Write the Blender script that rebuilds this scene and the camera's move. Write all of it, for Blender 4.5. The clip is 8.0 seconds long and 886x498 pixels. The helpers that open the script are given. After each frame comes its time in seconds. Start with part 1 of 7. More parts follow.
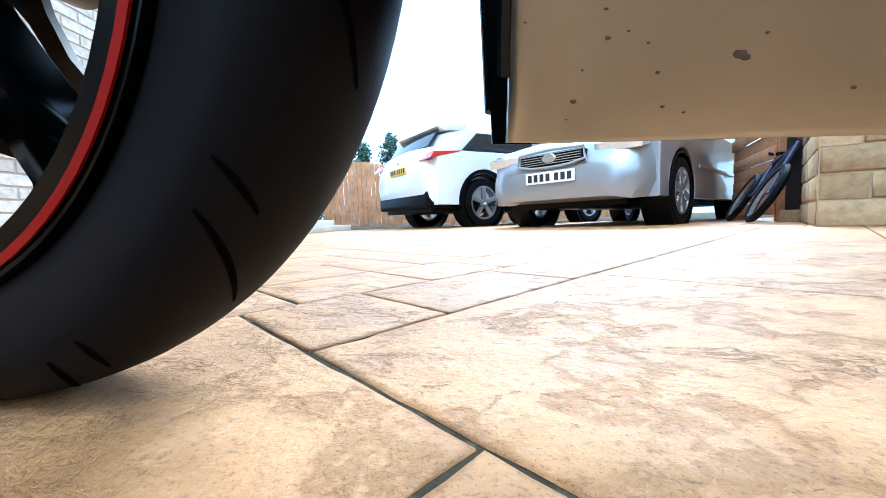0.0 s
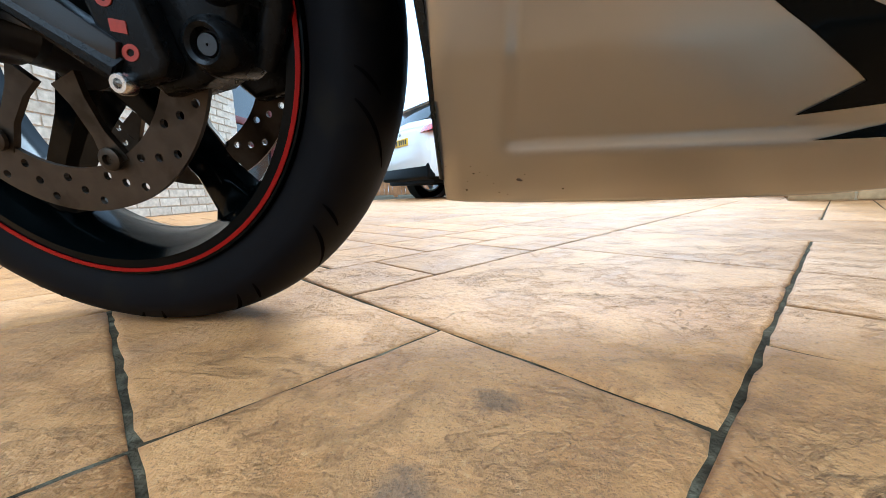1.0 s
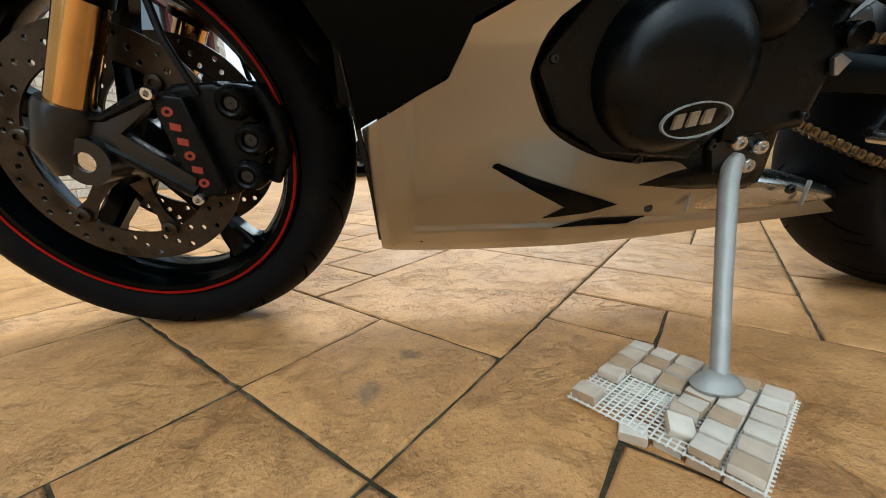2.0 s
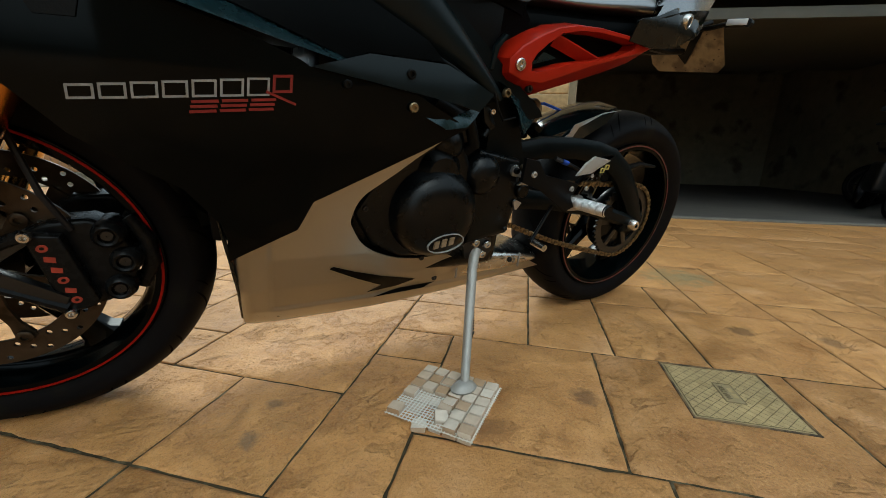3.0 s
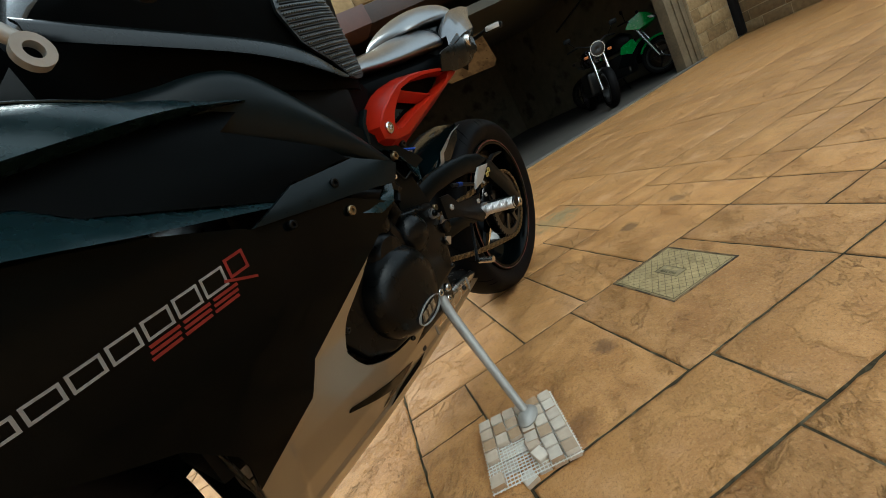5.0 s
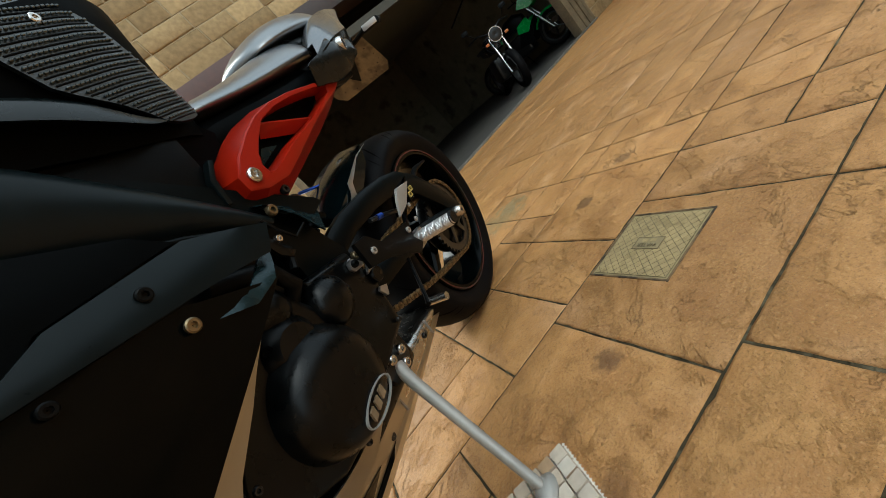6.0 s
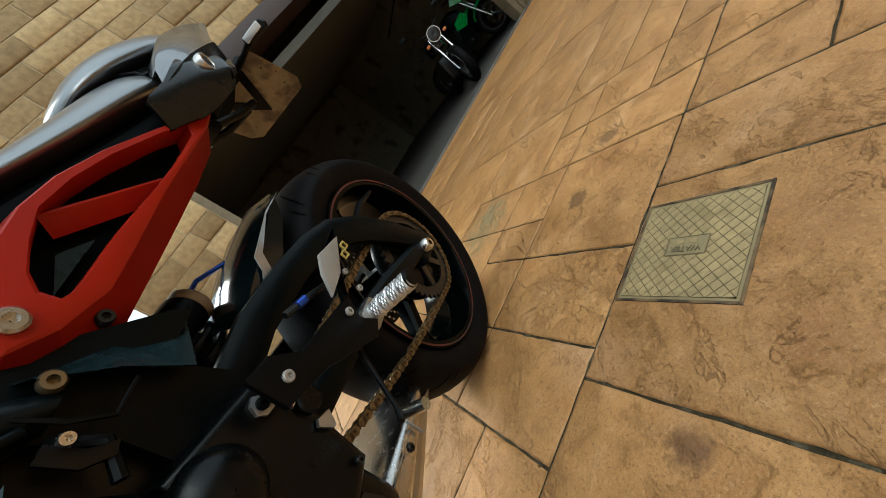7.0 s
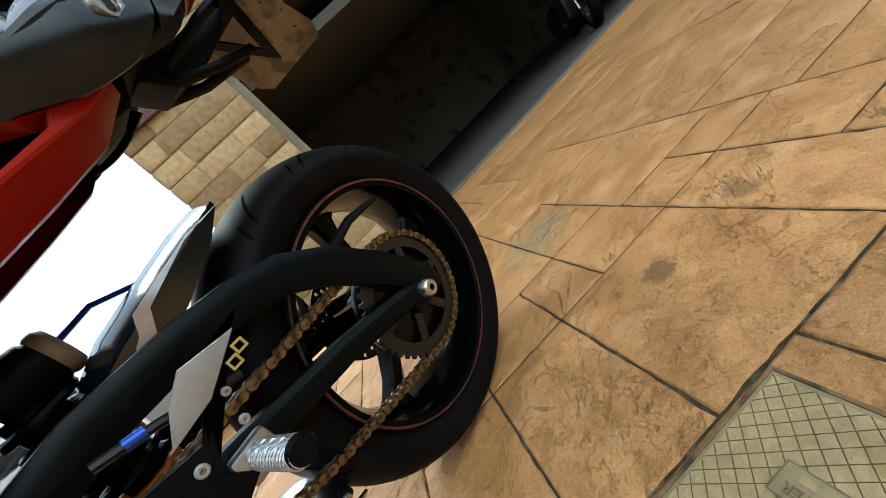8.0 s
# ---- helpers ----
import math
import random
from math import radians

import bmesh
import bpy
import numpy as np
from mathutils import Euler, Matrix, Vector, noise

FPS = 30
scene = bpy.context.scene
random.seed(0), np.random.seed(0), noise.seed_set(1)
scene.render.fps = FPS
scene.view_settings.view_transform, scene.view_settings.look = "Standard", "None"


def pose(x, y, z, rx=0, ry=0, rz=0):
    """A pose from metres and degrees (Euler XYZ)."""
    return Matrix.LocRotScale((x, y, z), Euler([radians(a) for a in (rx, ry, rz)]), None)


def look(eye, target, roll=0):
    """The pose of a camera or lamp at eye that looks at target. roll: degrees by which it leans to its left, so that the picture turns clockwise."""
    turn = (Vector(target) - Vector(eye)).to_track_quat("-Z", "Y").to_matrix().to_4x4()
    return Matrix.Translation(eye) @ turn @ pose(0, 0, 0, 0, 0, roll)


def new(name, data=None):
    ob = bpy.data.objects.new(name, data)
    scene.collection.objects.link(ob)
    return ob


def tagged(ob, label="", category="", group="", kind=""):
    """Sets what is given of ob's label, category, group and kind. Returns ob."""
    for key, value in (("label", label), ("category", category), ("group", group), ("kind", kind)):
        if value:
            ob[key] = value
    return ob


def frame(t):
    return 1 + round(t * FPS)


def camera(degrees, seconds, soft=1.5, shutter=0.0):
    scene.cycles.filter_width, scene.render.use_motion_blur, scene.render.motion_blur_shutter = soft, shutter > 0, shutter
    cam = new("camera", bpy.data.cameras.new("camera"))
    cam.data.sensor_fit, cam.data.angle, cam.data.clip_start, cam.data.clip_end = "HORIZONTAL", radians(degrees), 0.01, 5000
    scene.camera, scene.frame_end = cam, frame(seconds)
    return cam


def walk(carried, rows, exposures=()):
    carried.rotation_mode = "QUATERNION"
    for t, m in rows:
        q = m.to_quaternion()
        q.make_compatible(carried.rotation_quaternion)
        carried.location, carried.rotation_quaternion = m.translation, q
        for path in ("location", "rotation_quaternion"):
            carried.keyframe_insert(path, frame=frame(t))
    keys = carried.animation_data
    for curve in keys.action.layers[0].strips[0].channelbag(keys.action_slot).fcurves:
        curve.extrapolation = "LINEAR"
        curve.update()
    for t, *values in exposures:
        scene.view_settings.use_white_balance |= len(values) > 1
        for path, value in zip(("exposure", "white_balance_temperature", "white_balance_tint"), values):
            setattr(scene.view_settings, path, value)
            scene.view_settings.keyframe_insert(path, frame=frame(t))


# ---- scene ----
cam = camera(100.2, 8.0, 0.6)
PATH = [
    (0, (-0.376, -0.135, 0.101), (-0.479, 1.857, -0.049), -1.9),
    (0.5, (-0.338, -0.235, 0.136), (-0.429, 1.753, -0.059), -1.2),
    (1, (-0.342, -0.329, 0.138), (-0.464, 1.642, -0.178), -2.0),
    (1.2, (-0.347, -0.367, 0.167), (-0.449, 1.598, -0.19), -1.9),
    (2.3, (-0.328, -0.662, 0.298), (0.104, 1.225, -0.207), -0.4),
    (2.5, (-0.333, -0.714, 0.327), (0.248, 1.131, -0.179), 0.3),
    (3, (-0.373, -0.79, 0.461), (0.628, 0.875, -0.013), 1.4),
    (3.5, (-0.482, -0.872, 0.547), (0.867, 0.567, 0.217), -2.1),
    (4, (-0.538, -0.873, 0.545), (1.001, 0.371, 0.255), -11.9),
    (4.2, (-0.535, -0.824, 0.542), (1.031, 0.38, 0.229), -15.3),
    (5.3, (-0.433, -0.651, 0.535), (1.124, 0.516, 0.073), -34.9),
    (5.5, (-0.381, -0.658, 0.526), (1.203, 0.463, 0.041), -38.3),
    (6, (-0.295, -0.619, 0.511), (1.344, 0.413, 0.011), -45.0),
    (6.5, (-0.17, -0.623, 0.517), (1.511, 0.339, 0.019), -51.7),
    (7, (-0.042, -0.574, 0.473), (1.626, 0.396, -0.054), -57.0),
    (7.5, (0.111, -0.576, 0.475), (1.738, 0.476, -0.021), -54.6),
    (8, (0.277, -0.623, 0.458), (1.682, 0.725, -0.002), -45.9),
]
EXPOSURES = [(0, 2.24, 4280, -2), (0.5, 2.26, 4350, -2), (1.0, 1.84, 4600, -3), (1.2, 1.76, 4800, -4), (2.3, 1.20, 5600, -5), (2.5, 1.09, 5750, -5), (3.5, 0.95, 5650, -7), (4.2, 1.00, 5600, -7), (6.0, 1.10, 5850, -3), (7.0, 1.12, 5850, -3), (8.0, 1.32, 5450, -2)]
walk(cam, [(t, look(eye, target, roll)) for t, eye, target, roll in PATH], EXPOSURES)

# ---- world and light: an overcast sky, brighter to the open side of the drive
world = bpy.data.worlds.new("overcast_sky")
scene.world = world
world.use_nodes = True
wn, wl = world.node_tree.nodes, world.node_tree.links
sky = wn.new("ShaderNodeTexSky")
sky.sky_type, sky.sun_disc = "NISHITA", False
sky.sun_elevation, sky.sun_rotation = radians(52), radians(200)
sky.air_density, sky.dust_density, sky.ozone_density = 1.0, 4.0, 1.0
soften = wn.new("ShaderNodeHueSaturation")
soften.inputs["Saturation"].default_value = 0.30
wl.new(sky.outputs[0], soften.inputs["Color"])
veil = wn.new("ShaderNodeMix")
veil.data_type = "RGBA"
veil.inputs[0].default_value = 0.55
veil.inputs[7].default_value = (4.2, 4.5, 4.8, 1)
wl.new(soften.outputs[0], veil.inputs[6])
wl.new(veil.outputs[2], wn["Background"].inputs[0])
wn["Background"].inputs[1].default_value = 0.135

sun = new("sun", bpy.data.lights.new("sun", "SUN"))
sun.data.energy, sun.data.angle, sun.data.color = 1.5, radians(25), (1.0, 0.95, 0.88)
sun.matrix_world = look((3, 8, 10), (0, 0, 0))


# ---- materials
def mat(name, base, rough=0.5, metal=0.0, vary=0.25, scale=20.0, bump=0.0, bump_scale=60.0, coat=0.0, dirt=None, dirt_amount=0.0, spec=0.5):
    """A surface with two scales of colour variation, optional dirt patches, uneven gloss and fine relief."""
    m = bpy.data.materials.new(name)
    m.use_nodes = True
    n, l = m.node_tree.nodes, m.node_tree.links
    b = n["Principled BSDF"]
    b.inputs["Metallic"].default_value = metal
    b.inputs["Specular IOR Level"].default_value = spec
    b.inputs["Coat Weight"].default_value = coat
    b.inputs["Coat Roughness"].default_value = 0.06
    tc = n.new("ShaderNodeTexCoord")
    n1, n2 = n.new("ShaderNodeTexNoise"), n.new("ShaderNodeTexNoise")
    n1.inputs["Scale"].default_value, n1.inputs["Detail"].default_value = scale, 6
    n2.inputs["Scale"].default_value, n2.inputs["Detail"].default_value = scale * 0.13, 3
    for q in (n1, n2):
        l.new(tc.outputs["Object"], q.inputs["Vector"])
    add = n.new("ShaderNodeMath")
    add.operation = "MULTIPLY_ADD"
    add.inputs[1].default_value = 0.5
    l.new(n1.outputs[0], add.inputs[0])
    half = n.new("ShaderNodeMath")
    half.operation = "MULTIPLY"
    half.inputs[1].default_value = 0.5
    l.new(n2.outputs[0], half.inputs[0])
    l.new(half.outputs[0], add.inputs[2])
    ramp = n.new("ShaderNodeValToRGB")
    lo = [c * (1 - vary) for c in base]
    hi = [min(1.0, c * (1 + vary)) for c in base]
    ramp.color_ramp.elements[0].color, ramp.color_ramp.elements[1].color = (*lo, 1), (*hi, 1)
    ramp.color_ramp.elements[0].position, ramp.color_ramp.elements[1].position = 0.3, 0.7
    l.new(add.outputs[0], ramp.inputs[0])
    colour = ramp.outputs[0]
    if dirt:
        n3 = n.new("ShaderNodeTexNoise")
        n3.inputs["Scale"].default_value, n3.inputs["Detail"].default_value = scale * 0.4, 8
        l.new(tc.outputs["Object"], n3.inputs["Vector"])
        edge = n.new("ShaderNodeValToRGB")
        edge.color_ramp.elements[0].position, edge.color_ramp.elements[1].position = 0.62 - 0.25 * dirt_amount, 0.72 - 0.2 * dirt_amount
        l.new(n3.outputs[0], edge.inputs[0])
        mix = n.new("ShaderNodeMix")
        mix.data_type = "RGBA"
        l.new(edge.outputs[0], mix.inputs[0])
        l.new(colour, mix.inputs[6])
        mix.inputs[7].default_value = (*dirt, 1)
        colour = mix.outputs[2]
    l.new(colour, b.inputs["Base Color"])
    gloss = n.new("ShaderNodeMapRange")
    gloss.inputs["To Min"].default_value, gloss.inputs["To Max"].default_value = max(0.02, rough - 0.08), min(1, rough + 0.1)
    l.new(n1.outputs[0], gloss.inputs["Value"])
    l.new(gloss.outputs[0], b.inputs["Roughness"])
    if bump:
        n4 = n.new("ShaderNodeTexNoise")
        n4.inputs["Scale"].default_value, n4.inputs["Detail"].default_value = bump_scale, 5
        l.new(tc.outputs["Object"], n4.inputs["Vector"])
        bp = n.new("ShaderNodeBump")
        bp.inputs["Strength"].default_value, bp.inputs["Distance"].default_value = bump, 0.004
        l.new(n4.outputs[0], bp.inputs["Height"])
        l.new(bp.outputs[0], b.inputs["Normal"])
    return m


def slab_material():
    """Stamped concrete: sandy ochre slabs with fine dark grit, slate-like ledges, pale worn crowns and few stains."""
    m = bpy.data.materials.new("stamped_concrete")
    m.use_nodes = True
    n, l = m.node_tree.nodes, m.node_tree.links
    b = n["Principled BSDF"]
    b.inputs["Specular IOR Level"].default_value = 0.46
    geo, info = n.new("ShaderNodeNewGeometry"), n.new("ShaderNodeObjectInfo")
    shift = n.new("ShaderNodeVectorMath")
    shift.operation = "ADD"
    rnd = n.new("ShaderNodeMath")
    rnd.operation = "MULTIPLY"
    rnd.inputs[1].default_value = 3.0
    l.new(info.outputs["Random"], rnd.inputs[0])
    l.new(geo.outputs["Position"], shift.inputs[0])
    l.new(rnd.outputs[0], shift.inputs[1])

    def tex(scale, detail=6.0, rough=0.55, distort=0.0, stretch=None):
        q = n.new("ShaderNodeTexNoise")
        q.inputs["Scale"].default_value, q.inputs["Detail"].default_value, q.inputs["Roughness"].default_value, q.inputs["Distortion"].default_value = scale, detail, rough, distort
        src = shift.outputs[0]
        if stretch:
            mp = n.new("ShaderNodeMapping")
            mp.inputs["Rotation"].default_value = (0, 0, 0.75)
            mp.inputs["Scale"].default_value = stretch
            l.new(src, mp.inputs["Vector"])
            src = mp.outputs[0]
        l.new(src, q.inputs["Vector"])
        return q.outputs[0]

    def ramp(src, a, c, ca=(0, 0, 0, 1), cb=(1, 1, 1, 1)):
        q = n.new("ShaderNodeValToRGB")
        q.color_ramp.elements[0].position, q.color_ramp.elements[1].position = a, c
        q.color_ramp.elements[0].color, q.color_ramp.elements[1].color = ca, cb
        l.new(src, q.inputs[0])
        return q.outputs[0]

    def fade(src, a, c):
        return ramp(src, a, c, (1, 1, 1, 1), (0, 0, 0, 1))

    def calc(op, a, c):
        q = n.new("ShaderNodeMath")
        q.operation = op
        for k, v in enumerate((a, c)):
            if isinstance(v, (int, float)):
                q.inputs[k].default_value = v
            else:
                l.new(v, q.inputs[k])
        return q.outputs[0]

    def blend(fac, a, c, amount=1.0, mode="MIX"):
        q = n.new("ShaderNodeMix")
        q.data_type, q.blend_type = "RGBA", mode
        l.new(calc("MULTIPLY", fac, amount), q.inputs[0])
        l.new(a, q.inputs[6])
        if isinstance(c, tuple):
            q.inputs[7].default_value = c
        else:
            l.new(c, q.inputs[7])
        return q.outputs[2]

    broad, mid, worn = tex(3.6, 8, 0.62), tex(13.0, 10, 0.62), tex(6.5, 10, 0.66)
    grit, grain, sand = tex(60.0, 6, 0.7), tex(210.0, 4, 0.7), tex(520.0, 3, 0.7)
    base = ramp(mid, 0.30, 0.72, (0.450, 0.218, 0.070, 1), (0.680, 0.375, 0.145, 1))
    every = n.new("ShaderNodeValue")
    every.outputs[0].default_value = 1.0
    base = blend(every.outputs[0], base, ramp(info.outputs["Random"], 0.0, 1.0, (0.84, 0.81, 0.78, 1), (1.10, 1.08, 1.05, 1)), 1.0, "MULTIPLY")
    # broad warm and pale fields
    base = blend(ramp(broad, 0.55, 0.70), base, (0.36, 0.150, 0.042, 1), 0.50)
    base = blend(fade(broad, 0.30, 0.44), base, (0.78, 0.46, 0.25, 1), 0.55)
    base = blend(ramp(worn, 0.57, 0.70), base, (0.70, 0.43, 0.26, 1), 0.38)
    # slate ledges: the broken steps of a stretched relief
    flake = tex(3.4, 9, 0.70, 0.6, (1.0, 2.1, 1.0))
    edge_a, edge_b = ramp(flake, 0.566, 0.574), fade(flake, 0.577, 0.590)
    zone = ramp(mid, 0.52, 0.62)
    lip = calc("MULTIPLY", calc("MULTIPLY", edge_a, edge_b), zone)
    base = blend(lip, base, (0.13, 0.070, 0.030, 1), 0.45)
    # hair cracks and scratches in some fields
    web = calc("ABSOLUTE", calc("SUBTRACT", tex(9.0, 10, 0.68, 0.4, (2.2, 1.0, 1.0)), 0.5), 0.0)
    crack = calc("MULTIPLY", fade(web, 0.0, 0.0045), ramp(broad, 0.55, 0.63))
    base = blend(crack, base, (0.10, 0.055, 0.028, 1), 0.34)
    # small hollows
    cell = n.new("ShaderNodeTexVoronoi")
    cell.inputs["Scale"].default_value = 34.0
    l.new(shift.outputs[0], cell.inputs["Vector"])
    pit = calc("MULTIPLY", fade(cell.outputs["Distance"], 0.06, 0.18), ramp(worn, 0.58, 0.64))
    base = blend(pit, base, (0.15, 0.080, 0.035, 1), 0.45)
    # sand grain: dark grit and pale quartz
    base = blend(ramp(grit, 0.56, 0.68), base, (0.26, 0.120, 0.040, 1), 0.24)
    base = blend(ramp(grain, 0.56, 0.66), base, (0.18, 0.088, 0.032, 1), 0.50)
    base = blend(fade(grain, 0.34, 0.44), base, (0.72, 0.47, 0.23, 1), 0.42)
    base = blend(ramp(sand, 0.58, 0.66), base, (0.10, 0.055, 0.024, 1), 0.50)
    # old spills and rubbed spots, each with a ragged outline of its own
    for x, y, r, colour, amount in ((0.212, -0.376, 0.034, (0.16, 0.075, 0.030, 1), 0.75), (0.868, -0.396, 0.042, (0.17, 0.085, 0.035, 1), 0.70), (1.012, -0.545, 0.040, (0.17, 0.09, 0.04, 1), 0.65), (-0.008, -0.356, 0.040, (0.20, 0.095, 0.035, 1), 0.60), (1.235, -0.010, 0.150, (0.30, 0.25, 0.13, 1), 0.55), (1.30, -0.06, 0.09, (0.27, 0.24, 0.14, 1), 0.45), (-0.327, -0.103, 0.020, (0.17, 0.10, 0.05, 1), 0.60), (-0.375, -0.184, 0.024, (0.13, 0.10, 0.08, 1), 0.60)):
        away = n.new("ShaderNodeVectorMath")
        away.operation = "DISTANCE"
        l.new(geo.outputs["Position"], away.inputs[0])
        away.inputs[1].default_value = (x, y, 0)
        ragged = calc("ADD", calc("DIVIDE", away.outputs["Value"], r), calc("MULTIPLY", calc("SUBTRACT", tex(26.0, 8, 0.65), 0.5), 2.6))
        base = blend(fade(ragged, 0.45, 0.95), base, colour, amount)
    base = blend(every.outputs[0], base, (0.83, 0.795, 0.72, 1), 1.0, "MULTIPLY")
    l.new(base, b.inputs["Base Color"])
    l.new(ramp(mid, 0.3, 0.7, (0.40, 0.40, 0.40, 1), (0.62, 0.62, 0.62, 1)), b.inputs["Roughness"])
    h = None
    for src, amount in ((ramp(worn, 0.46, 0.50), 0.0014), (ramp(broad, 0.55, 0.58), 0.0016), (mid, 0.010), (grit, 0.0028), (grain, 0.0016), (crack, -0.0014), (edge_a, -0.0022), (pit, -0.0024), (lip, -0.0012)):
        k = n.new("ShaderNodeMath")
        k.operation = "MULTIPLY_ADD"
        k.inputs[1].default_value = amount
        l.new(src, k.inputs[0])
        if h:
            l.new(h, k.inputs[2])
        h = k.outputs[0]
    bp = n.new("ShaderNodeBump")
    bp.inputs["Strength"].default_value, bp.inputs["Distance"].default_value = 1.0, 1.0
    l.new(h, bp.inputs["Height"])
    l.new(bp.outputs[0], b.inputs["Normal"])
    return m


def stone_material(name, lo, hi):
    m = mat(name, lo, rough=0.85, vary=0.2, scale=18, bump=0.6, bump_scale=55)
    n, l = m.node_tree.nodes, m.node_tree.links
    info, tc = n.new("ShaderNodeObjectInfo"), n.new("ShaderNodeTexCoord")
    isl = n.new("ShaderNodeNewGeometry")
    s = n.new("ShaderNodeMath")
    s.operation = "ADD"
    l.new(info.outputs["Random"], s.inputs[0])
    l.new(isl.outputs["Random Per Island"], s.inputs[1])
    f = n.new("ShaderNodeMath")
    f.operation = "FRACT"
    l.new(s.outputs[0], f.inputs[0])
    r = n.new("ShaderNodeValToRGB")
    r.color_ramp.elements[0].color, r.color_ramp.elements[1].color = (*lo, 1), (*hi, 1)
    l.new(f.outputs[0], r.inputs[0])
    q = n.new("ShaderNodeTexNoise")
    q.inputs["Scale"].default_value, q.inputs["Detail"].default_value = 26, 8
    l.new(tc.outputs["Object"], q.inputs["Vector"])
    rr = n.new("ShaderNodeValToRGB")
    rr.color_ramp.elements[0].color, rr.color_ramp.elements[1].color = (0.74, 0.71, 0.66, 1), (1.12, 1.10, 1.06, 1)
    rr.color_ramp.elements[0].position, rr.color_ramp.elements[1].position = 0.28, 0.66
    l.new(q.outputs[0], rr.inputs[0])
    mx = n.new("ShaderNodeMix")
    mx.data_type, mx.blend_type = "RGBA", "MULTIPLY"
    mx.inputs[0].default_value = 1.0
    l.new(r.outputs[0], mx.inputs[6])
    l.new(rr.outputs[0], mx.inputs[7])
    l.new(mx.outputs[2], n["Principled BSDF"].inputs["Base Color"])
    return m


SLAB = slab_material()
GROUT = mat("joint_dirt", (0.050, 0.039, 0.022), 0.97, vary=0.6, scale=70, bump=1.0, bump_scale=260, dirt=(0.125, 0.105, 0.065), dirt_amount=0.35, spec=0.1)
STONE = stone_material("garage_stone", (0.235, 0.155, 0.068), (0.45, 0.32, 0.16))
STONE_OLD = stone_material("boundary_stone", (0.13, 0.083, 0.036), (0.30, 0.205, 0.098))
PALE_BRICK = stone_material("pale_brick", (0.46, 0.41, 0.34), (0.62, 0.57, 0.49))
MORTAR = mat("mortar", (0.36, 0.275, 0.16), 0.95, vary=0.25, scale=60, bump=0.5, bump_scale=180)
PALE_MORTAR = mat("pale_mortar", (0.55, 0.5, 0.43), 0.95, vary=0.2, scale=60)
BROWN_WOOD = mat("brown_fascia", (0.034, 0.017, 0.012), 0.6, vary=0.35, scale=30, bump=0.3)
PALE_TIMBER = mat("pale_timber", (0.165, 0.125, 0.072), 0.75, vary=0.3, scale=35, bump=0.4)
FENCE_WOOD = mat("fence_wood", (0.42, 0.20, 0.078), 0.8, vary=0.35, scale=40, bump=0.5)
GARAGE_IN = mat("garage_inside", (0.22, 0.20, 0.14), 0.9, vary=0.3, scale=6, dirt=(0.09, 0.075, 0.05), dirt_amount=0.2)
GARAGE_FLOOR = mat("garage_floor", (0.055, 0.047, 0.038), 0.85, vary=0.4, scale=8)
BLACK_PLASTIC = mat("black_plastic", (0.0018, 0.0022, 0.0025), 0.40, vary=0.3, scale=40, bump=0.12, bump_scale=400, spec=0.10)
PIPE_BLACK = mat("pipe_black", (0.008, 0.008, 0.009), 0.5, vary=0.3, spec=0.2)
RUBBER = mat("tyre_rubber", (0.0030, 0.0028, 0.0032), 0.58, vary=0.35, scale=40, bump=0.06, bump_scale=700, dirt=(0.0065, 0.0055, 0.004), dirt_amount=0.2, spec=0.075)
GROOVE = mat("tread_groove", (0.0012, 0.0012, 0.0014), 0.9, spec=0.02)
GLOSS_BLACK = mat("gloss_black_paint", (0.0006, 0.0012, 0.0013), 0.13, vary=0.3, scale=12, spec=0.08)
# black paint lightened to teal where it mirrors the sky
SKY_SHEEN_BLACK = mat("sky_sheen_black", (0.008, 0.022, 0.026), 0.26, metal=0.35, vary=0.25, scale=60, spec=0.44)
SATIN_BLACK = mat("satin_black_paint", (0.0018, 0.0036, 0.0040), 0.26, vary=0.3, scale=30, spec=0.34)
FRAME_BLACK = mat("frame_black", (0.0014, 0.0028, 0.0032), 0.34, vary=0.35, scale=50, bump=0.05, bump_scale=700, spec=0.09)
ENGINE_BLACK = mat("engine_black", (0.0010, 0.0014, 0.0016), 0.28, vary=0.4, scale=35, bump=0.04, bump_scale=800, spec=0.20)
CALIPER = mat("caliper_grey", (0.005, 0.005, 0.005), 0.26, metal=0.0, vary=0.35, scale=70, bump=0.08, bump_scale=500, spec=0.10)
GRAPHITE = mat("graphite_paint", (0.40, 0.375, 0.32), 0.30, metal=0.92, vary=0.05, scale=2, coat=0.03)
# grey put on the black tail for its sky reflection
SKY_GLOSS_GREY = mat("tail_sky_gloss", (0.15, 0.155, 0.165), 0.24, metal=0.75, vary=0.08, scale=15, coat=0.6)
SEAT_BLACK = mat("seat_vinyl", (0.018, 0.022, 0.028), 0.37, vary=0.2, scale=60, bump=0.06, bump_scale=900, spec=1.0, coat=1.0)
SEAT_BLACK.node_tree.nodes["Principled BSDF"].inputs["Coat Roughness"].default_value = 0.27
SEAT_BLACK.node_tree.nodes["Principled BSDF"].inputs["Coat IOR"].default_value = 2.1
RED = mat("red_paint", (0.27, 0.0085, 0.0011), 0.36, vary=0.25, scale=12, spec=0.22)
RED_STRIPE = mat("red_stripe", (0.20, 0.0030, 0.0008), 0.5, vary=0.2, scale=25, spec=0.1)
BADGE_MARK = mat("badge_marking", (0.22, 0.22, 0.21), 0.5, vary=0.15)
WHITE_MARK = mat("pale_marking", (0.38, 0.365, 0.35), 0.45, vary=0.1)
CALIPER_MARK = mat("caliper_marking", (0.24, 0.022, 0.008), 0.6, vary=0.4, scale=200)
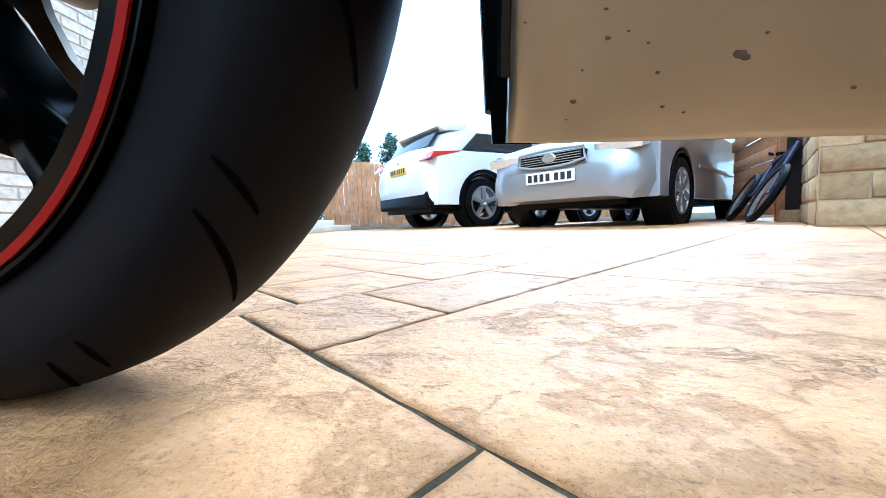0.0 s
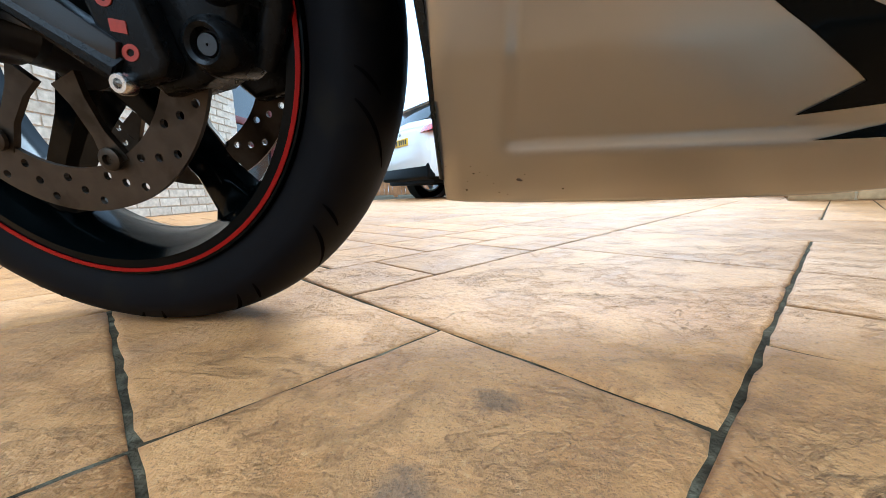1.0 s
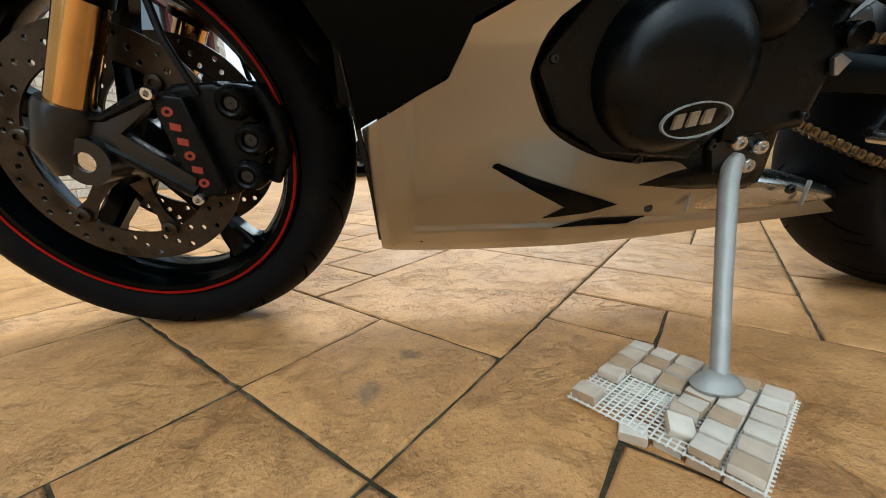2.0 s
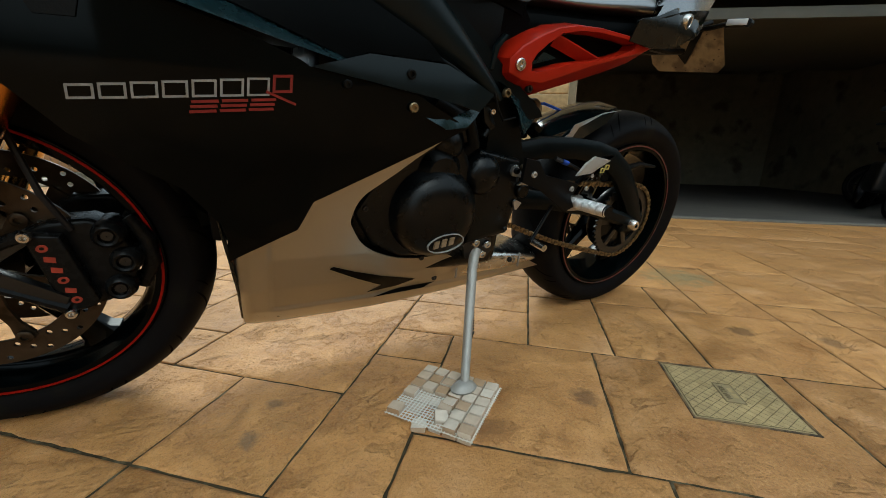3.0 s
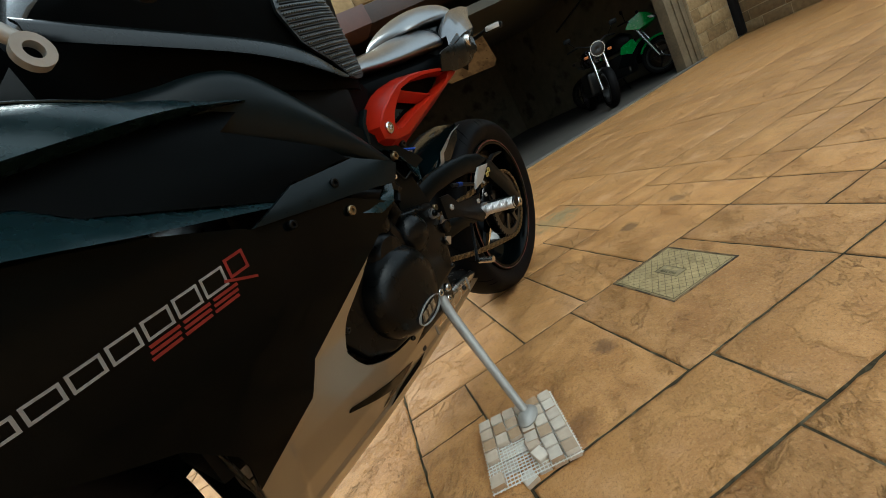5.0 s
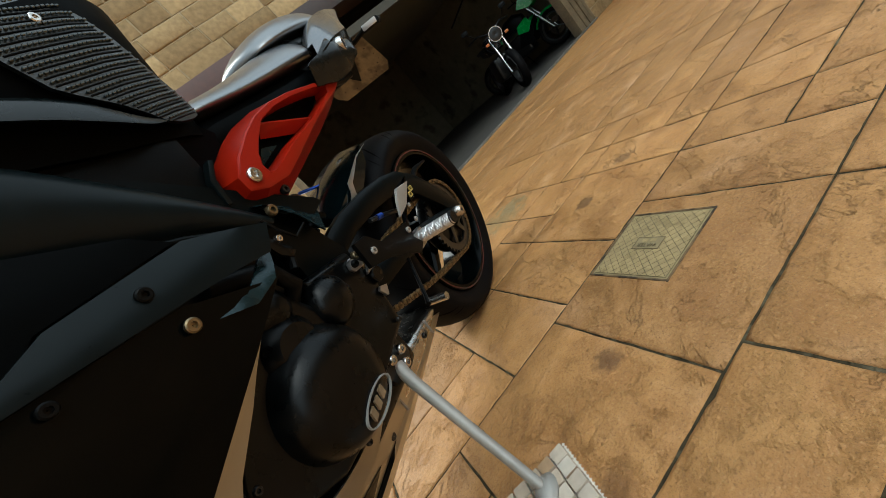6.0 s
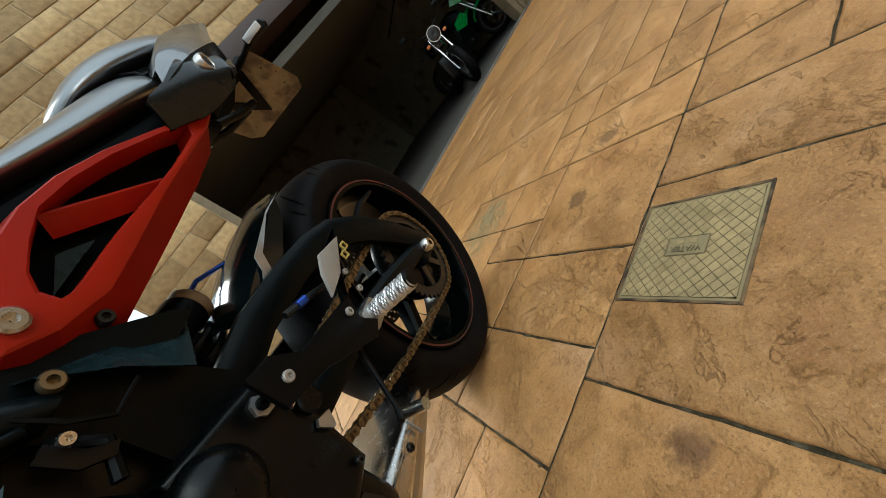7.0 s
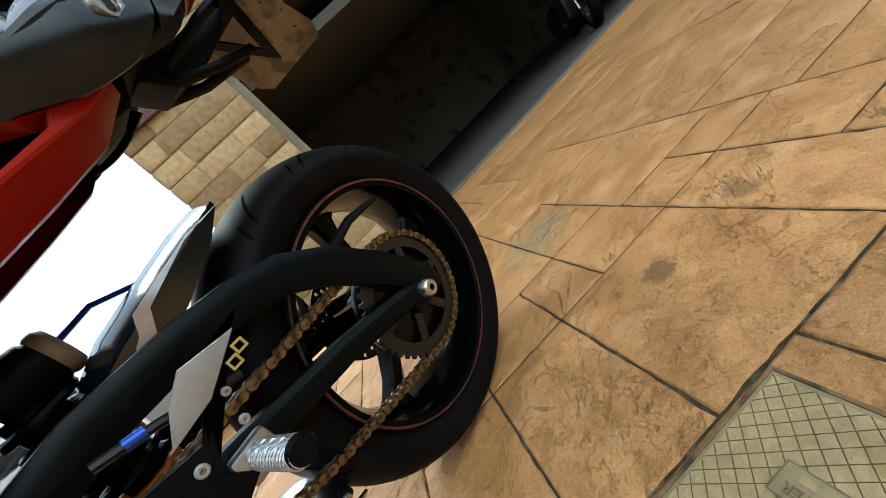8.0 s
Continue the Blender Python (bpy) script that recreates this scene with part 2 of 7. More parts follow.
RED_MARK = mat("red_marking", (0.28, 0.02, 0.014), 0.45, vary=0.1)
GOLD = mat("gold_anodised", (0.62, 0.26, 0.045), 0.22, metal=1.0, vary=0.15, scale=30)
BRONZE = mat("gold_stanchion", (0.58, 0.36, 0.13), 0.15, metal=1.0, vary=0.2, scale=25)
ALLOY = mat("cast_alloy", (0.42, 0.42, 0.42), 0.36, metal=0.9, vary=0.2, scale=50, bump=0.15, bump_scale=300)
DARK_ALLOY = mat("dark_alloy", (0.006, 0.006, 0.006), 0.30, metal=0.1, vary=0.3, scale=50, bump=0.05, bump_scale=700)
STEEL = mat("brushed_steel", (0.55, 0.53, 0.50), 0.24, metal=1.0, vary=0.15, scale=60)
DISC_STEEL = mat("disc_steel", (0.050, 0.038, 0.026), 0.48, metal=0.85, vary=0.4, scale=70, dirt=(0.025, 0.017, 0.010), dirt_amount=0.4)
CHAIN_STEEL = mat("chain_steel", (0.24, 0.17, 0.085), 0.40, metal=0.85, vary=0.4, scale=120, dirt=(0.05, 0.035, 0.018), dirt_amount=0.4)
PALE_YELLOW = mat("pale_yellow_ink", (0.42, 0.33, 0.09), 0.5, vary=0.15)
CLAMP_GREY = mat("cast_clamp_grey", (0.12, 0.105, 0.085), 0.5, metal=0.3, vary=0.2, scale=60)
LOGO_GREY = mat("logo_grey", (0.38, 0.39, 0.40), 0.4, vary=0.1)
DULL_ALLOY = mat("dull_alloy", (0.30, 0.285, 0.26), 0.5, metal=0.3, vary=0.2, scale=40, bump=0.1, bump_scale=300)
DULL_STRIPE = mat("dirty_red_stripe", (0.09, 0.014, 0.009), 0.55, vary=0.4, scale=40, dirt=(0.02, 0.015, 0.012), dirt_amount=0.6)
TANK_BLACK = mat("tank_black_paint", (0.0025, 0.0045, 0.0055), 0.24, vary=0.2, scale=12, coat=0.9, spec=0.6)
PEG_ALLOY = mat("knurled_alloy", (0.62, 0.62, 0.62), 0.34, metal=0.75, vary=0.15, scale=300)
FLANK = mat("satin_frame_paint", (0.0035, 0.0062, 0.0070), 0.30, vary=0.25, scale=40, spec=0.13)
STUD = mat("rubber_stud", (0.034, 0.048, 0.052), 0.26, vary=0.3, spec=1.0)
PAD_RUBBER = mat("pad_rubber", (0.0035, 0.0070, 0.0078), 0.34, vary=0.35, scale=50, bump=0.08, bump_scale=500, spec=1.0)
HUGGER_BLACK = mat("hugger_gloss", (0.0015, 0.0045, 0.0056), 0.12, vary=0.3, scale=20, spec=0.6)
# dull near-black that puts shade into faces turned from the sky
SHADED_BLACK = mat("shaded_black", (0.0012, 0.0016, 0.0018), 0.45, vary=0.3, scale=40, spec=0.03)
ORANGE_PART = mat("orange_plastic", (0.55, 0.16, 0.03), 0.4)
PLATE_BACK = mat("dusty_plate_back", (0.30, 0.215, 0.12), 0.7, vary=0.3, scale=60, dirt=(0.16, 0.11, 0.06), dirt_amount=0.6)
GLASS_DARK = mat("tinted_glass", (0.012, 0.016, 0.02), 0.06, vary=0.1, spec=0.8)
LAMP_RED = mat("tail_lamp_red", (0.5, 0.02, 0.015), 0.12, coat=0.6)
LAMP_CLEAR = mat("lamp_clear", (0.65, 0.67, 0.70), 0.1, metal=0.5, vary=0.1)
CAR_WHITE = mat("white_car_paint", (0.80, 0.80, 0.80), 0.24, vary=0.02, scale=2.0, coat=0.7)
CAR_SILVER = mat("silver_car_paint", (0.29, 0.29, 0.29), 0.30, metal=0.5, vary=0.03, scale=2.0, coat=0.5)
PLATE_YELLOW = mat("yellow_plate", (0.75, 0.50, 0.04), 0.45, vary=0.06)
PLATE_WHITE = mat("white_plate", (0.78, 0.78, 0.76), 0.45, vary=0.06)
INK = mat("plate_ink", (0.015, 0.015, 0.015), 0.5)
GREEN = mat("green_paint", (0.02, 0.42, 0.07), 0.25, vary=0.15, coat=0.6)
MOSAIC_STONE = stone_material("tumbled_travertine", (0.38, 0.25, 0.145), (0.66, 0.61, 0.54))
MESH_WHITE = mat("mesh_backing", (0.66, 0.62, 0.55), 0.8, vary=0.15)
COVER = mat("cover_concrete", (0.27, 0.205, 0.10), 0.8, vary=0.25, scale=30, bump=0.6, bump_scale=120, dirt=(0.22, 0.165, 0.075), dirt_amount=0.3)
COVER_RIB = mat("cover_rib", (0.37, 0.27, 0.125), 0.85, vary=0.3, scale=60, bump=0.8, bump_scale=170, dirt=(0.29, 0.21, 0.09), dirt_amount=0.35)
COVER_GROOVE = mat("cover_groove", (0.17, 0.125, 0.06), 0.95, vary=0.4, scale=120)
STANCHION_BOLT = mat("gold_bolt", (0.20, 0.155, 0.09), 0.35, metal=0.9, vary=0.2)
LEAF = mat("conifer_leaf", (0.045, 0.085, 0.05), 0.7, vary=0.4)
BARK = mat("bark", (0.10, 0.07, 0.05), 0.9, vary=0.3, bump=0.5)
DOOR_RED = mat("dark_red_joinery", (0.12, 0.022, 0.02), 0.45, vary=0.2)
BLUE_PART = mat("blue_anodised", (0.04, 0.10, 0.50), 0.3, metal=0.8)


# ---- mesh builders
def put(name, bm, material, parent=None, label="", angle=38):
    me = bpy.data.meshes.new(name)
    bmesh.ops.recalc_face_normals(bm, faces=bm.faces)
    bm.to_mesh(me)
    bm.free()
    for p in me.polygons:
        p.use_smooth = True
    me.set_sharp_from_angle(angle=radians(angle))
    me.materials.append(material)
    ob = new(name, me)
    ob.parent = parent
    if label:
        ob["label"] = label
    return ob


def part(name, bm, material, parent, label="", angle=38):
    return put(name, bm, material, parent, label, angle)


def thing(name, label, category, group="", m=None, kind=""):
    ob = new(name)
    ob.empty_display_size = 0.1
    if m:
        ob.matrix_world = m
    return tagged(ob, label, category, group, kind)


def add_box(bm, lo, hi, bevel=0.0, m=None, seg=2):
    mid = [(a + c) / 2 for a, c in zip(lo, hi)]
    size = [max(abs(c - a), 1e-4) for a, c in zip(lo, hi)]
    made = bmesh.ops.create_cube(bm, size=1, matrix=(m or Matrix()) @ Matrix.Translation(mid) @ Matrix.Diagonal((*size, 1)))
    if bevel:
        edges = list({e for v in made["verts"] for e in v.link_edges})
        bmesh.ops.bevel(bm, geom=edges, offset=min(bevel, min(size) * 0.45), segments=seg, affect="EDGES", profile=0.6)
    return bm


def box(lo, hi, bevel=0.0, m=None, seg=2):
    return add_box(bmesh.new(), lo, hi, bevel, m, seg)


def add_prism(bm, outline, y0, y1, bevel=0.0, seg=2):
    """A polygon in x and z, drawn out from y0 to y1."""
    vs = [bm.verts.new((x, y0, z)) for x, z in outline]
    f = bm.faces.new(vs)
    out = bmesh.ops.extrude_face_region(bm, geom=[f])
    new_vs = [g for g in out["geom"] if isinstance(g, bmesh.types.BMVert)]
    for v in new_vs:
        v.co.y = y1
    if bevel:
        rim = [e for e in bm.edges if all(v in vs for v in e.verts) or all(v in new_vs for v in e.verts)]
        bmesh.ops.bevel(bm, geom=rim, offset=bevel, segments=seg, affect="EDGES", profile=0.6)
    return bm


def prism(outline, y0, y1, bevel=0.0, seg=2):
    return add_prism(bmesh.new(), outline, y0, y1, bevel, seg)


def ring_prism(outer, hole, y0, y1):
    """A flat plate between two closed outlines of x and z with equal counts."""
    bm = bmesh.new()
    rows = [[bm.verts.new((x, y, z)) for x, z in o] for o, y in ((outer, y0), (hole, y0), (hole, y1), (outer, y1))]
    k = len(outer)
    for a in range(4):
        for i in range(k):
            bm.faces.new((rows[a][i], rows[a][(i + 1) % k], rows[(a + 1) % 4][(i + 1) % k], rows[(a + 1) % 4][i]))
    return bm


def add_tube(bm, points, radius, n=12, caps=True):
    """A round tube along points; radius is one number or one for each point."""
    pts = [Vector(p) for p in points]
    radii = radius if isinstance(radius, (list, tuple)) else [radius] * len(pts)
    rings = []
    for i, p in enumerate(pts):
        way = (pts[min(i + 1, len(pts) - 1)] - pts[max(i - 1, 0)]).normalized()
        side = way.orthogonal().normalized() if i == 0 else (side - way * side.dot(way)).normalized()
        up = way.cross(side)
        rings.append([bm.verts.new(p + radii[i] * (math.cos(a) * side + math.sin(a) * up)) for a in (2 * math.pi * k / n for k in range(n))])
    for a, c in zip(rings, rings[1:]):
        for k in range(n):
            bm.faces.new((a[k], a[(k + 1) % n], c[(k + 1) % n], c[k]))
    if caps:
        bm.faces.new(rings[0][::-1])
        bm.faces.new(rings[-1])
    return bm


def tube(points, radius, n=12, caps=True):
    return add_tube(bmesh.new(), points, radius, n, caps)


def add_lathe(bm, profile, centre=(0, 0, 0), n=64, closed=True):
    """(y, r) pairs turned round an axis along y through centre."""
    cx, cy, cz = centre
    rings = []
    for i in range(n):
        a = 2 * math.pi * i / n
        rings.append([bm.verts.new((cx + r * math.cos(a), cy + y, cz + r * math.sin(a))) for y, r in profile])
    k = len(profile)
    for i in range(n):
        a, c = rings[i], rings[(i + 1) % n]
        for j in range(k if closed else k - 1):
            bm.faces.new((a[j], a[(j + 1) % k], c[(j + 1) % k], c[j]))
    return bm


def lathe(profile, centre=(0, 0, 0), n=64, closed=True):
    return add_lathe(bmesh.new(), profile, centre, n, closed)


def loft(rings, caps=True):
    bm = bmesh.new()
    vs = [[bm.verts.new(p) for p in r] for r in rings]
    k = len(vs[0])
    for a, c in zip(vs, vs[1:]):
        for j in range(k):
            bm.faces.new((a[j], a[(j + 1) % k], c[(j + 1) % k], c[j]))
    if caps:
        bm.faces.new(vs[0][::-1])
        bm.faces.new(vs[-1])
    return bm


def shell(outline, depth, thick=0.004, step=0.03, sign=1):
    """A curved panel: a polygon in x and z, cut fine, laid on y = sign * depth(x, z), with thickness inwards."""
    bm = bmesh.new()
    bm.faces.new([bm.verts.new((x, 0, z)) for x, z in outline])
    for axis, vals in ((0, [p[0] for p in outline]), (2, [p[1] for p in outline])):
        no = Vector((1, 0, 0)) if axis == 0 else Vector((0, 0, 1))
        c = min(vals) + step
        while c < max(vals):
            bmesh.ops.bisect_plane(bm, geom=bm.verts[:] + bm.edges[:] + bm.faces[:], plane_co=no * c, plane_no=no)
            c += step
    bmesh.ops.triangulate(bm, faces=[f for f in bm.faces if len(f.verts) > 4])
    for v in bm.verts:
        v.co.y = sign * depth(v.co.x, v.co.z)
    front = bm.faces[:]
    out = bmesh.ops.extrude_face_region(bm, geom=front)
    for g in out["geom"]:
        if isinstance(g, bmesh.types.BMVert):
            g.co.y -= sign * thick
    return bm


def add_beam(bm, points, wide, depth, ridge=0.3):
    """A cast bar along points (x, y, z): wide gives half heights across it in x and z, depth half its thickness in y; bevelled to a flat outer face."""
    pts = [Vector(p) for p in points]
    rings = []
    for i, p in enumerate(pts):
        way = pts[min(i + 1, len(pts) - 1)] - pts[max(i - 1, 0)]
        up = Vector((-way.z, 0, way.x)).normalized()
        w = wide[i]
        rings.append([bm.verts.new(p + up * a * w + Vector((0, c * depth, 0))) for a, c in ((1, 0.45), (1, -0.45), (ridge, -1), (-ridge, -1), (-1, -0.45), (-1, 0.45), (-ridge, 1), (ridge, 1))])
    for a, c in zip(rings, rings[1:]):
        for k in range(8):
            bm.faces.new((a[k], a[(k + 1) % 8], c[(k + 1) % 8], c[k]))
    bm.faces.new(rings[0][::-1])
    bm.faces.new(rings[-1])
    return bm


def bolt_mesh(r=0.008, h=0.005):
    """A socket-head bolt along -y with a dished head."""
    return lathe([(0, 0.0005), (0, r), (-h * 0.7, r), (-h, r * 0.8), (-h, r * 0.45), (-h * 0.3, r * 0.42), (-h * 0.3, 0.0005)], n=16)


# ---- the ground: one sheet to the horizon, with stamped slabs on the drive
ground = put("ground", box((-300, -300, -0.5), (300, 300, -0.0026)), GROUT)
tagged(ground, "tan stamped concrete drive with dark sunken joints", "ground", kind="structure")

UA, VA = Vector((0.727, -0.687, 0)), Vector((0.687, 0.727, 0))  # the two ways in which the joints run

# ---- the garage: stone front, open door, dark room
GP, GD, GN = Vector((3.1, 0.9, 0)), Vector((0.786, -0.618, 0)), Vector((0.618, 0.786, 0))  # a point of its front, along it, into it
GM = Matrix(((GD.x, GN.x, 0, GP.x), (GD.y, GN.y, 0, GP.y), (0, 0, 1, 0), (0, 0, 0, 1)))
OPEN_L, OPEN_R, OPEN_T = -1.08, 2.80, 1.84


def block_wall(name, u0, u1, z0, z1, thick, m, label, course=0.145, length=0.36, material=STONE, mortar=MORTAR, joint=0.011, proud=0.012, seed=1, ragged=True, holes=()):
    """A wall with a mortar core and single laid stones on both long faces, as parts of the wall."""
    core = put(name, box((u0, 0, z0), (u1, thick, z1)), mortar)
    core.matrix_world = m
    tagged(core, label, "wall", kind="structure")
    rng = random.Random(seed)
    z, row = z0, 0
    while z < z1 - 0.02:
        h = min(course, z1 - z)
        u = u0
        first = True
        while u < u1 - 0.01:
            w = length * rng.uniform(0.6, 1.35) * (0.5 if first and row % 2 else 1)
            if u1 - (u + w) < length * 0.35:
                w = u1 - u
            first = False
            out = proud * rng.uniform(0.5, 1.3)
            bm = bmesh.new()
            a0, a1, b0, b1 = u + joint / 2, u + w - joint / 2, z + joint / 2, z + h - joint / 2
            e = 0.012
            j = [rng.uniform(-0.003, 0.003) if ragged else 0 for _ in range(8)]
            back = [bm.verts.new(p) for p in ((a0, 0.004, b0), (a1, 0.004, b0), (a1, 0.004, b1), (a0, 0.004, b1))]
            edge = [bm.verts.new(p) for p in ((a0 + j[0], -out * 0.45, b0 + j[1]), (a1 + j[2], -out * 0.45, b0 + j[3]), (a1 + j[4], -out * 0.45, b1 + j[5]), (a0 + j[6], -out * 0.45, b1 + j[7]))]
            face = [bm.verts.new(p) for p in ((a0 + e, -out, b0 + e), (a1 - e, -out, b0 + e), (a1 - e, -out, b1 - e), (a0 + e, -out, b1 - e))]
            for lo, hi in ((back, edge), (edge, face)):
                for k in range(4):
                    bm.faces.new((lo[k], lo[(k + 1) % 4], hi[(k + 1) % 4], hi[k]))
            bm.faces.new(face)
            part("stone", bm, material, core, angle=60)
            u += w
        z += h
        row += 1
    return core


block_wall("wall_front_west", -1.88, OPEN_L, 0, 1.96, 0.30, GM, "buff stone pier at the end of the garage", seed=3)
block_wall("wall_front_east", 3.10, 3.74, 0, 1.96, 0.30, GM, "buff stone pier beside the garage opening", seed=4)
# upper courses are unseen, added up to 5.2 m to shade the ground
block_wall("wall_front_top", -1.88, 3.86, 2.0, 5.2, 0.30, GM, "buff stone wall over the garage opening, raised out of view", seed=5)
# the west side of the garage, which the drive passes
side_m = GM @ Matrix.Translation((-1.88, 6.0, 0)) @ pose(0, 0, 0, 0, 0, -90)
# raised to the same unseen height, for the same shade
block_wall("wall_side_west", 0.0, 6.0, 0, 5.2, 0.30, side_m, "buff stone side wall of the garage, raised out of view", seed=6)
lint = put("garage_lintel", box((-0.55, -0.01, OPEN_T), (3.34, 0.26, 2.0), 0.006), BROWN_WOOD)
lint.matrix_world = GM
tagged(lint, "dark brown timber beam over the garage opening", "lintel", kind="structure")
fas = put("garage_fascia", box((-1.80, -0.05, OPEN_T - 0.01), (-0.551, 0.26, 1.999), 0.006), mat("red_brown_fascia", (0.085, 0.040, 0.032), 0.6, vary=0.25, scale=30))
fas.matrix_world = GM
tagged(fas, "red-brown boxed end of the garage beam", "lintel", kind="structure")
for nm, u0, u1 in (("door_post_west", OPEN_L, OPEN_L + 0.07), ("door_post_east", OPEN_R, OPEN_R + 0.30)):
    post = put(nm, box((u0, 0.03, 0), (u1, 0.16, OPEN_T), 0.006), PALE_TIMBER)
    post.matrix_world = GM
    tagged(post, "pale timber jamb of the garage opening", "door frame", kind="structure")
    if "east" in nm:
        for a in (0.10, 0.20):
            part("bead", box((u0 + a, 0.012, 0), (u0 + a + 0.05, 0.03, OPEN_T), 0.004), PALE_TIMBER, post)
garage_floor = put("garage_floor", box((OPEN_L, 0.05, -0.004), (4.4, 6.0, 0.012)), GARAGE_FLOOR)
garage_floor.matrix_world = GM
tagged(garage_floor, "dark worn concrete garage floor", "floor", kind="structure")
step = put("garage_threshold", box((OPEN_L, -0.03, -0.004), (OPEN_R + 0.3, 0.05, 0.018), 0.006), mat("grey_concrete", (0.13, 0.115, 0.095), 0.85, vary=0.3, scale=25, bump=0.5))
step.matrix_world = GM
tagged(step, "grey concrete threshold strip", "threshold", kind="structure")
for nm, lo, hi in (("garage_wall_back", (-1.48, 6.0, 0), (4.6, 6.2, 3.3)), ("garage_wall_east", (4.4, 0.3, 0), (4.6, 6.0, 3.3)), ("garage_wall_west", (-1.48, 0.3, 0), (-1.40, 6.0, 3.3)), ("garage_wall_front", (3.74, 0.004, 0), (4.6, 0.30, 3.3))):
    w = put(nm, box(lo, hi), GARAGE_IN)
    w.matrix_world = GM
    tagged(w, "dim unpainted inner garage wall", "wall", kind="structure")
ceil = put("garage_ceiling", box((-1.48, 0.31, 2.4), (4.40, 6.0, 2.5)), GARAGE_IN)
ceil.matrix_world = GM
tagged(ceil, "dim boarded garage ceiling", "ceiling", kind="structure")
# unseen roof, lifted with the walls that shade the drive
roof = put("garage_roof", box((-2.0, -0.2, 5.2), (4.7, 6.3, 5.32), 0.02), mat("grey_roof", (0.10, 0.095, 0.09), 0.85, vary=0.3, scale=8))
roof.matrix_world = GM
tagged(roof, "unseen flat grey felt roof added on the raised garage building", "roof", kind="structure")

# the up-and-over door, swung up under the ceiling
door = thing("garage_door", "dark olive up-and-over garage door, swung open", "garage door", m=GM)
DOOR_M = mat("olive_door", (0.075, 0.07, 0.05), 0.55, vary=0.25, scale=10)
part("panel", box((OPEN_L + 0.09, 0.22, 1.66), (OPEN_R - 0.05, 2.2, 1.70), 0.004), DOOR_M, door)
part("edge", box((OPEN_L + 0.09, 0.19, 1.625), (OPEN_R - 0.05, 0.22, 1.71), 0.004), DOOR_M, door)
part("arm", tube([(OPEN_R - 0.08, 0.25, 1.60), (OPEN_R - 0.5, 1.2, 1.25)], 0.012), BLACK_PLASTIC, door)
part("track", box((OPEN_R - 0.06, 0.2, 1.72), (OPEN_R - 0.02, 2.4, 1.76), 0.004), BLACK_PLASTIC, door)

# boundary wall that returns from the garage towards the drive, with its drainpipe
RET = GM @ Matrix.Translation((3.86, 0.0, 0)) @ pose(0, 0, 0, 0, 0, -97)
block_wall("wall_boundary", 0.0, 5.2, 0, 1.92, 0.25, RET, "weathered stone boundary wall with mossy top", course=0.13, length=0.33, material=STONE_OLD, seed=8)
cope = put("wall_coping", box((0.0, -0.04, 1.92), (5.2, 0.30, 2.0), 0.015), mat("mossy_coping", (0.06, 0.05, 0.03), 0.95, vary=0.5, scale=30, bump=0.8))
cope.matrix_world = RET
tagged(cope, "dark mossy coping on the boundary wall", "coping", kind="structure")
pipe = thing("drainpipe", "black square drainpipe on the stone wall", "drainpipe", m=GM @ Matrix.Translation((3.795, -0.03, 0)))
part("pipe", box((-0.04, -0.035, 0.02), (0.04, 0.045, 1.98), 0.012), PIPE_BLACK, pipe)
for z in (0.5, 1.6):
    part("bracket", box((-0.06, -0.04, z), (0.06, 0.09, z + 0.05), 0.006), PIPE_BLACK, pipe)
part("hopper", box((-0.05, -0.05, 1.94), (0.30, 0.06, 2.02), 0.01), PIPE_BLACK, pipe)


# ---- cars on the drive
def car_ring(x, half, z0, z1, tuck=0.06, n=7):
    """A section across a car at x: flat floor, flanks with tumblehome, a rounded top."""
    pts = [(x, -half + tuck, z0), (x, -half, z0 + (z1 - z0) * 0.25), (x, -half * 0.99, z0 + (z1 - z0) * 0.55), (x, -half * 0.93, z0 + (z1 - z0) * 0.86), (x, -half * 0.72, z1 - 0.01), (x, 0, z1 + 0.02)]
    return pts + [(x, -y, z) for _, y, z in pts[-2::-1]]


def car_wheel(car, x, y, r, w, spokes=5):
    """Tyre with an alloy rim of single spokes, on the car's axle at x."""
    out = -1 if y < 0 else 1
    tyre = part("wheel", lathe([(-w / 2 + 0.01, r * 0.68), (-w / 2, r * 0.8), (-w / 2 + 0.012, r * 0.96), (-w / 2 + 0.04, r), (w / 2 - 0.04, r), (w / 2 - 0.012, r * 0.96), (w / 2, r * 0.8), (w / 2 - 0.01, r * 0.68)], (x, y, r), 40), RUBBER, car)
    part("rim", lathe([(out * w * 0.3, r * 0.69), (out * w * 0.47, r * 0.69), (out * w * 0.47, r * 0.62), (out * w * 0.2, r * 0.58), (-out * w * 0.4, r * 0.6), (-out * w * 0.4, r * 0.69)], (x, y, r), 40), ALLOY, tyre)
    for k in range(spokes):
        a = 2 * math.pi * k / spokes + 0.3
        bm = bmesh.new()
        add_box(bm, (0.03, -0.02, -0.035), (r * 0.64, 0.02, 0.035), 0.012)
        bm.transform(Matrix.Translation((x, y + out * w * 0.38, r)) @ Matrix.Rotation(-a, 4, "Y"))
        part("spoke", bm, ALLOY, tyre)
    part("hub_cap", lathe([(out * w * 0.35, 0.001), (out * w * 0.46, 0.03), (out * w * 0.4, 0.06), (out * w * 0.3, 0.06)], (x, y, r), 20), ALLOY, tyre)
    part("arch_liner", lathe([(-w * 0.62, r * 1.10), (w * 0.62, r * 1.10), (w * 0.62, r * 1.16), (-w * 0.62, r * 1.16)], (x, y - out * 0.03, r), 32), BLACK_PLASTIC, tyre)


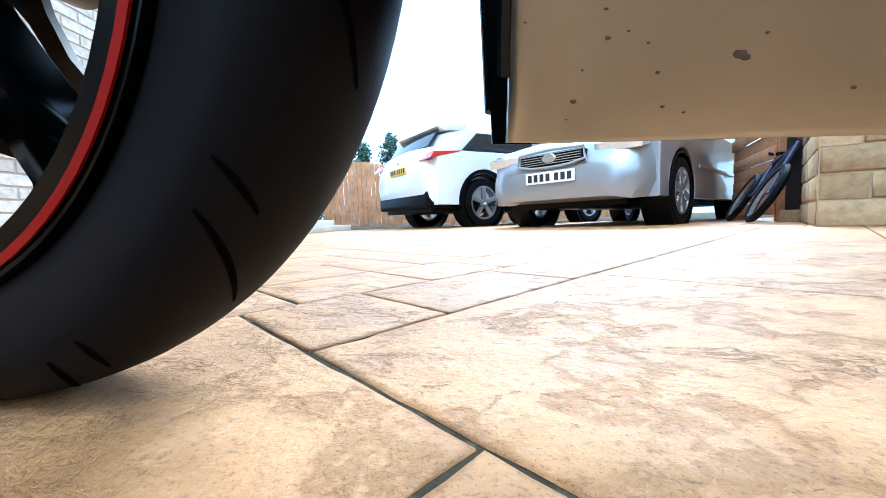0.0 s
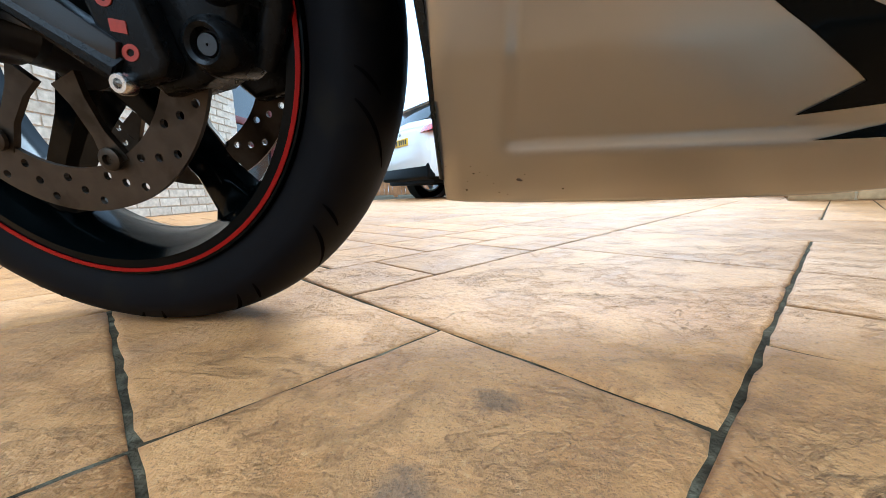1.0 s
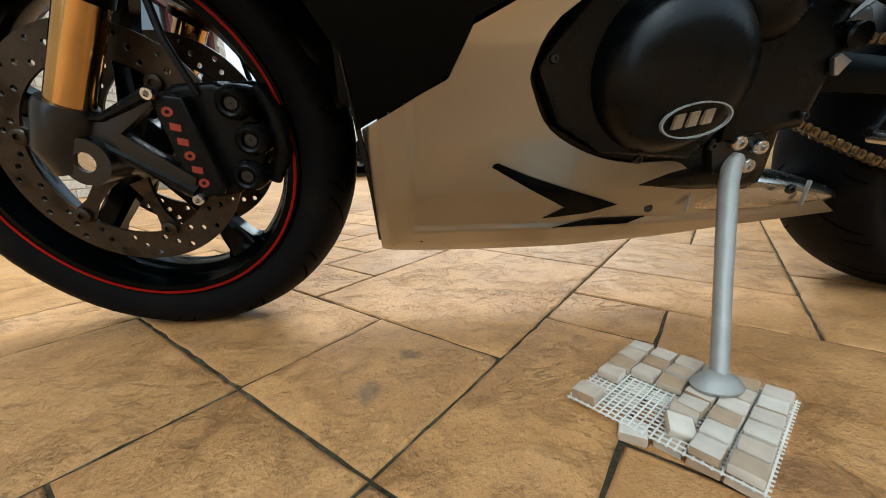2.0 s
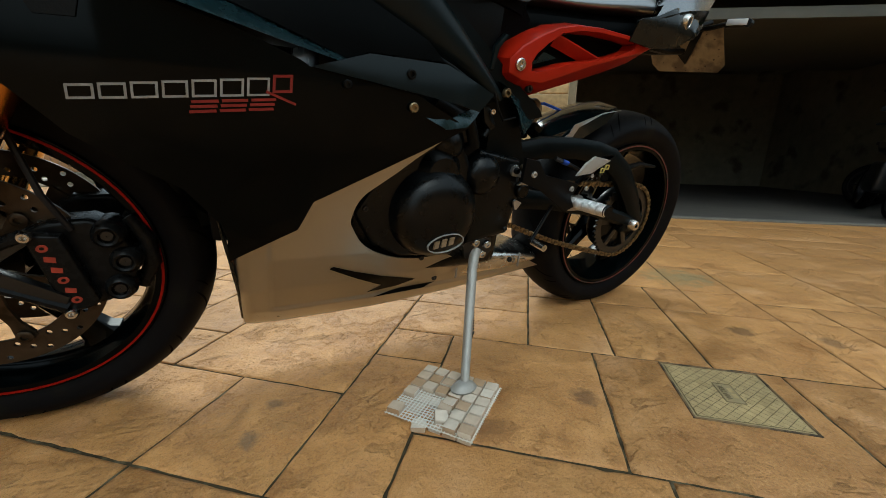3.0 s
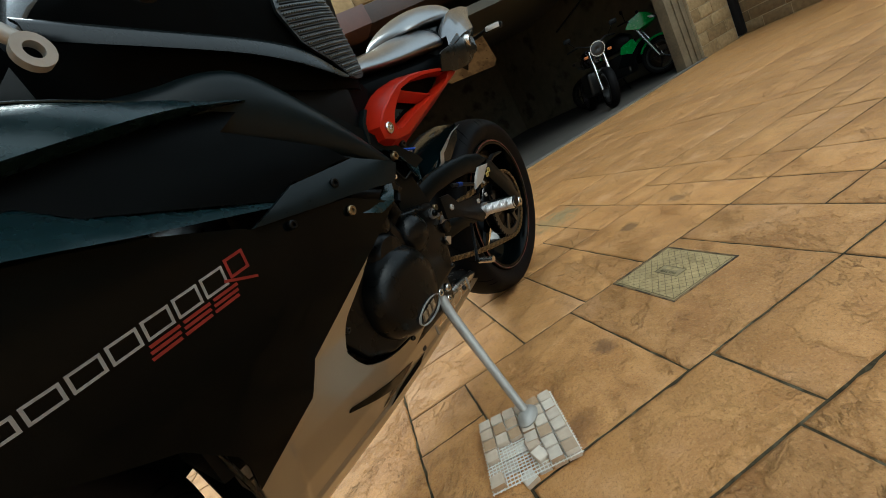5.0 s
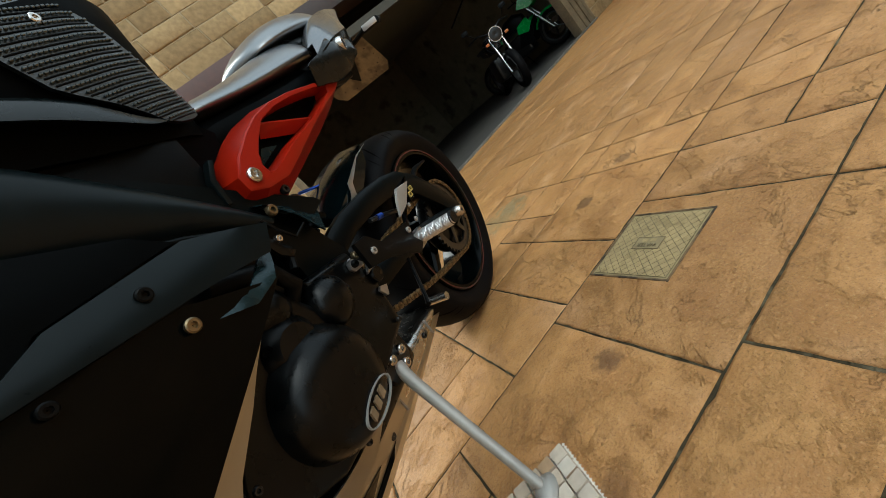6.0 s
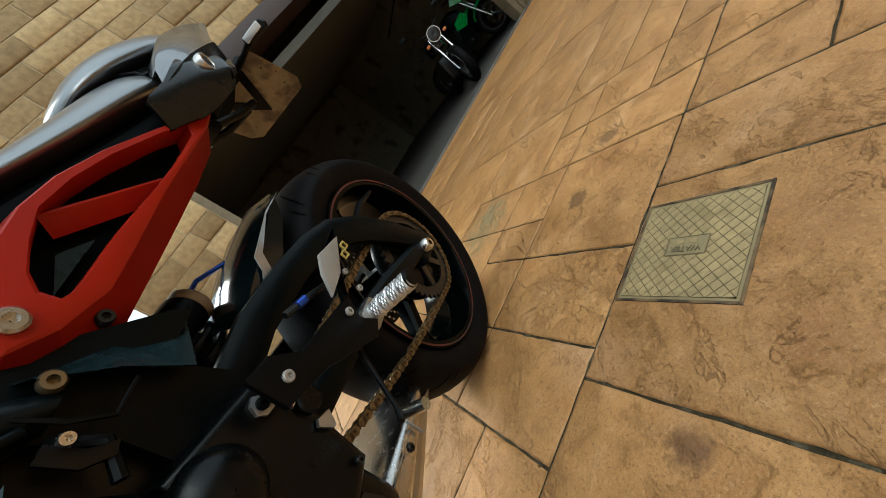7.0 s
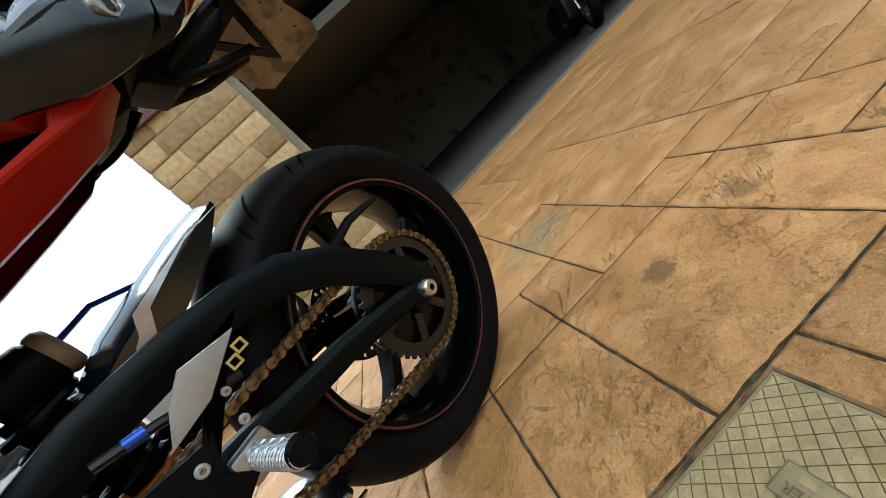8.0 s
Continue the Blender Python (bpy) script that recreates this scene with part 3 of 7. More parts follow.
def arched_flank(x0, x1, zlow, ztop, arches, y0, y1, n=26):
    """A car's side wall with true round wheel openings, as a prism."""
    pts = [(x0, ztop(x0)), (x0, zlow)]
    for ax, az, r in arches:
        a0 = math.asin(max(-1, min(1, (zlow - az) / r)))
        for k in range(13):
            a = math.pi - a0 - (math.pi - 2 * a0) * k / 12
            pts.append((ax + r * math.cos(a), az + r * math.sin(a)))
    pts += [(x1, zlow), (x1, ztop(x1))]
    for k in range(1, n):
        x = x1 + (x0 - x1) * k / n
        pts.append((x, ztop(x)))
    return prism(pts, y0, y1, 0.02)


def interp(table, x):
    return float(np.interp(x, [a for a, _ in table], [c for _, c in table]))


def build_white_suv(m):
    car = thing("suv", "white sports utility car parked with its tail to the drive", "car", "parked cars", m)
    # x forward, rear axle at 0, wheel radius 0.37
    belt = [(-0.95, 1.02), (-0.8, 1.10), (0.4, 1.14), (2.4, 1.08), (3.4, 0.98), (3.62, 0.78)]
    for s in (-1, 1):
        part("flank", arched_flank(-0.86, 3.55, 0.34, lambda x: interp(belt, x), ((0, 0.37, 0.47), (2.66, 0.37, 0.47)), s * 0.80, s * 0.925), CAR_WHITE, car)
        part("arch_trim", ring_prism([(0.50 * math.cos(a), 0.37 + 0.50 * math.sin(a)) for a in np.linspace(-0.1, math.pi + 0.1, 20)], [(0.455 * math.cos(a), 0.37 + 0.455 * math.sin(a)) for a in np.linspace(-0.1, math.pi + 0.1, 20)], s * 0.90, s * 0.935), BLACK_PLASTIC, car)
    rear = [car_ring(x, h, z0, z1) for x, h, z0, z1 in ((-0.98, 0.74, 0.55, 0.98), (-0.93, 0.84, 0.42, 1.06), (-0.80, 0.90, 0.36, 1.10), (-0.5, 0.90, 0.52, 1.12))]
    part("tailgate", loft(rear), CAR_WHITE, car)
    part("bumper_lower", box((-0.96, -0.80, 0.30), (-0.5, 0.80, 0.56), 0.06, seg=3), BLACK_PLASTIC, car)
    part("underbody", box((-0.85, -0.74, 0.24), (3.4, 0.74, 0.42), 0.03), BLACK_PLASTIC, car)
    part("body_core", box((-0.6, -0.80, 0.42), (3.4, 0.80, 1.0), 0.05), CAR_WHITE, car)
    cab = [car_ring(x, h, 1.02, z, 0.0) for x, h, z in ((-0.78, 0.76, 1.10), (-0.55, 0.73, 1.42), (-0.15, 0.70, 1.58), (0.8, 0.70, 1.64), (1.5, 0.70, 1.58), (2.3, 0.76, 1.10))]
    part("roof", loft(cab), CAR_WHITE, car)
    part("rear_window", prism([(-0.775, 1.20), (-0.585, 1.47), (-0.605, 1.48), (-0.805, 1.21)], -0.60, 0.60, 0.006), GLASS_DARK, car)
    part("tail_shoulder", loft([car_ring(x, h, 1.00, z, 0.0) for x, h, z in ((-0.90, 0.70, 1.10), (-0.82, 0.74, 1.20), (-0.55, 0.76, 1.24))]), CAR_WHITE, car)
    part("spoiler", prism([(-0.66, 1.50), (-0.62, 1.535), (-0.1, 1.605), (-0.1, 1.50), (-0.5, 1.47)], -0.64, 0.64, 0.015), CAR_WHITE, car)
    for s in (-1, 1):
        part("tail_lamp", prism([(-0.98, 0.98), (-0.55, 1.08), (-0.42, 1.12), (-0.9, 1.08)], s * 0.62, s * 0.935, 0.01), LAMP_RED, car)
        part("side_window", prism([(-0.3, 1.16), (0.0, 1.44), (1.3, 1.48), (1.9, 1.14)], s * 0.735, s * 0.775, 0.008), GLASS_DARK, car)
    plate = part("number_plate", box((-1.00, -0.26, 0.84), (-0.975, 0.26, 0.95), 0.004), PLATE_YELLOW, car)
    for k in range(7):
        y = -0.21 + k * 0.068 + (0.02 if k > 3 else 0)
        part("plate_bar", box((-1.004, y - 0.022, 0.86), (-1.001, y + 0.018, 0.93)), INK, plate)
    part("badge", box((-0.992, -0.03, 1.0), (-0.972, 0.03, 1.04), 0.01), STEEL, car)
    for x in (0, 2.66):
        for s in (-1, 1):
            car_wheel(car, x, s * 0.80, 0.37, 0.23)
    return car


def build_silver_mpv(m):
    car = thing("people_carrier", "silver people carrier parked with its nose to the drive", "car", "parked cars", m)
    # x forward, front axle at 0, wheel radius 0.32
    belt = [(-3.4, 0.95), (-1.6, 0.98), (0.1, 0.94), (0.55, 0.86), (0.75, 0.72)]
    for s in (-1, 1):
        part("flank", arched_flank(-3.3, 0.62, 0.26, lambda x: interp(belt, x), ((-2.7, 0.32, 0.40), (0, 0.32, 0.40)), s * 0.74, s * 0.87), CAR_SILVER, car)
    nose = [car_ring(x, h, z0, z1) for x, h, z0, z1 in ((0.40, 0.85, 0.30, 0.90), (0.62, 0.84, 0.26, 0.84), (0.78, 0.76, 0.25, 0.74), (0.86, 0.60, 0.28, 0.62), (0.88, 0.5, 0.33, 0.56))]
    part("bumper", loft(nose), CAR_SILVER, car)
    part("bonnet", loft([car_ring(x, h, 0.7, z) for x, h, z in ((-0.6, 0.80, 1.02), (0.1, 0.80, 0.98), (0.5, 0.76, 0.90), (0.74, 0.66, 0.76))]), CAR_SILVER, car)
    part("body_core", box((-3.2, -0.75, 0.34), (-0.42, 0.75, 0.96), 0.05), CAR_SILVER, car)
    part("underbody", box((-3.2, -0.6, 0.20), (0.6, 0.6, 0.30), 0.03), BLACK_PLASTIC, car)
    part("cabin", loft([car_ring(x, h, 0.92, z, 0.0) for x, h, z in ((-3.35, 0.72, 1.1), (-3.1, 0.68, 1.52), (-1.6, 0.68, 1.60), (-0.9, 0.68, 1.50), (0.0, 0.74, 0.98))]), CAR_SILVER, car)
    part("windscreen", prism([(-0.78, 1.48), (0.0, 1.02), (-0.06, 1.0), (-0.84, 1.46)], -0.6, 0.6, 0.01), GLASS_DARK, car)
    grille = part("grille", box((0.74, -0.34, 0.60), (0.895, 0.34, 0.72), 0.03, seg=3), BLACK_PLASTIC, car, "dark mesh grille with a bright rim")
    for k in range(5):
        part("grille_bar", box((0.885, -0.32, 0.615 + 0.022 * k), (0.902, 0.32, 0.622 + 0.022 * k)), STEEL, grille)
    part("grille_rim", tube([(0.90, -0.36, 0.62), (0.89, -0.34, 0.73), (0.87, 0, 0.75), (0.89, 0.34, 0.73), (0.90, 0.36, 0.62), (0.90, 0.2, 0.588), (0.905, 0, 0.58), (0.90, -0.2, 0.588), (0.90, -0.36, 0.62)], 0.014, 8), CAR_SILVER, grille)
    part("grille_badge", lathe([(-0.012, 0.001), (-0.012, 0.05), (0.0, 0.06)], n=24), STEEL, grille).matrix_basis = pose(0.905, 0, 0.665, 0, 0, 90) @ Matrix.Diagonal((1.3, 1, 0.75, 1))
    for s in (-1, 1):
        part("headlamp", prism([(0.50, 0.72), (0.80, 0.66), (0.83, 0.74), (0.52, 0.84)], s * 0.40, s * 0.80, 0.02), LAMP_CLEAR, car)
        fog = part("fog_lamp", lathe([(-0.02, 0.001), (-0.02, 0.05), (0.03, 0.06)], n=24), LAMP_CLEAR, car)
        fog.matrix_basis = pose(0.80, s * 0.60, 0.42, 0, 0, 90 - s * 25)
    for k in range(4):
        y = -0.36 + 0.24 * k
        part("air_intake", box((0.80, y - 0.105, 0.345), (0.885 - 0.02 * abs(k - 1.5), y + 0.105, 0.41), 0.012), BLACK_PLASTIC, car)
    plate = part("number_plate", box((0.885, -0.26, 0.435), (0.905, 0.26, 0.545), 0.004), PLATE_WHITE, car)
    for k in range(7):
        y = -0.21 + k * 0.066 + (0.025 if k > 3 else 0)
        part("plate_bar", box((0.9055, y - 0.020, 0.455), (0.909, y + 0.022, 0.525)), INK, plate)
    for s in (-1, 1):
        part("side_window", prism([(-3.0, 1.02), (-2.9, 1.44), (-1.0, 1.44), (-0.35, 1.02)], s * 0.70, s * 0.735, 0.008), GLASS_DARK, car)
        part("door_strip", box((-2.2, s * 0.865, 0.56), (-0.5, s * 0.88, 0.60), 0.006), CAR_SILVER, car)
        part("mirror", box((-0.45, s * 0.86, 1.0), (-0.3, s * 1.02, 1.12), 0.03), CAR_SILVER, car)
    for x in (-2.7, 0):
        for s in (-1, 1):
            car_wheel(car, x, s * 0.77, 0.32, 0.2, 6)
    return car


build_white_suv(pose(-0.56, 6.32, -0.007, 0, 0, 37.1))
build_silver_mpv(pose(1.103, 4.10, -0.007, 0, 0, 224.9))


# ---- the motorcycle, leaning on its side stand. Own axes: x to the rear, y to its right, z up
bike = thing("motorcycle", "black and graphite sport motorcycle leaning on its side stand", "motorcycle", m=pose(0, 0.079, 0, 0, 0, -2.24) @ pose(0, 0, 0, 11.1))
FRONT, REAR = Vector((-0.688, 0, 0.300)), Vector((0.688, 0, 0.312))


SPECK = mat("dried_mud", (0.055, 0.035, 0.02), 0.9, vary=0.4, scale=900)


def tyre_profile(half, rim, top, flat=0.3):
    pts = [(half * 0.72, rim), (half * 0.90, rim + (top - rim) * 0.28), (half, rim + (top - rim) * 0.52)]
    for k in range(1, 9):
        a = math.pi / 2 * k / 8
        pts.append((half * math.cos(a), rim + (top - rim) * (0.52 + 0.48 * math.sin(a))))
    return [(y, r) for y, r in pts] + [(-y, r) for y, r in pts[-2::-1]]


def tread_grooves(parent, c, half, rim, top, pairs=14):
    """Slanted tapering slots, laid just proud of the tread as dark channels, on both shoulders."""
    for side in (-1, 1):
        for k in range(pairs):
            for a0, sweep, p0, p1, w in ((0.0, 0.30, 0.30, 1.25, 0.0030), (0.22, 0.10, 0.75, 1.30, 0.0022)):
                bm = bmesh.new()
                rows = []
                for i in range(9):
                    f = i / 8
                    phi = p0 + (p1 - p0) * f
                    ang = 2 * math.pi * (k + (0.5 if side > 0 else 0)) / pairs + a0 + sweep * (f - 0.35 * f * f)
                    y, r = half * math.sin(phi) * side, rim + (top - rim) * (0.52 + 0.48 * math.cos(phi)) + 0.0005
                    wide = w * (0.25 + 0.75 * math.sin(math.pi * min(1, 0.12 + f * 0.85)))
                    rows.append([bm.verts.new((c[0] + r * math.cos(ang + d / r), c[1] + y, c[2] + r * math.sin(ang + d / r))) for d in (-wide, wide)])
                for a, b in zip(rows, rows[1:]):
                    bm.faces.new((a[0], a[1], b[1], b[0]))
                part("tread_groove", bm, GROOVE, parent)


def build_wheel(name, c, half, top, rimw, label, stripe):
    rim_r = 0.216
    w = part(name, lathe([(-rimw, rim_r + 0.014), (-rimw - 0.004, rim_r + 0.012), (-rimw - 0.004, rim_r - 0.004), (-rimw + 0.012, rim_r - 0.010), (-rimw * 0.4, rim_r - 0.019), (rimw * 0.4, rim_r - 0.019), (rimw - 0.012, rim_r - 0.010), (rimw + 0.004, rim_r - 0.004), (rimw + 0.004, rim_r + 0.012), (rimw, rim_r + 0.014)], c, 96), GLOSS_BLACK, bike, label)
    part("tyre", lathe(tyre_profile(half, rim_r, top), c, 128), RUBBER, w, "black road tyre with slanted grooves")
    for s in (-1, 1):
        part("rim_stripe", lathe([(s * (rimw + 0.0045), rim_r + 0.0050), (s * (rimw + 0.006), rim_r + 0.0050), (s * (rimw + 0.006), rim_r + 0.0090), (s * (rimw + 0.0045), rim_r + 0.0090)], c, 96), stripe, w)
    tread_grooves(w, c, half, rim_r, top)
    for k in range(5):
        a = 2 * math.pi * k / 5 + 1.012
        rings = []
        for r, wd, th in ((0.035, 0.024, 0.030), (0.09, 0.018, 0.022), (0.15, 0.017, 0.018), (0.185, 0.024, 0.02), (0.200, 0.040, 0.022)):
            rings.append([(r, -th, -wd * 0.6), (r, -th * 0.6, -wd), (r, th * 0.6, -wd), (r, th, -wd * 0.6), (r, th, wd * 0.6), (r, th * 0.6, wd), (r, -th * 0.6, wd), (r, -th, wd * 0.6)])
        bm = loft(rings)
        bm.transform(Matrix.Translation(c) @ Matrix.Rotation(a, 4, "Y"))
        part("spoke", bm, GLOSS_BLACK, w)
    part("hub", lathe([(-0.075, 0.012), (-0.075, 0.028), (-0.045, 0.034), (-0.03, 0.046), (0.03, 0.046), (0.045, 0.034), (0.075, 0.028), (0.075, 0.012)], c, 32), DARK_ALLOY, w)
    return w


def brake_disc(parent, c, y, r0, r1, per_row=26):
    """A thin ring with three rows of round drill holes."""
    bm = bmesh.new()

    def circle(cx, cz, r, n):
        vs = [bm.verts.new((cx + r * math.cos(2 * math.pi * k / n), y, cz + r * math.sin(2 * math.pi * k / n))) for k in range(n)]
        return [bm.edges.new((vs[k], vs[(k + 1) % n])) for k in range(n)]

    edges = circle(c[0], c[2], r0, 64) + circle(c[0], c[2], r1, 80)
    for row, share in enumerate((0.24, 0.5, 0.76)):
        r = r0 + (r1 - r0) * share
        for k in range(per_row):
            a = 2 * math.pi * (k + row / 3) / per_row
            edges += circle(c[0] + r * math.cos(a), c[2] + r * math.sin(a), 0.0040, 10)
    bmesh.ops.triangle_fill(bm, use_beauty=True, use_dissolve=False, edges=edges)
    out = bmesh.ops.extrude_face_region(bm, geom=bm.faces[:])
    for g in out["geom"]:
        if isinstance(g, bmesh.types.BMVert):
            g.co.y += 0.0045
    return part("brake_disc", bm, DISC_STEEL, parent, "drilled steel brake disc", angle=30)


STEER = Matrix.Translation(FRONT) @ pose(0, 0, 0, 0, 0, -1.94) @ Matrix.Translation(-FRONT)
fw = build_wheel("front_wheel", FRONT, 0.060, 0.300, 0.050, "black five-spoke front wheel with a red rim stripe", RED_STRIPE)
rw = build_wheel("rear_wheel", REAR, 0.090, 0.312, 0.076, "black five-spoke rear wheel with a dirty red rim stripe", DULL_STRIPE)
for s in (-1, 1):
    brake_disc(fw, FRONT, s * 0.068, 0.114, 0.155, 18)
    for k in range(6):
        a = math.pi / 3 * k + 0.2
        bm = loft([[(r, s * 0.066 - 0.003, -h), (r, s * 0.066 + 0.003, -h), (r, s * 0.066 + 0.003, h), (r, s * 0.066 - 0.003, h)] for r, h in ((0.040, 0.014), (0.060, 0.0085), (0.090, 0.0070), (0.106, 0.011), (0.118, 0.0135))])
        bm.transform(Matrix.Translation(FRONT) @ Matrix.Rotation(a, 4, "Y"))
        part("disc_carrier_arm", bm, DISC_STEEL, fw)
        bo = part("disc_bobbin", bolt_mesh(0.0105, 0.005), DISC_STEEL, fw)
        bo.matrix_basis = Matrix.Translation(FRONT + Vector((0.113 * math.cos(a), s * 0.071, -0.113 * math.sin(a))))
brake_disc(rw, REAR, 0.07, 0.072, 0.11, 20)


fw.matrix_basis = STEER


# fairings: depth tables give half widths by height and by length
def side_depth(x, z):
    w = interp([(0.14, 0.06), (0.22, 0.125), (0.30, 0.165), (0.40, 0.200), (0.52, 0.230), (0.60, 0.238), (0.68, 0.230), (0.74, 0.212), (0.80, 0.17), (0.95, 0.12)], z)
    return w * interp([(-0.85, 0.25), (-0.75, 0.55), (-0.62, 0.82), (-0.45, 0.97), (-0.25, 1.0), (0.0, 0.92), (0.2, 0.8), (0.4, 0.6)], x)


def pan_depth(x, z):
    """The belly: drawn in to a keel, with a sunken field edged by a soft crease."""
    w = interp([(0.13, 0.062), (0.155, 0.083), (0.185, 0.104), (0.25, 0.140), (0.32, 0.165), (0.42, 0.190), (0.58, 0.212)], z)
    w *= interp([(-0.40, 0.86), (-0.30, 0.97), (-0.1, 1.0), (0.12, 0.88), (0.42, 0.62)], x)
    edge = interp([(-0.33, 0), (-0.308, 0), (-0.303, 1), (0.25, 1), (0.33, 0)], x) * interp([(0, 0), (0.1860, 0), (0.1930, 1), (0.6, 1)], z)
    front = interp([(-0.37, 0.018), (-0.352, 0.004), (-0.34, 0.0)], x)
    return w - 0.0055 * edge - front


def ribbon(upper, lower, thick=0.004):
    """A strip between two lines of points, with thickness inwards."""
    bm = bmesh.new()
    a = [[bm.verts.new(p) for p in row] for row in (upper, lower)]
    c = [[bm.verts.new((p[0], p[1] - math.copysign(thick, p[1]), p[2])) for p in row] for row in (upper, lower)]
    n = len(upper)
    for k in range(n - 1):
        bm.faces.new((a[0][k], a[0][k + 1], a[1][k + 1], a[1][k]))
        bm.faces.new((c[0][k], c[1][k], c[1][k + 1], c[0][k + 1]))
        bm.faces.new((a[0][k], c[0][k], c[0][k + 1], a[0][k + 1]))
        bm.faces.new((a[1][k], a[1][k + 1], c[1][k + 1], c[1][k]))
    for k in (0, n - 1):
        bm.faces.new((a[0][k], a[1][k], c[1][k], c[0][k]))
    return bm


def ease(rows, n=4):
    """More rows between the given ones, on a smooth curve through them."""
    rows = [np.array(r, float) for r in rows]
    out = []
    for i in range(len(rows) - 1):
        a, b, c, d = rows[max(i - 1, 0)], rows[i], rows[i + 1], rows[min(i + 2, len(rows) - 1)]
        for k in range(n):
            t = k / n
            out.append(0.5 * (2 * b + (c - a) * t + (2 * a - 5 * b + 4 * c - d) * t * t + (3 * b - a - 3 * c + d) * t ** 3))
    return out + [rows[-1]]


def strip(lines, thick=0.003, n=4):
    """A curved panel through several lines of points of equal count, with thickness."""
    rows = [ease(line, n) for line in lines]
    bm = bmesh.new()
    vs = [[bm.verts.new(p) for p in row] for row in rows]
    for a, c in zip(vs, vs[1:]):
        for k in range(len(a) - 1):
            bm.faces.new((a[k], a[k + 1], c[k + 1], c[k]))
    bmesh.ops.recalc_face_normals(bm, faces=bm.faces[:])
    bmesh.ops.solidify(bm, geom=bm.faces[:], thickness=thick)
    return bm


PAN = [(-0.355, 0.1435), (-0.338, 0.1425), (-0.20, 0.139), (-0.05, 0.140), (0.08, 0.150), (0.22, 0.166), (0.41, 0.180), (0.33, 0.222), (0.20, 0.248), (0.09, 0.268), (0.046, 0.287), (-0.022, 0.288), (-0.082, 0.302), (-0.14, 0.333), (-0.168, 0.375), (-0.173, 0.400), (-0.152, 0.444), (-0.068, 0.506), (0.018, 0.562), (-0.10, 0.505), (-0.238, 0.437), (-0.262, 0.388), (-0.29, 0.374), (-0.361, 0.334), (-0.357, 0.25)]


def smooth_run(outline, first, last, n=4):
    """Rounds the corners of an outline between two of its points, with a curve through them."""
    out = []
    for i, p in enumerate(outline):
        out.append(p)
        if first <= i < last:
            a, b, c, d = (Vector(outline[(i + k) % len(outline)]) for k in (-1, 0, 1, 2))
            for k in range(1, n):
                t = k / n
                q = 0.5 * ((2 * b) + (c - a) * t + (2 * a - 5 * b + 4 * c - d) * t * t + (3 * b - a - 3 * c + d) * t ** 3)
                out.append((q.x, q.y))
    return out


PAN = smooth_run(PAN, 9, 16)
MAIN = [(-0.363, 0.337), (-0.29, 0.377), (-0.264, 0.391), (-0.241, 0.440), (-0.102, 0.508), (0.020, 0.566), (-0.004, 0.572), (-0.09, 0.608), (-0.246, 0.628), (-0.256, 0.634), (-0.35, 0.667), (-0.45, 0.690), (-0.516, 0.704), (-0.66, 0.725), (-0.60, 0.625), (-0.537, 0.572), (-0.500, 0.530), (-0.403, 0.464), (-0.378, 0.425), (-0.367, 0.408), (-0.362, 0.380)]
UPPER = [(-0.516, 0.731), (-0.39, 0.717), (-0.36, 0.695), (-0.186, 0.642), (-0.165, 0.656), (-0.037, 0.659), (-0.067, 0.684), (-0.200, 0.738), (-0.14, 0.768), (-0.39, 0.752), (-0.60, 0.752), (-0.74, 0.77), (-0.68, 0.738)]
NOSE = [(-0.76, 0.775), (-0.60, 0.757), (-0.39, 0.765), (-0.25, 0.757), (-0.32, 0.779), (-0.41, 0.785), (-0.50, 0.792), (-0.60, 0.88), (-0.72, 0.95), (-0.86, 0.88), (-0.84, 0.81)]
INSERT = [(-0.244, 0.628), (-0.163, 0.654), (-0.035, 0.656), (0.058, 0.621), (0.03, 0.592), (-0.02, 0.601), (-0.09, 0.610)]
BLADE = [(-0.11, 0.592), (-0.03, 0.575), (0.02, 0.592), (0.055, 0.600), (0.01, 0.566), (-0.03, 0.560)]
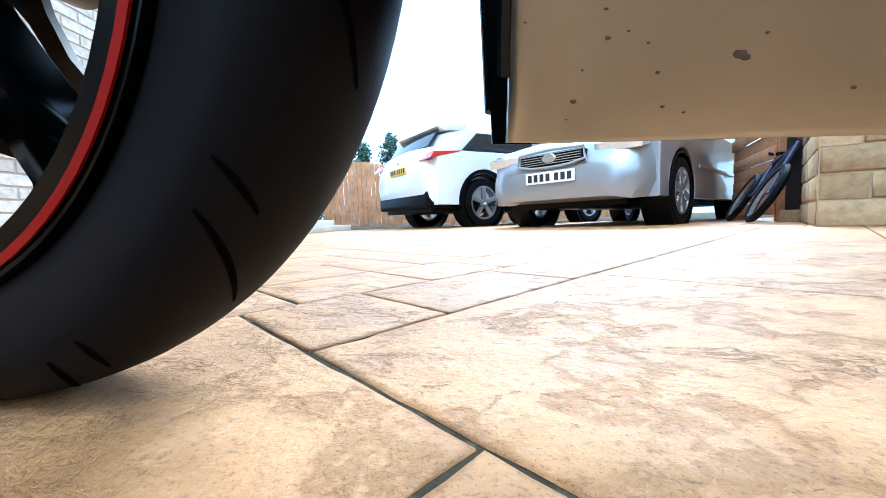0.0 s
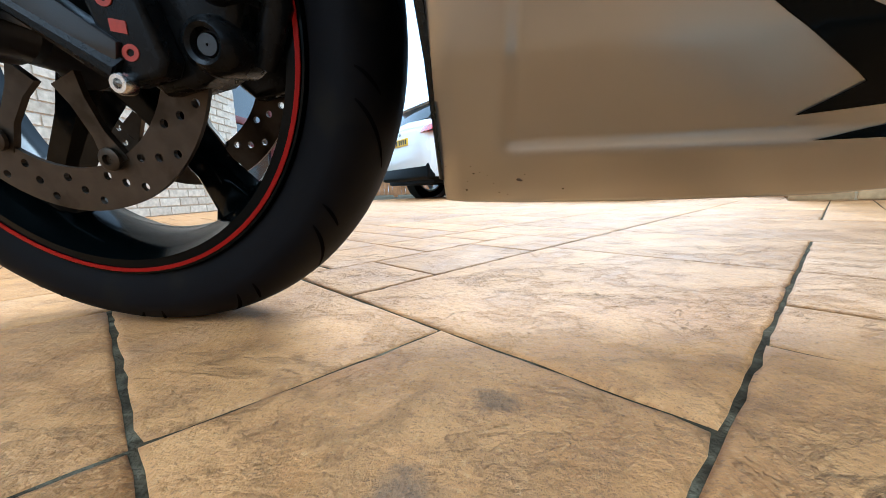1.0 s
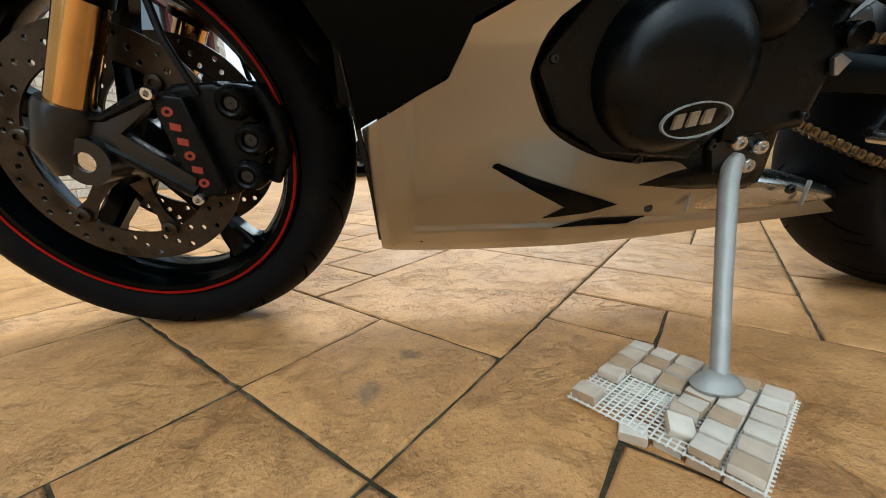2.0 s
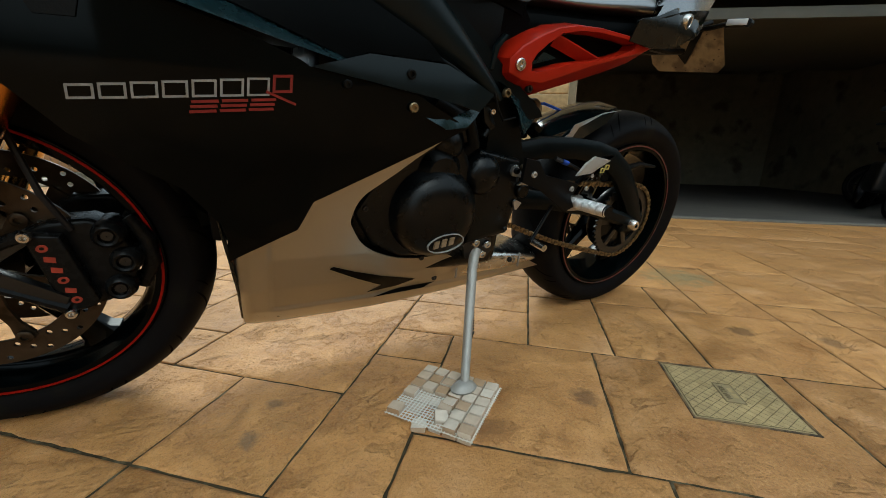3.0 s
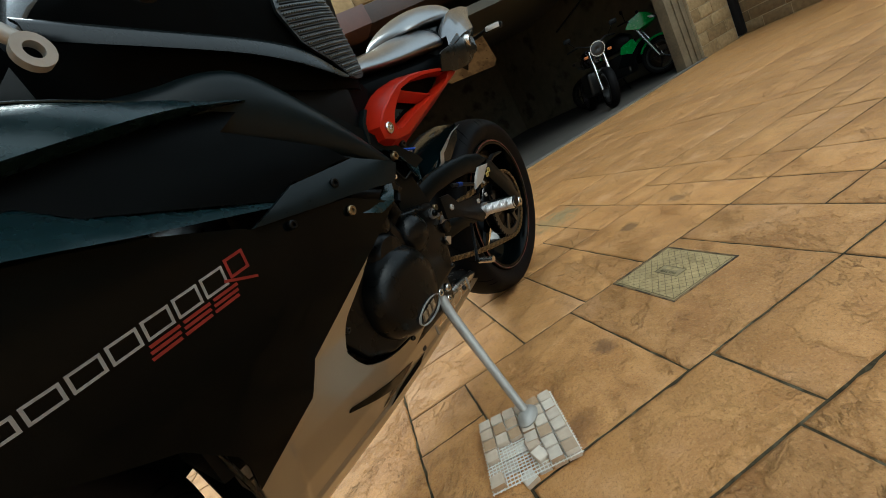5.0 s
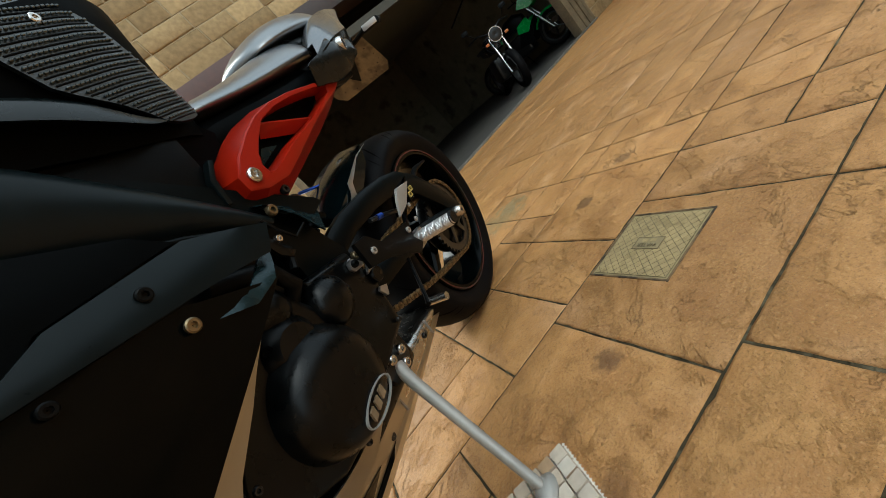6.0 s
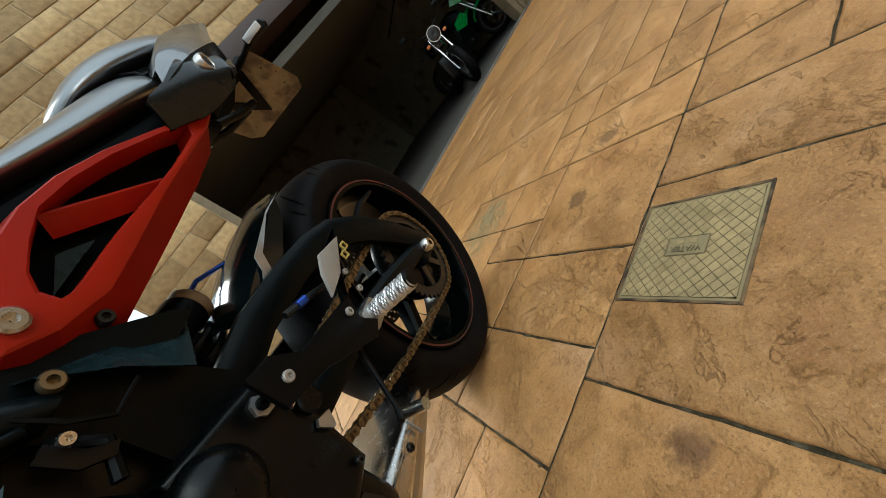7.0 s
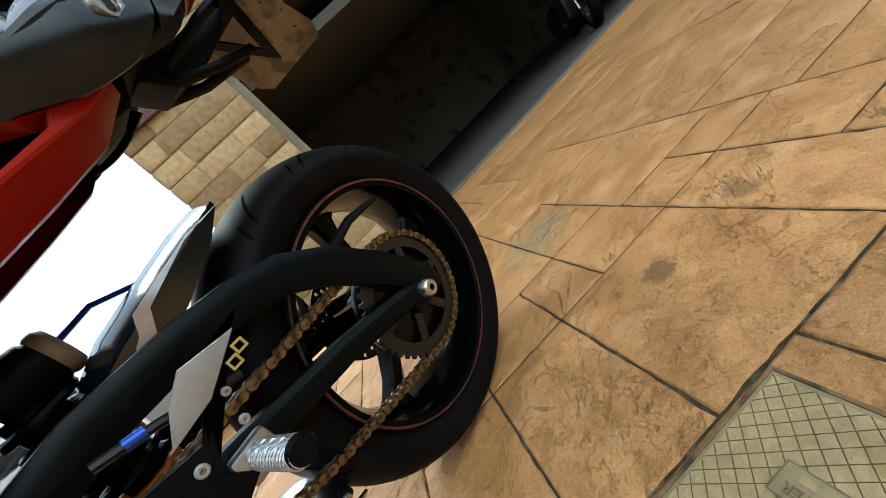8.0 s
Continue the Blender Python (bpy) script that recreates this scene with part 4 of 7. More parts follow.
for s in (-1, 1):
    pan = part("belly_pan", shell(PAN, pan_depth, 0.004, 0.0045 if s < 0 else 0.02, s), GRAPHITE, bike, "satin graphite lower fairing with a black arrow mark", 60)
    part("pan_lining", shell(PAN, lambda x, z: pan_depth(x, z) - 0.0055, 0.002, 0.02, s), BLACK_PLASTIC, pan)
    main = part("side_fairing", shell(MAIN, side_depth, 0.004, 0.02, s), GLOSS_BLACK, bike, "gloss black side fairing with pale and red bars")
    part("upper_fairing", shell(UPPER, lambda x, z: side_depth(x, z) - 0.014, 0.004, 0.02, s), SHADED_BLACK, bike)
    part("nose_fairing", shell(NOSE, lambda x, z: side_depth(x, z) * 0.93, 0.004, 0.02, s), GLOSS_BLACK, bike)
    part("fairing_insert", shell(INSERT, lambda x, z: side_depth(x, z) + 0.004 - 0.5 * max(0, z - 0.635), 0.006, 0.02, s), FLANK, bike)
    part("fairing_blade", shell(BLADE, lambda x, z: side_depth(x, z) + 0.004 - 0.9 * max(0, z - 0.572), 0.004, 0.02, s), SKY_SHEEN_BLACK, bike)
    # the swept crease and the shoulder ridge, which look up to the sky; its sheen is in their colour
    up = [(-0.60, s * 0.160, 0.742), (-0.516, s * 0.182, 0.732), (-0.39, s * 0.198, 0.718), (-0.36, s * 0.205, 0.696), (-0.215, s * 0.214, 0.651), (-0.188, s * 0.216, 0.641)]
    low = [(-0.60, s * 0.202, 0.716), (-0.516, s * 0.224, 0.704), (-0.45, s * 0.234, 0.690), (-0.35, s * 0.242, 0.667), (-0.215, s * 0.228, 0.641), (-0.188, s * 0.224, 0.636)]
    part("fairing_crease", ribbon(up, low), SKY_SHEEN_BLACK, bike)
    part("fairing_vent", shell([(-0.51, 0.664), (-0.47, 0.668), (-0.462, 0.661), (-0.467, 0.645), (-0.50, 0.643)], lambda x, z: side_depth(x, z) + 0.0015, 0.002, 0.02, s), BLACK_PLASTIC, bike)
    part("vent_lip", ribbon([(-0.512, s * (side_depth(-0.51, 0.667) + 0.001), 0.668), (-0.47, s * (side_depth(-0.47, 0.67) + 0.001), 0.6715), (-0.461, s * (side_depth(-0.461, 0.665) + 0.001), 0.666)], [(-0.512, s * (side_depth(-0.51, 0.667) + 0.004), 0.6655), (-0.47, s * (side_depth(-0.47, 0.67) + 0.004), 0.669), (-0.461, s * (side_depth(-0.461, 0.665) + 0.004), 0.662)], 0.003), SKY_SHEEN_BLACK, bike)
    xs = (-0.74, -0.62, -0.52, -0.43, -0.34, -0.25, -0.19, -0.142)
    top = [(x, s * y, z) for x, y, z in zip(xs, (0.110, 0.142, 0.152, 0.158, 0.160, 0.162, 0.170, 0.181), (0.800, 0.806, 0.807, 0.804, 0.804, 0.789, 0.777, 0.7705))]
    mid = [(x, s * y, z) for x, y, z in zip(xs, (0.138, 0.180, 0.194, 0.198, 0.196, 0.190, 0.185, 0.183), (0.778, 0.780, 0.780, 0.783, 0.786, 0.783, 0.775, 0.7700))]
    low = [(x, s * y, z) for x, y, z in zip(xs, (0.152, 0.202, 0.217, 0.217, 0.211, 0.204, 0.194, 0.184), (0.700, 0.704, 0.718, 0.742, 0.757, 0.768, 0.769, 0.7690))]
    under = [(x, s * (y - 0.030), z) for x, y, z in zip(xs, (0.152, 0.202, 0.217, 0.217, 0.211, 0.204, 0.194, 0.186), (0.692, 0.694, 0.707, 0.731, 0.746, 0.760, 0.765, 0.7675))]
    part("shoulder_ridge", strip([top, mid, low, under]), SKY_SHEEN_BLACK, bike, "", 50)
    # thin tube in the sky-sheen colour for the bright top edge
    part("fairing_rim", tube([(x, y + s * 0.001, z + 0.001) for x, y, z in ease(top[1:6])], 0.0014, 6), SKY_SHEEN_BLACK, bike)
    front = [(-0.374, s * 0.165, 0.42), (-0.364, s * 0.150, 0.335), (-0.357, s * 0.118, 0.25), (-0.356, s * 0.072, 0.165)]
    part("fairing_lip", tube(front, 0.0032, 8), SATIN_BLACK, bike)
    for x, z, r in ((-0.198, 0.612, 0.006), (-0.103, 0.635, 0.007), (-0.096, 0.590, 0.0075)):
        b = part("fairing_bolt", bolt_mesh(r), STANCHION_BOLT if z < 0.6 else BLACK_PLASTIC, bike)
        b.matrix_basis = Matrix.Translation((x, s * (side_depth(x, z) + 0.003), z)) @ pose(0, 0, 0, 0, 0, 0 if s < 0 else 180)
    # arrow mark on the belly
    ARROW = [(-0.204, 0.287), (-0.202, 0.291), (-0.197, 0.2925), (-0.155, 0.274), (-0.055, 0.2385), (-0.010, 0.222), (-0.050, 0.209), (-0.118, 0.203), (-0.090, 0.2215), (-0.155, 0.258)]
    part("arrow_mark", shell(ARROW, lambda x, z: pan_depth(x, z) + 0.0012, 0.001, 0.0075, s), GLOSS_BLACK, pan)
    TAILMARK = [(-0.10, 0.186), (0.02, 0.186), (0.05, 0.196), (-0.04, 0.197)]
    part("arrow_mark", shell(TAILMARK, lambda x, z: pan_depth(x, z) + 0.0012, 0.001, 0.0075, s), GLOSS_BLACK, pan)
    hole = part("drain_hole", lathe([(-0.0015, 0.0005), (-0.0015, 0.006), (0.0, 0.007)], n=16), INK, pan)
    hole.matrix_basis = Matrix.Translation((0.045, s * (pan_depth(0.045, 0.212) + 0.001), 0.212)) @ pose(0, 0, 0, 0, 0, 0 if s < 0 else 180)
    # the maker's mark as plain shapes: seven pale outlined blocks, one red block, three sets of red bars below

    def strokes(x0, z0, dx, dz, slant, lines, material, w=0.0034):
        for line in lines:
            pts = []
            for a, c in line:
                x, z = x0 + dx * a + slant * dz * c, z0 + dz * c + 0.115 * dx * a
                pts.append((x, s * (side_depth(x, z) + 0.0012), z))
            bm = bmesh.new()
            for p, q in zip(pts, pts[1:]):
                p, q = Vector(p), Vector(q)
                way = (q - p).normalized()
                across = way.cross(Vector((0, 1, 0))).normalized() * w * 0.5
                ext = way * w * 0.45
                bm.faces.new([bm.verts.new(v) for v in (p - ext - across, q + ext - across, q + ext + across, p - ext + across)])
            bmesh.ops.solidify(bm, geom=bm.faces[:], thickness=0.0008)
            part("marking", bm, material, main)

    ring = [(0, 0), (1, 0), (1, 1), (0, 1), (0, 0)]
    for k in range(7):
        x0, z0 = -0.490 + 0.0285 * k, 0.567 + 0.0285 * 0.116 * k
        strokes(x0, z0, 0.0225, 0.0130 + 0.0009 * k, 0.1, [ring], WHITE_MARK, 0.0026)
    strokes(-0.290, 0.5935, 0.020, 0.0180, 0.1, [ring], RED_MARK, 0.0032)
    strokes(-0.284, 0.5790, 0.018, 0.0135, -1.0, [[(0, 1), (1, 0)]], RED_MARK, 0.0032)
    for k in range(3):
        strokes(-0.381 + 0.0315 * k, 0.5625 + 0.0038 * k, 0.025, 0.0115, 0.3, [[(0, 1), (1, 1)], [(0, 0.5), (1, 0.5)], [(0, 0), (1, 0)]], RED_MARK, 0.0034)
for x, z, r in ((-0.294, 0.164, 0.0016), (-0.2925, 0.1632, 0.0012), (-0.332, 0.176, 0.0005), (-0.330, 0.170, 0.0007), (-0.336, 0.155, 0.0008), (-0.314, 0.161, 0.0006), (-0.309, 0.152, 0.0006), (-0.319, 0.168, 0.0004), (-0.258, 0.154, 0.0007), (-0.290, 0.168, 0.0005), (-0.352, 0.176, 0.0004), (-0.325, 0.171, 0.0004), (-0.337, 0.150, 0.0004), (-0.302, 0.150, 0.0005), (-0.335, 0.163, 0.0004)):
    speck = bmesh.new()
    bmesh.ops.create_icosphere(speck, subdivisions=2, radius=r)
    for v in speck.verts:
        v.co = Vector((v.co.x * 1.2, v.co.y * 0.35, v.co.z)) * (1 + 0.5 * noise.noise(v.co * 900))
    spot = part("dirt_speck", speck, SPECK, bike)
    spot.matrix_basis = Matrix.Translation((x, -pan_depth(x, z), z))
part("belly_keel", loft([[(x, -w, z + 0.012), (x, 0, z), (x, w, z + 0.012), (x, w * 0.8, z + 0.03), (x, -w * 0.8, z + 0.03)] for x, w, z in ((-0.345, 0.050, 0.150), (-0.2, 0.060, 0.146), (0.0, 0.062, 0.147), (0.2, 0.050, 0.160), (0.40, 0.030, 0.182))]), GRAPHITE, bike)
part("radiator", box((-0.385, -0.15, 0.36), (-0.33, 0.15, 0.66), 0.01), BLACK_PLASTIC, bike)
part("inner_cowl", box((-0.75, -0.125, 0.66), (-0.30, 0.125, 0.775), 0.03), BLACK_PLASTIC, bike)
part("inner_panel", box((-0.335, -0.06, 0.20), (-0.31, 0.06, 0.36), 0.01), BLACK_PLASTIC, bike)

# engine and frame
part("crankcase", box((-0.18, -0.13, 0.24), (0.20, 0.13, 0.47), 0.03, seg=3), ENGINE_BLACK, bike)
part("cylinder_block", box((-0.22, -0.14, 0.45), (0.05, 0.14, 0.70), 0.02), ENGINE_BLACK, bike)
part("rear_block", box((0.04, -0.10, 0.44), (0.185, 0.10, 0.68), 0.02), ENGINE_BLACK, bike)
for x, z, r, y in ((0.016, 0.527, 0.038, 0.172), (0.104, 0.468, 0.046, 0.176)):
    part("case_lobe", lathe([(-y, 0.0008), (-y + 0.003, r * 0.40), (-y + 0.010, r * 0.70), (-y + 0.022, r * 0.90), (-y + 0.04, r), (-0.06, r * 1.05), (-0.06, 0.0008)], (x, 0, z), 32), ENGINE_BLACK, bike)
part("airbox", box((-0.35, -0.13, 0.66), (0.12, 0.13, 0.80), 0.03), BLACK_PLASTIC, bike)
cover = part("stator_cover", lathe([(-0.205, 0.0008), (-0.205, 0.045), (-0.198, 0.070), (-0.178, 0.086), (-0.15, 0.094), (-0.12, 0.10), (-0.12, 0.0008)], (-0.005, 0, 0.395), 40), ENGINE_BLACK, bike, "black engine case guard with a pale oval badge")
part("stator_cover_top", lathe([(-0.180, 0.0008), (-0.176, 0.030), (-0.160, 0.044), (-0.12, 0.05), (-0.12, 0.0008)], (0.0, 0, 0.475), 32), ENGINE_BLACK, bike)
part("guard_plate", prism([(-0.165, 0.40), (-0.13, 0.335), (-0.07, 0.302), (0.05, 0.292), (0.085, 0.33), (0.09, 0.45), (0.05, 0.53), (0.0, 0.545), (-0.10, 0.49)], -0.155, -0.128, 0.012, 3), ENGINE_BLACK, bike)
part("sprocket_cover", prism([(0.09, 0.31), (0.20, 0.33), (0.215, 0.42), (0.20, 0.50), (0.09, 0.52)], -0.150, -0.11, 0.014, 3), ENGINE_BLACK, bike)


def oval(a, c, n=32, cx=0.0, cz=0.0, tilt=0.0):
    return [(cx + a * math.cos(t) * math.cos(tilt) - c * math.sin(t) * math.sin(tilt), cz + a * math.cos(t) * math.sin(tilt) + c * math.sin(t) * math.cos(tilt)) for t in (2 * math.pi * k / n for k in range(n))]


part("badge_ring", ring_prism(oval(0.040, 0.0185, 32, 0.004, 0.347, 0.16), oval(0.0380, 0.0170, 32, 0.004, 0.347, 0.16), -0.2085, -0.204), BADGE_MARK, cover)
for k in range(3):
    part("badge_bar", prism([(-0.022 + 0.016 * k, 0.337 + 0.0026 * k), (-0.012 + 0.016 * k, 0.339 + 0.0026 * k), (-0.010 + 0.016 * k, 0.354 + 0.0026 * k), (-0.020 + 0.016 * k, 0.352 + 0.0026 * k)], -0.2085, -0.204), PLATE_BACK, cover)
for x, z in ((-0.143, 0.408), (-0.02, 0.295), (0.075, 0.31), (0.105, 0.49), (0.185, 0.345)):
    b = part("case_bolt", bolt_mesh(0.0055), DARK_ALLOY, bike)
    b.matrix_basis = Matrix.Translation((x, -0.154, z))
part("coolant_hose", tube([(0.05, -0.13, 0.50), (0.07, -0.155, 0.53), (0.05, -0.16, 0.57), (-0.02, -0.15, 0.60)], 0.013), BLACK_PLASTIC, bike)
part("shift_rod_cover", tube([(0.09, -0.145, 0.60), (0.105, -0.155, 0.57), (0.085, -0.16, 0.545)], 0.006, 8), BLACK_PLASTIC, bike)
lev = part("side_bracket", prism([(0.072, 0.598), (0.086, 0.602), (0.094, 0.577), (0.108, 0.564), (0.097, 0.558), (0.080, 0.572)], -0.165, -0.157, 0.003), ENGINE_BLACK, bike)
b = part("bracket_bolt", bolt_mesh(0.006, 0.006), STEEL, bike)
b.matrix_basis = Matrix.Translation((0.092, -0.166, 0.592))
part("wire", tube([(0.09, -0.168, 0.625), (0.100, -0.172, 0.60), (0.118, -0.17, 0.578), (0.15, -0.165, 0.585)], 0.0022, 6), BLACK_PLASTIC, bike)
SPAR = [(-0.36, 0.80), (-0.30, 0.745), (-0.202, 0.730), (-0.067, 0.678), (0.082, 0.618), (0.115, 0.57), (0.13, 0.40), (0.19, 0.36), (0.235, 0.42), (0.225, 0.50), (0.185, 0.575), (0.245, 0.590), (0.232, 0.604), (0.155, 0.652), (0.0, 0.757), (-0.115, 0.825), (-0.30, 0.865)]
for s in (-1, 1):
    spar = part("frame_spar", shell(SPAR, lambda x, z: interp([(0.36, 0.118), (0.52, 0.128), (0.60, 0.138), (0.70, 0.135), (0.80, 0.125), (0.87, 0.10)], z) - 0.25 * max(0, -x - 0.15), 0.035, 0.025, s), FRAME_BLACK, bike, "black cast frame spar")
    part("frame_edge", tube([(-0.202, s * 0.172, 0.715), (-0.106, s * 0.178, 0.688), (-0.01, s * 0.174, 0.656), (0.088, s * 0.162, 0.616)], 0.0045, 10), FRAME_BLACK, spar)
    # the fin's brighter teal is sky sheen set by colour
    part("frame_fin", ribbon([(0.118, s * 0.135, 0.648), (0.18, s * 0.130, 0.622), (0.245, s * 0.118, 0.590)], [(0.112, s * 0.168, 0.640), (0.15, s * 0.168, 0.600), (0.186, s * 0.158, 0.553)]), SKY_SHEEN_BLACK, spar)
for x, z, r in ((0.215, 0.482, 0.008), (0.121, 0.627, 0.009)):
    b = part("frame_bolt", bolt_mesh(r, 0.008), STANCHION_BOLT, bike)
    b.matrix_basis = Matrix.Translation((x, -0.160 if z > 0.6 else -0.140, z))
UPLINE = [(-0.33, 0.805), (-0.235, 0.806), (-0.169, 0.816), (-0.118, 0.812), (-0.065, 0.783), (0.006, 0.727), (0.070, 0.672), (0.128, 0.620)]
LOWLINE = [(-0.37, 0.750), (-0.28, 0.738), (-0.215, 0.724), (-0.160, 0.706), (-0.106, 0.689), (-0.030, 0.662), (0.035, 0.638), (0.096, 0.606)]
for s in (-1, 1):
    part("tank_flange", strip([[(-0.30, s * 0.140, 0.882), (-0.12, s * 0.148, 0.860), (-0.03, s * 0.152, 0.846), (0.03, s * 0.152, 0.828), (0.075, s * 0.147, 0.800), (0.113, s * 0.140, 0.7885)],
                               [(-0.30, s * 0.154, 0.872), (-0.12, s * 0.166, 0.848), (-0.03, s * 0.170, 0.832), (0.03, s * 0.168, 0.811), (0.078, s * 0.158, 0.791), (0.113, s * 0.144, 0.7870)],
                               [(-0.30, s * 0.156, 0.856), (-0.12, s * 0.168, 0.832), (-0.03, s * 0.172, 0.812), (0.03, s * 0.169, 0.794), (0.078, s * 0.158, 0.783), (0.113, s * 0.145, 0.7855)]]), SATIN_BLACK, bike, "", 60)
    rings = []
    for (u, l, yc) in zip(ease(UPLINE, 3), ease(LOWLINE, 3), ease([(v,) for v in (0.112, 0.130, 0.142, 0.147, 0.147, 0.143, 0.136, 0.128)], 3)):
        mid, half = (u + l) / 2, (u - l) / 2
        rings.append([(mid[0] + half[0] * math.cos(a), s * (yc[0] + 0.034 * math.copysign(abs(math.sin(a)) ** 0.8, math.sin(a))), mid[1] + half[1] * math.cos(a)) for a in (2 * math.pi * k / 20 for k in range(20))])
    part("frame_beam", loft(rings), FLANK, bike, "smooth satin black frame beam", 75)


# tank: flanks shaded by a darker black up to a crisp shoulder line, a domed top that looks up to the sky
def tank_ring(x, half, z0, z1, waist, n=9):
    pts = [(x, -half * waist, z0), (x, -half, z0 + (z1 - z0) * 0.42)]
    for k in range(n):
        a = math.pi * k / (n - 1)
        pts.append((x, -half * 0.96 * math.cos(a), z0 + (z1 - z0) * (0.62 + 0.38 * math.sin(a) ** 0.8)))
    return pts + [(x, half, z0 + (z1 - z0) * 0.42), (x, half * waist, z0)]


def shouldered_ring(x, half, z0, zc, z1):
    rise = z1 - zc
    left = [(0.90, z0), (0.955, z0 + 0.5 * (zc - z0)), (0.985, z0 + 0.85 * (zc - z0)), (1.0, zc), (0.965, zc + 0.22 * rise), (0.88, zc + 0.46 * rise), (0.74, zc + 0.68 * rise), (0.55, zc + 0.85 * rise), (0.30, zc + 0.96 * rise), (0.0, z1)]
    return [(x, -half * a, z) for a, z in left] + [(x, half * a, z) for a, z in left[-2::-1]]


TANK_ROWS = [(-0.30, 0.085, 0.80, 0.865, 0.900), (-0.26, 0.125, 0.80, 0.908, 0.945), (-0.20, 0.146, 0.80, 0.928, 0.968), (-0.13, 0.153, 0.79, 0.922, 0.990), (-0.06, 0.155, 0.785, 0.914, 1.006), (0.02, 0.153, 0.775, 0.924, 1.018), (0.09, 0.146, 0.77, 0.942, 1.018), (0.14, 0.132, 0.768, 0.950, 1.004), (0.175, 0.112, 0.765, 0.946, 0.982), (0.195, 0.088, 0.765, 0.930, 0.950)]
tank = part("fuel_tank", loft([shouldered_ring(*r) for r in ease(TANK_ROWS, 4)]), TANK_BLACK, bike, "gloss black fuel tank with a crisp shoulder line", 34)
tank.data.materials.append(SHADED_BLACK)
# same paint all over; steep and downward faces get the shaded black
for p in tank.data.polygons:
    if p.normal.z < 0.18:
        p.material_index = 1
part("tank_logo", strip([[(-0.095, -0.1245, 0.9735), (-0.03, -0.1255, 0.984), (0.05, -0.1200, 0.9945), (0.085, -0.1140, 0.9955)], [(-0.092, -0.1365, 0.962), (-0.03, -0.1380, 0.971), (0.045, -0.1330, 0.9815), (0.062, -0.1290, 0.9845)]], 0.0022), LOGO_GREY, tank)


def inside(poly, x, z):
    hit = False
    for (x0, z0), (x1, z1) in zip(poly, poly[1:] + poly[:1]):
        if (z0 > z) != (z1 > z) and x < x0 + (x1 - x0) * (z - z0) / (z1 - z0):
            hit = not hit
    return hit


PAD = smooth_run([(-0.008, 0.885), (0.012, 0.924), (0.055, 0.940), (0.108, 0.936), (0.136, 0.885), (0.156, 0.842), (0.176, 0.796), (0.150, 0.783), (0.108, 0.784), (0.068, 0.812), (0.016, 0.842)], 0, 10, 3)


def pad_depth(x, z):
    return interp([(-0.02, 0.159), (0.03, 0.158), (0.09, 0.152), (0.13, 0.141), (0.16, 0.128), (0.19, 0.112)], x) - 0.20 * max(0, z - 0.895)


stud = box((-0.0019, -0.0022, -0.0012), (0.0019, 0.001, 0.0012), 0.0006, seg=1)
stud_mesh = bpy.data.meshes.new("pad_stud")
stud.to_mesh(stud_mesh)
stud.free()
stud_mesh.materials.append(STUD)
for s in (-1, 1):
    pad = part("tank_grip", shell(PAD, pad_depth, 0.006, 0.012, s), PAD_RUBBER, tank, "black ribbed rubber knee pad", 60)
    if s < 0:
        for i in range(20):
            line = []
            for j in range(34):
                x = -0.008 + 0.0057 * j + 0.002 * (i % 2)
                z = 0.770 + 0.0092 * i + 0.16 * x
                if inside(PAD, x - 0.004, z) and inside(PAD, x + 0.004, z) and inside(PAD, x, z + 0.004) and inside(PAD, x, z - 0.004):
                    line.append((x, z))
                    st = new("pad_stud", stud_mesh)
                    st.parent = tank
                    st.matrix_basis = Matrix.Translation((x, -pad_depth(x, z) - 0.0012, z)) @ pose(0, 0, 0, 0, -9, 0)
            if len(line) > 2:
                part("pad_rib", tube([(x, -pad_depth(x, z - 0.004) - 0.0002, z - 0.0044) for x, z in line], 0.0010, 5), BLACK_PLASTIC, tank)
        b = part("pad_rivet", bolt_mesh(0.0055, 0.003), STEEL, tank)
        b.matrix_basis = Matrix.Translation((0.062, -pad_depth(0.062, 0.915) - 0.001, 0.915))
    part("side_cover", shell([(-0.20, 0.80), (-0.05, 0.76), (0.06, 0.68), (0.13, 0.64), (0.17, 0.69), (0.198, 0.765), (0.16, 0.79), (0.09, 0.80), (-0.02, 0.835), (-0.20, 0.85)], lambda x, z: interp([(-0.2, 0.135), (0.0, 0.132), (0.12, 0.120), (0.21, 0.098)], x) - 0.15 * max(0, 0.80 - z), 0.004, 0.02, s), SHADED_BLACK, bike, "", 60)

# red subframe, seats, tail
def red_half(x):
    return interp([(0.12, 0.150), (0.3, 0.142), (0.45, 0.138), (0.56, 0.136)], x)


def soft(ob, levels=2):
    """Rounds a coarse cage into a smooth skin."""
    m = ob.modifiers.new("round", "SUBSURF")
    m.levels = m.render_levels = levels
    return ob


# the cast arm: its raised face, the opening in it and the wide sloping skirt round it, point by point alike
ARM_FACE = [(0.126, 0.664), (0.124, 0.686), (0.147, 0.709), (0.190, 0.734), (0.232, 0.753), (0.280, 0.765), (0.345, 0.771), (0.430, 0.771), (0.535, 0.766), (0.500, 0.750), (0.430, 0.730), (0.350, 0.706), (0.260, 0.673), (0.212, 0.657), (0.160, 0.656)]
ARM_OPENING = [(0.182, 0.672), (0.178, 0.686), (0.188, 0.703), (0.212, 0.724), (0.242, 0.745), (0.290, 0.757), (0.345, 0.763), (0.425, 0.764), (0.472, 0.761), (0.462, 0.747), (0.405, 0.727), (0.345, 0.711), (0.270, 0.694), (0.222, 0.679), (0.194, 0.671)]
